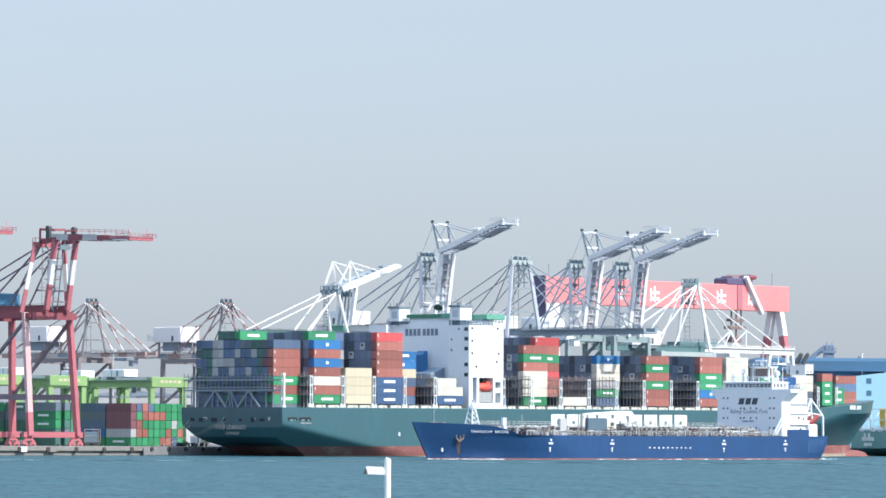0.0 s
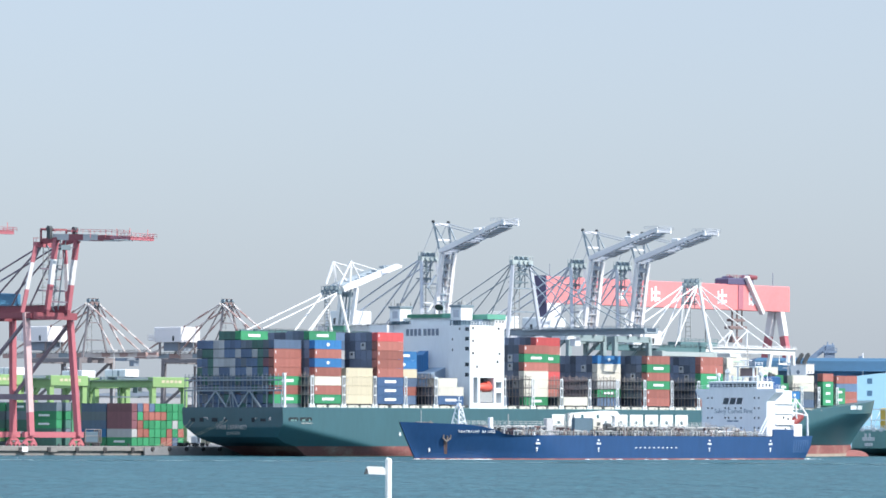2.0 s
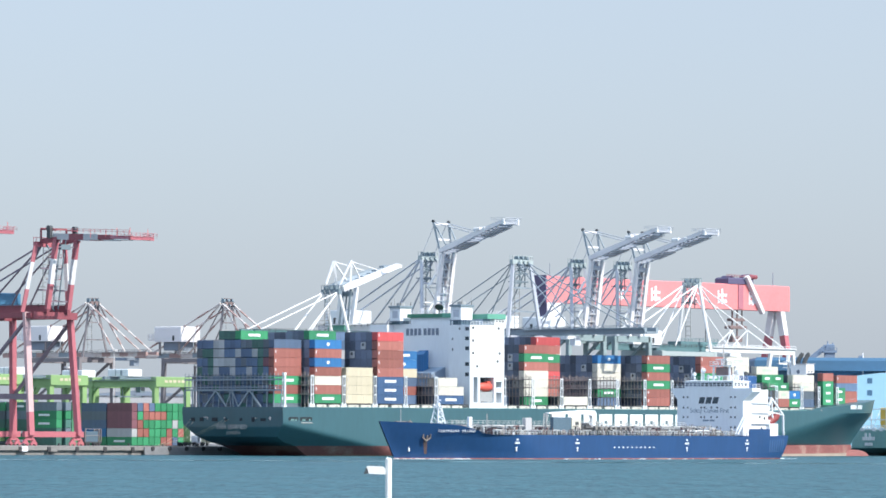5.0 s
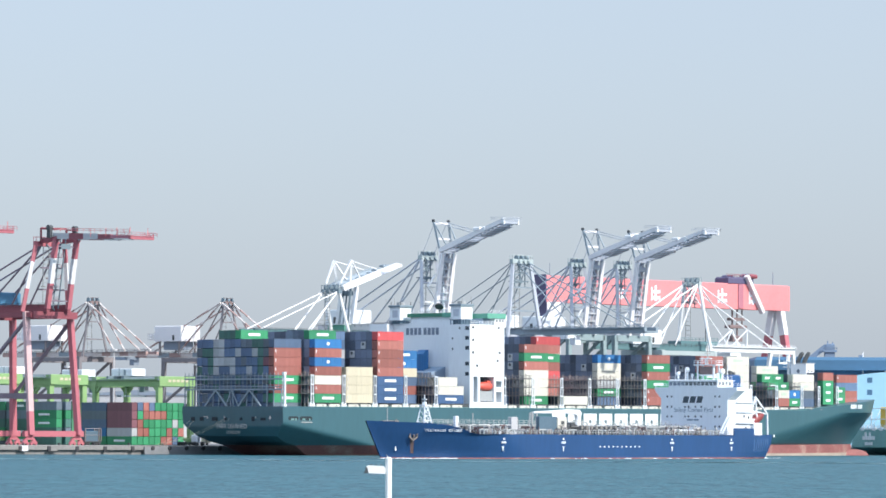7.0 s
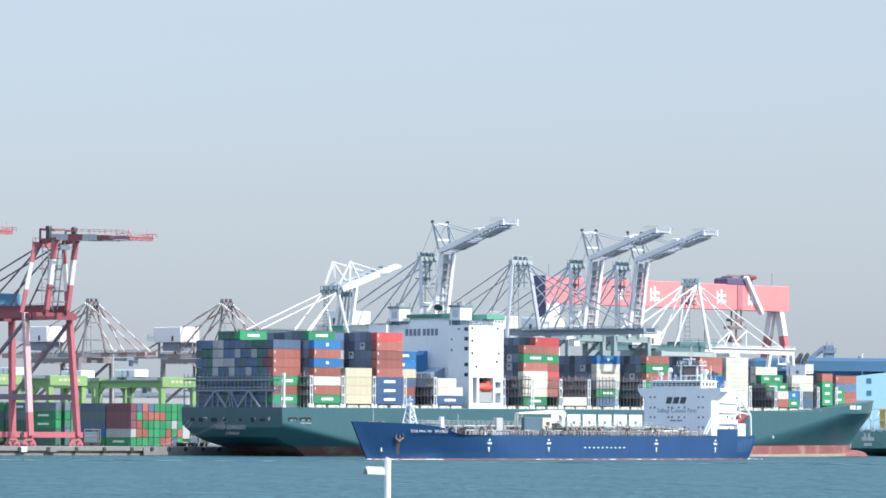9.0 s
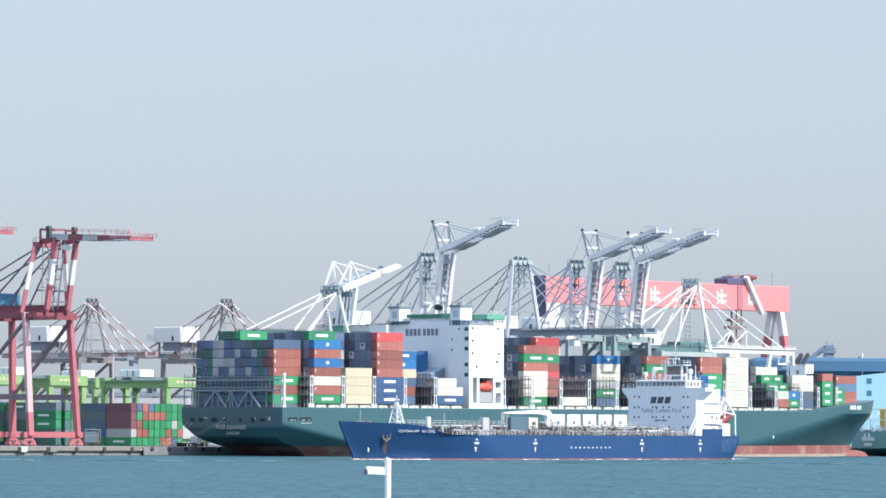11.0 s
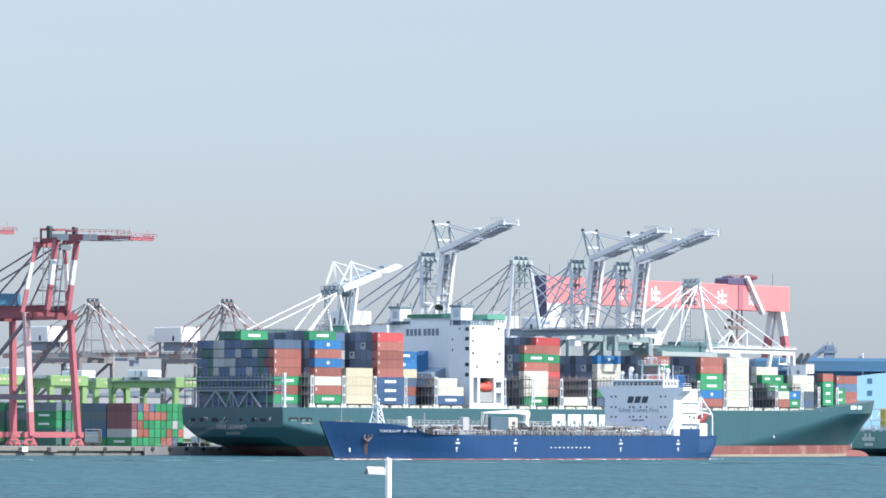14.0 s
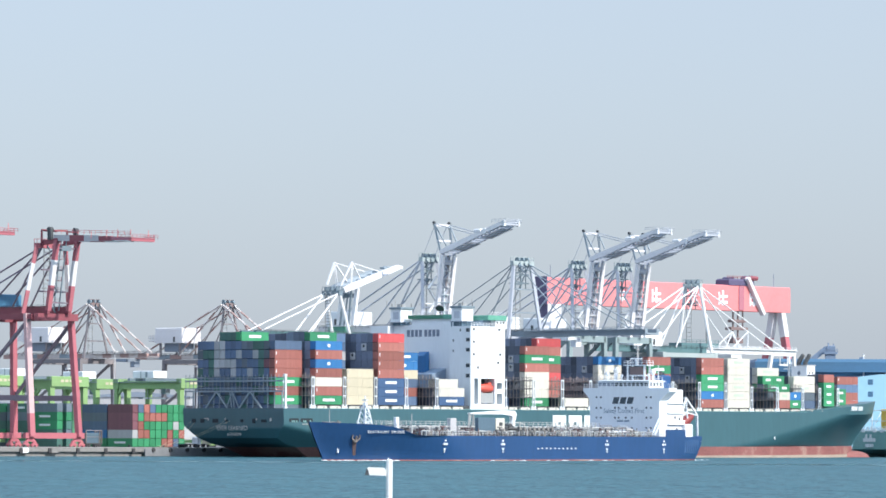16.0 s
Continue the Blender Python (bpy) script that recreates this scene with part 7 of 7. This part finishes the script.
def yard_hall():
    h = thing("shipyard_hall", pose(150, 2300, QUAY_Z), "large light-blue shipyard hall with a dark blue roof", "building")
    part("wall", Mesh().prism([(40, 0), (140, 0), (140, 36), (66, 36), (40, 33)], -40, 30), M["shed_blue"], h)
    part("roof", Mesh().slab(4, 72, -34, 34, 37.0, 43.5, 1.5).box(8, 69, -30, 30, 30, 37.1), M["roof_blue"], h, "dark blue long roof")
    for z in (30.8, 24.8):
        part("window", Mesh().box(59.2, 61.7, -40.1, -39.8, z, z + 2.6), M["roof_blue"], h)
    part("mast", Mesh().tube((58, -30, 33), (58, -30, 46), 0.35, 6), M["white"], h)
    t = thing("works_tower", pose(250, 3000, 0), "hazy blue-grey works tower with an inclined conveyor", "tower")
    part("shaft", Mesh().box(0, 6.5, 0, 6.5, 0, 62), M["hazed_blue"], t)
    part("platform", Mesh().box(-1.0, 7.8, -1, 8, 61.9, 63.4).rail([(-1, -1, 63.4), (7.8, -1, 63.4)], 1.6, 1.5, 0.3), M["hazed_blue"], t)
    part("head_house", Mesh().slab(1.0, 6.4, 0.5, 6, 63.3, 67.4, 0.4).tube((2, 3, 67), (2, 3, 69.4), 0.4, 6).tube((5.4, 3, 67), (5.4, 3, 68.6), 0.4, 6), M["hazed_blue"], t)
    part("conveyor", Mesh().beam((1, 3, 66), (-12, 3, 55.5), 3.6, 3.2), M["hazed_blue"], t)
    part("shed", Mesh().box(-30, 60, -4, 14, 0, 46), M["hazed_blue"], t)
    part("lamp", Mesh().tube((24, 0, 46), (24, 0, 60), 0.5, 6).box(22, 25, -0.5, 0.5, 58.5, 60), M["hazed_blue"], t)


yard_hall()


def control_house():
    c = thing("control_building", pose(150.56, 1900, QUAY_Z, 0, 0, 47), "white harbour building with a mast and twin black exhaust pipes", "building")
    h = 34.17
    part("wall", Mesh().box(0, 5.3, 0, 8.2, 0, h), M["white"], c)
    part("parapet", Mesh().box(-0.2, 5.5, -0.2, 8.4, h, h + 0.4), M["crane_grey"], c)
    part("emblem", Mesh().box(-0.1, 0.02, 3.4, 5.0, h - 3.4, h - 2.6).box(-0.1, 0.02, 3.8, 4.6, h - 3.9, h - 2.1), M["hazed_slate"], c, "dark plain emblem on the wall")
    for x in (1.4, 3.4):
        part("window", Mesh().box(x, x + 0.7, -0.08, 0.1, h - 3.3, h - 2.5), M["glass"], c)
    for y in (2.0, 5.4):
        part("exhaust_pipe", Mesh().tube((1.5, y, h - 0.5), (1.5, y, h + 1.8), 1.0, 12).tube((1.5, y, h + 1.6), (2.6, y - 1.2, h + 4.4), 1.0, 12, 0.85).tube((2.6, y - 1.2, h + 4.4), (2.8, y - 1.4, h + 4.9), 0.85, 12, 0.5), M["dark"], c, "black bent exhaust pipe")
    mast = Mesh().tube((2, 11, 0), (2, 11, h + 4), 0.5, 8)
    for z in (1.0, 2.2, 3.4):
        mast.box(0.2, 3.8, 9.6, 12.4, h + z - 2.4, h + z - 2.0)
    part("mast", mast, M["white"], c)


control_house()


def second_ship():
    s = thing("container_ship", berth(347, 28, 1.5), "dark green ship's stern with white rails, moored ahead", "ship")
    n = [(0, -14), (0, 14), (60, 16), (120, 16), (120, -16), (60, -16)]
    lo, hi = [(16, -8), (16, 8), (60, 14), (120, 14), (120, -14), (60, -14)], [(x, y) for x, y in n]
    v = [(x, y, -3) for x, y in lo] + [(x, y, 0.9) for x, y in [(0.3, -14.0), (0.3, 14.8), (60, 15.5), (120, 15.5), (120, -15.5), (60, -15.5)]] + [(x, y, 8.0) for x, y in hi]
    part("hull", Mesh().add(v, [(0, 1, 2, 3, 4, 5), tuple(range(17, 11, -1))] + [(i + 6 * k, i + 6 * k + 6, (i + 1) % 6 + 6 * k + 6, (i + 1) % 6 + 6 * k) for k in (0, 1) for i in range(6)]), M["hull_hazed"], s)
    part("railing", Mesh().rail([(10, 13.8, 8), (0.3, 13.8, 8), (0.3, -13.8, 8), (30, -14, 8)], 1.3, 1.6, 0.16).box(0, 0.5, -14, 14, 7.6, 8.1), M["white"], s)
    fr = Mesh()
    for y in (13, 6, -1, -8):
        fr.beam((1, y, 8), (1, y, 15.5), 0.3).beam((1, y, 15.5), (7, y, 15.5), 0.3).beam((1, y, 8), (7, y, 15.5), 0.2)
    for z in (11.5, 15.5):
        fr.beam((1, 13, z), (1, -8, z), 0.3)
    part("frame", fr, M["white"], s, "white lashing frame at the stern")
    for y, h in ((9.0, 0.0), (8.0, 1.4), (7.0, 0.0), (6.0, 1.4), (5.0, 0.0), (4.2, 0.0)):
        part("stern_writing", Mesh().box(-0.12, 0.6, y - 0.42, y + 0.42, 3.7, 5.1 + h), M["bright_white"], s, "white bar of unreadable writing")
    for y in (7.9, 6.6, 5.3):
        part("stern_writing", Mesh().box(-0.1, 0.7, y - 0.5, y + 0.5, 1.7, 2.9), M["bright_white"], s, "white bar of unreadable writing")
    for y in (13.0, 9.4, 4.0, 0.6, -4.0):
        part("fairlead", Mesh().slab(-0.25, 0.8, y - 0.7, y + 0.7, 7.2, 8.5, 0.15), M["white"], s, "white mooring fairlead on the stern")
    t = thing("deck_store", berth(349, 25.5, 9.5), "yellow steel store standing on the ship's deck", "container")
    part("body", Mesh().slab(0, 5, -6, 5, 0, 8, 0.2), M["yellow"], t)
    for z in (2.5, 5.2):
        part("rib", Mesh().box(-0.15, 0.05, -6, 5, z, z + 0.3), M["yellow"], t)


second_ship()


# ---------------------------------------------------------------- near pole
pole = thing("camera_pole", pose(-0.945, 80, 0), "white steel pole carrying a bullet camera housing", "pole")
part("post", Mesh().tube((0, 0, -2.5), (0, 0, 5.6), 0.057, 16), M["pole"], pole)
part("cap", Mesh().tube((0, 0, 5.6), (0, 0, 5.618), 0.06, 16, 0.02).tube((-0.02, 0, 5.61), (-0.02, 0, 5.64), 0.008, 6), M["pole"], pole)
part("arm", Mesh().beam((0, 0, 5.35), (-0.12, 0, 5.36), 0.05), M["pole"], pole)
hd = part("camera_housing", Mesh().prism([(-0.395, 5.338), (-0.05, 5.325), (-0.05, 5.42), (-0.09, 5.465), (-0.36, 5.475), (-0.385, 5.458)], -0.055, 0.055), M["pole"], pole, "white bullet camera housing")
part("lens_hood", Mesh().prism([(-0.43, 5.334), (-0.345, 5.338), (-0.368, 5.43), (-0.392, 5.447)], -0.062, 0.062), M["dark"], hd)
for k in range(4):
    part("bird_spike", Mesh().tube((-0.30 + k * 0.085, 0, 5.46), (-0.30 + k * 0.085, 0, 5.497), 0.009, 6), M["dark"], pole)


def motions():
    rows = []
    x, y, phi = 50.782, 1381.626, 49.494
    speed, turn = 3.671, 0.3548
    for k in range(0, 1601):
        t = k / 100
        if k % 50 == 0:
            rows.append((t, pose(x, y, 0, 0, 0, 180 + phi)))
        p = radians(phi)
        x -= speed * 0.01 * math.cos(p)
        y -= speed * 0.01 * math.sin(p)
        phi += turn * 0.01
    walk(tk, rows)
    # the yard crane gathers way along its rails
    travelled = ((0, 0.0), (2, 0.15), (3, 0.45), (4, 0.85), (5.2, 1.7), (6.5, 2.85), (8, 4.0), (9, 5.0), (10.2, 6.4), (11.5, 8.1), (13, 9.9), (14.5, 11.5), (16, 13.2))
    walk(travelling_crane, [(t, berth(67.2 + d, RAILS_B, QUAY_Z)) for t, d in travelled])


motions()
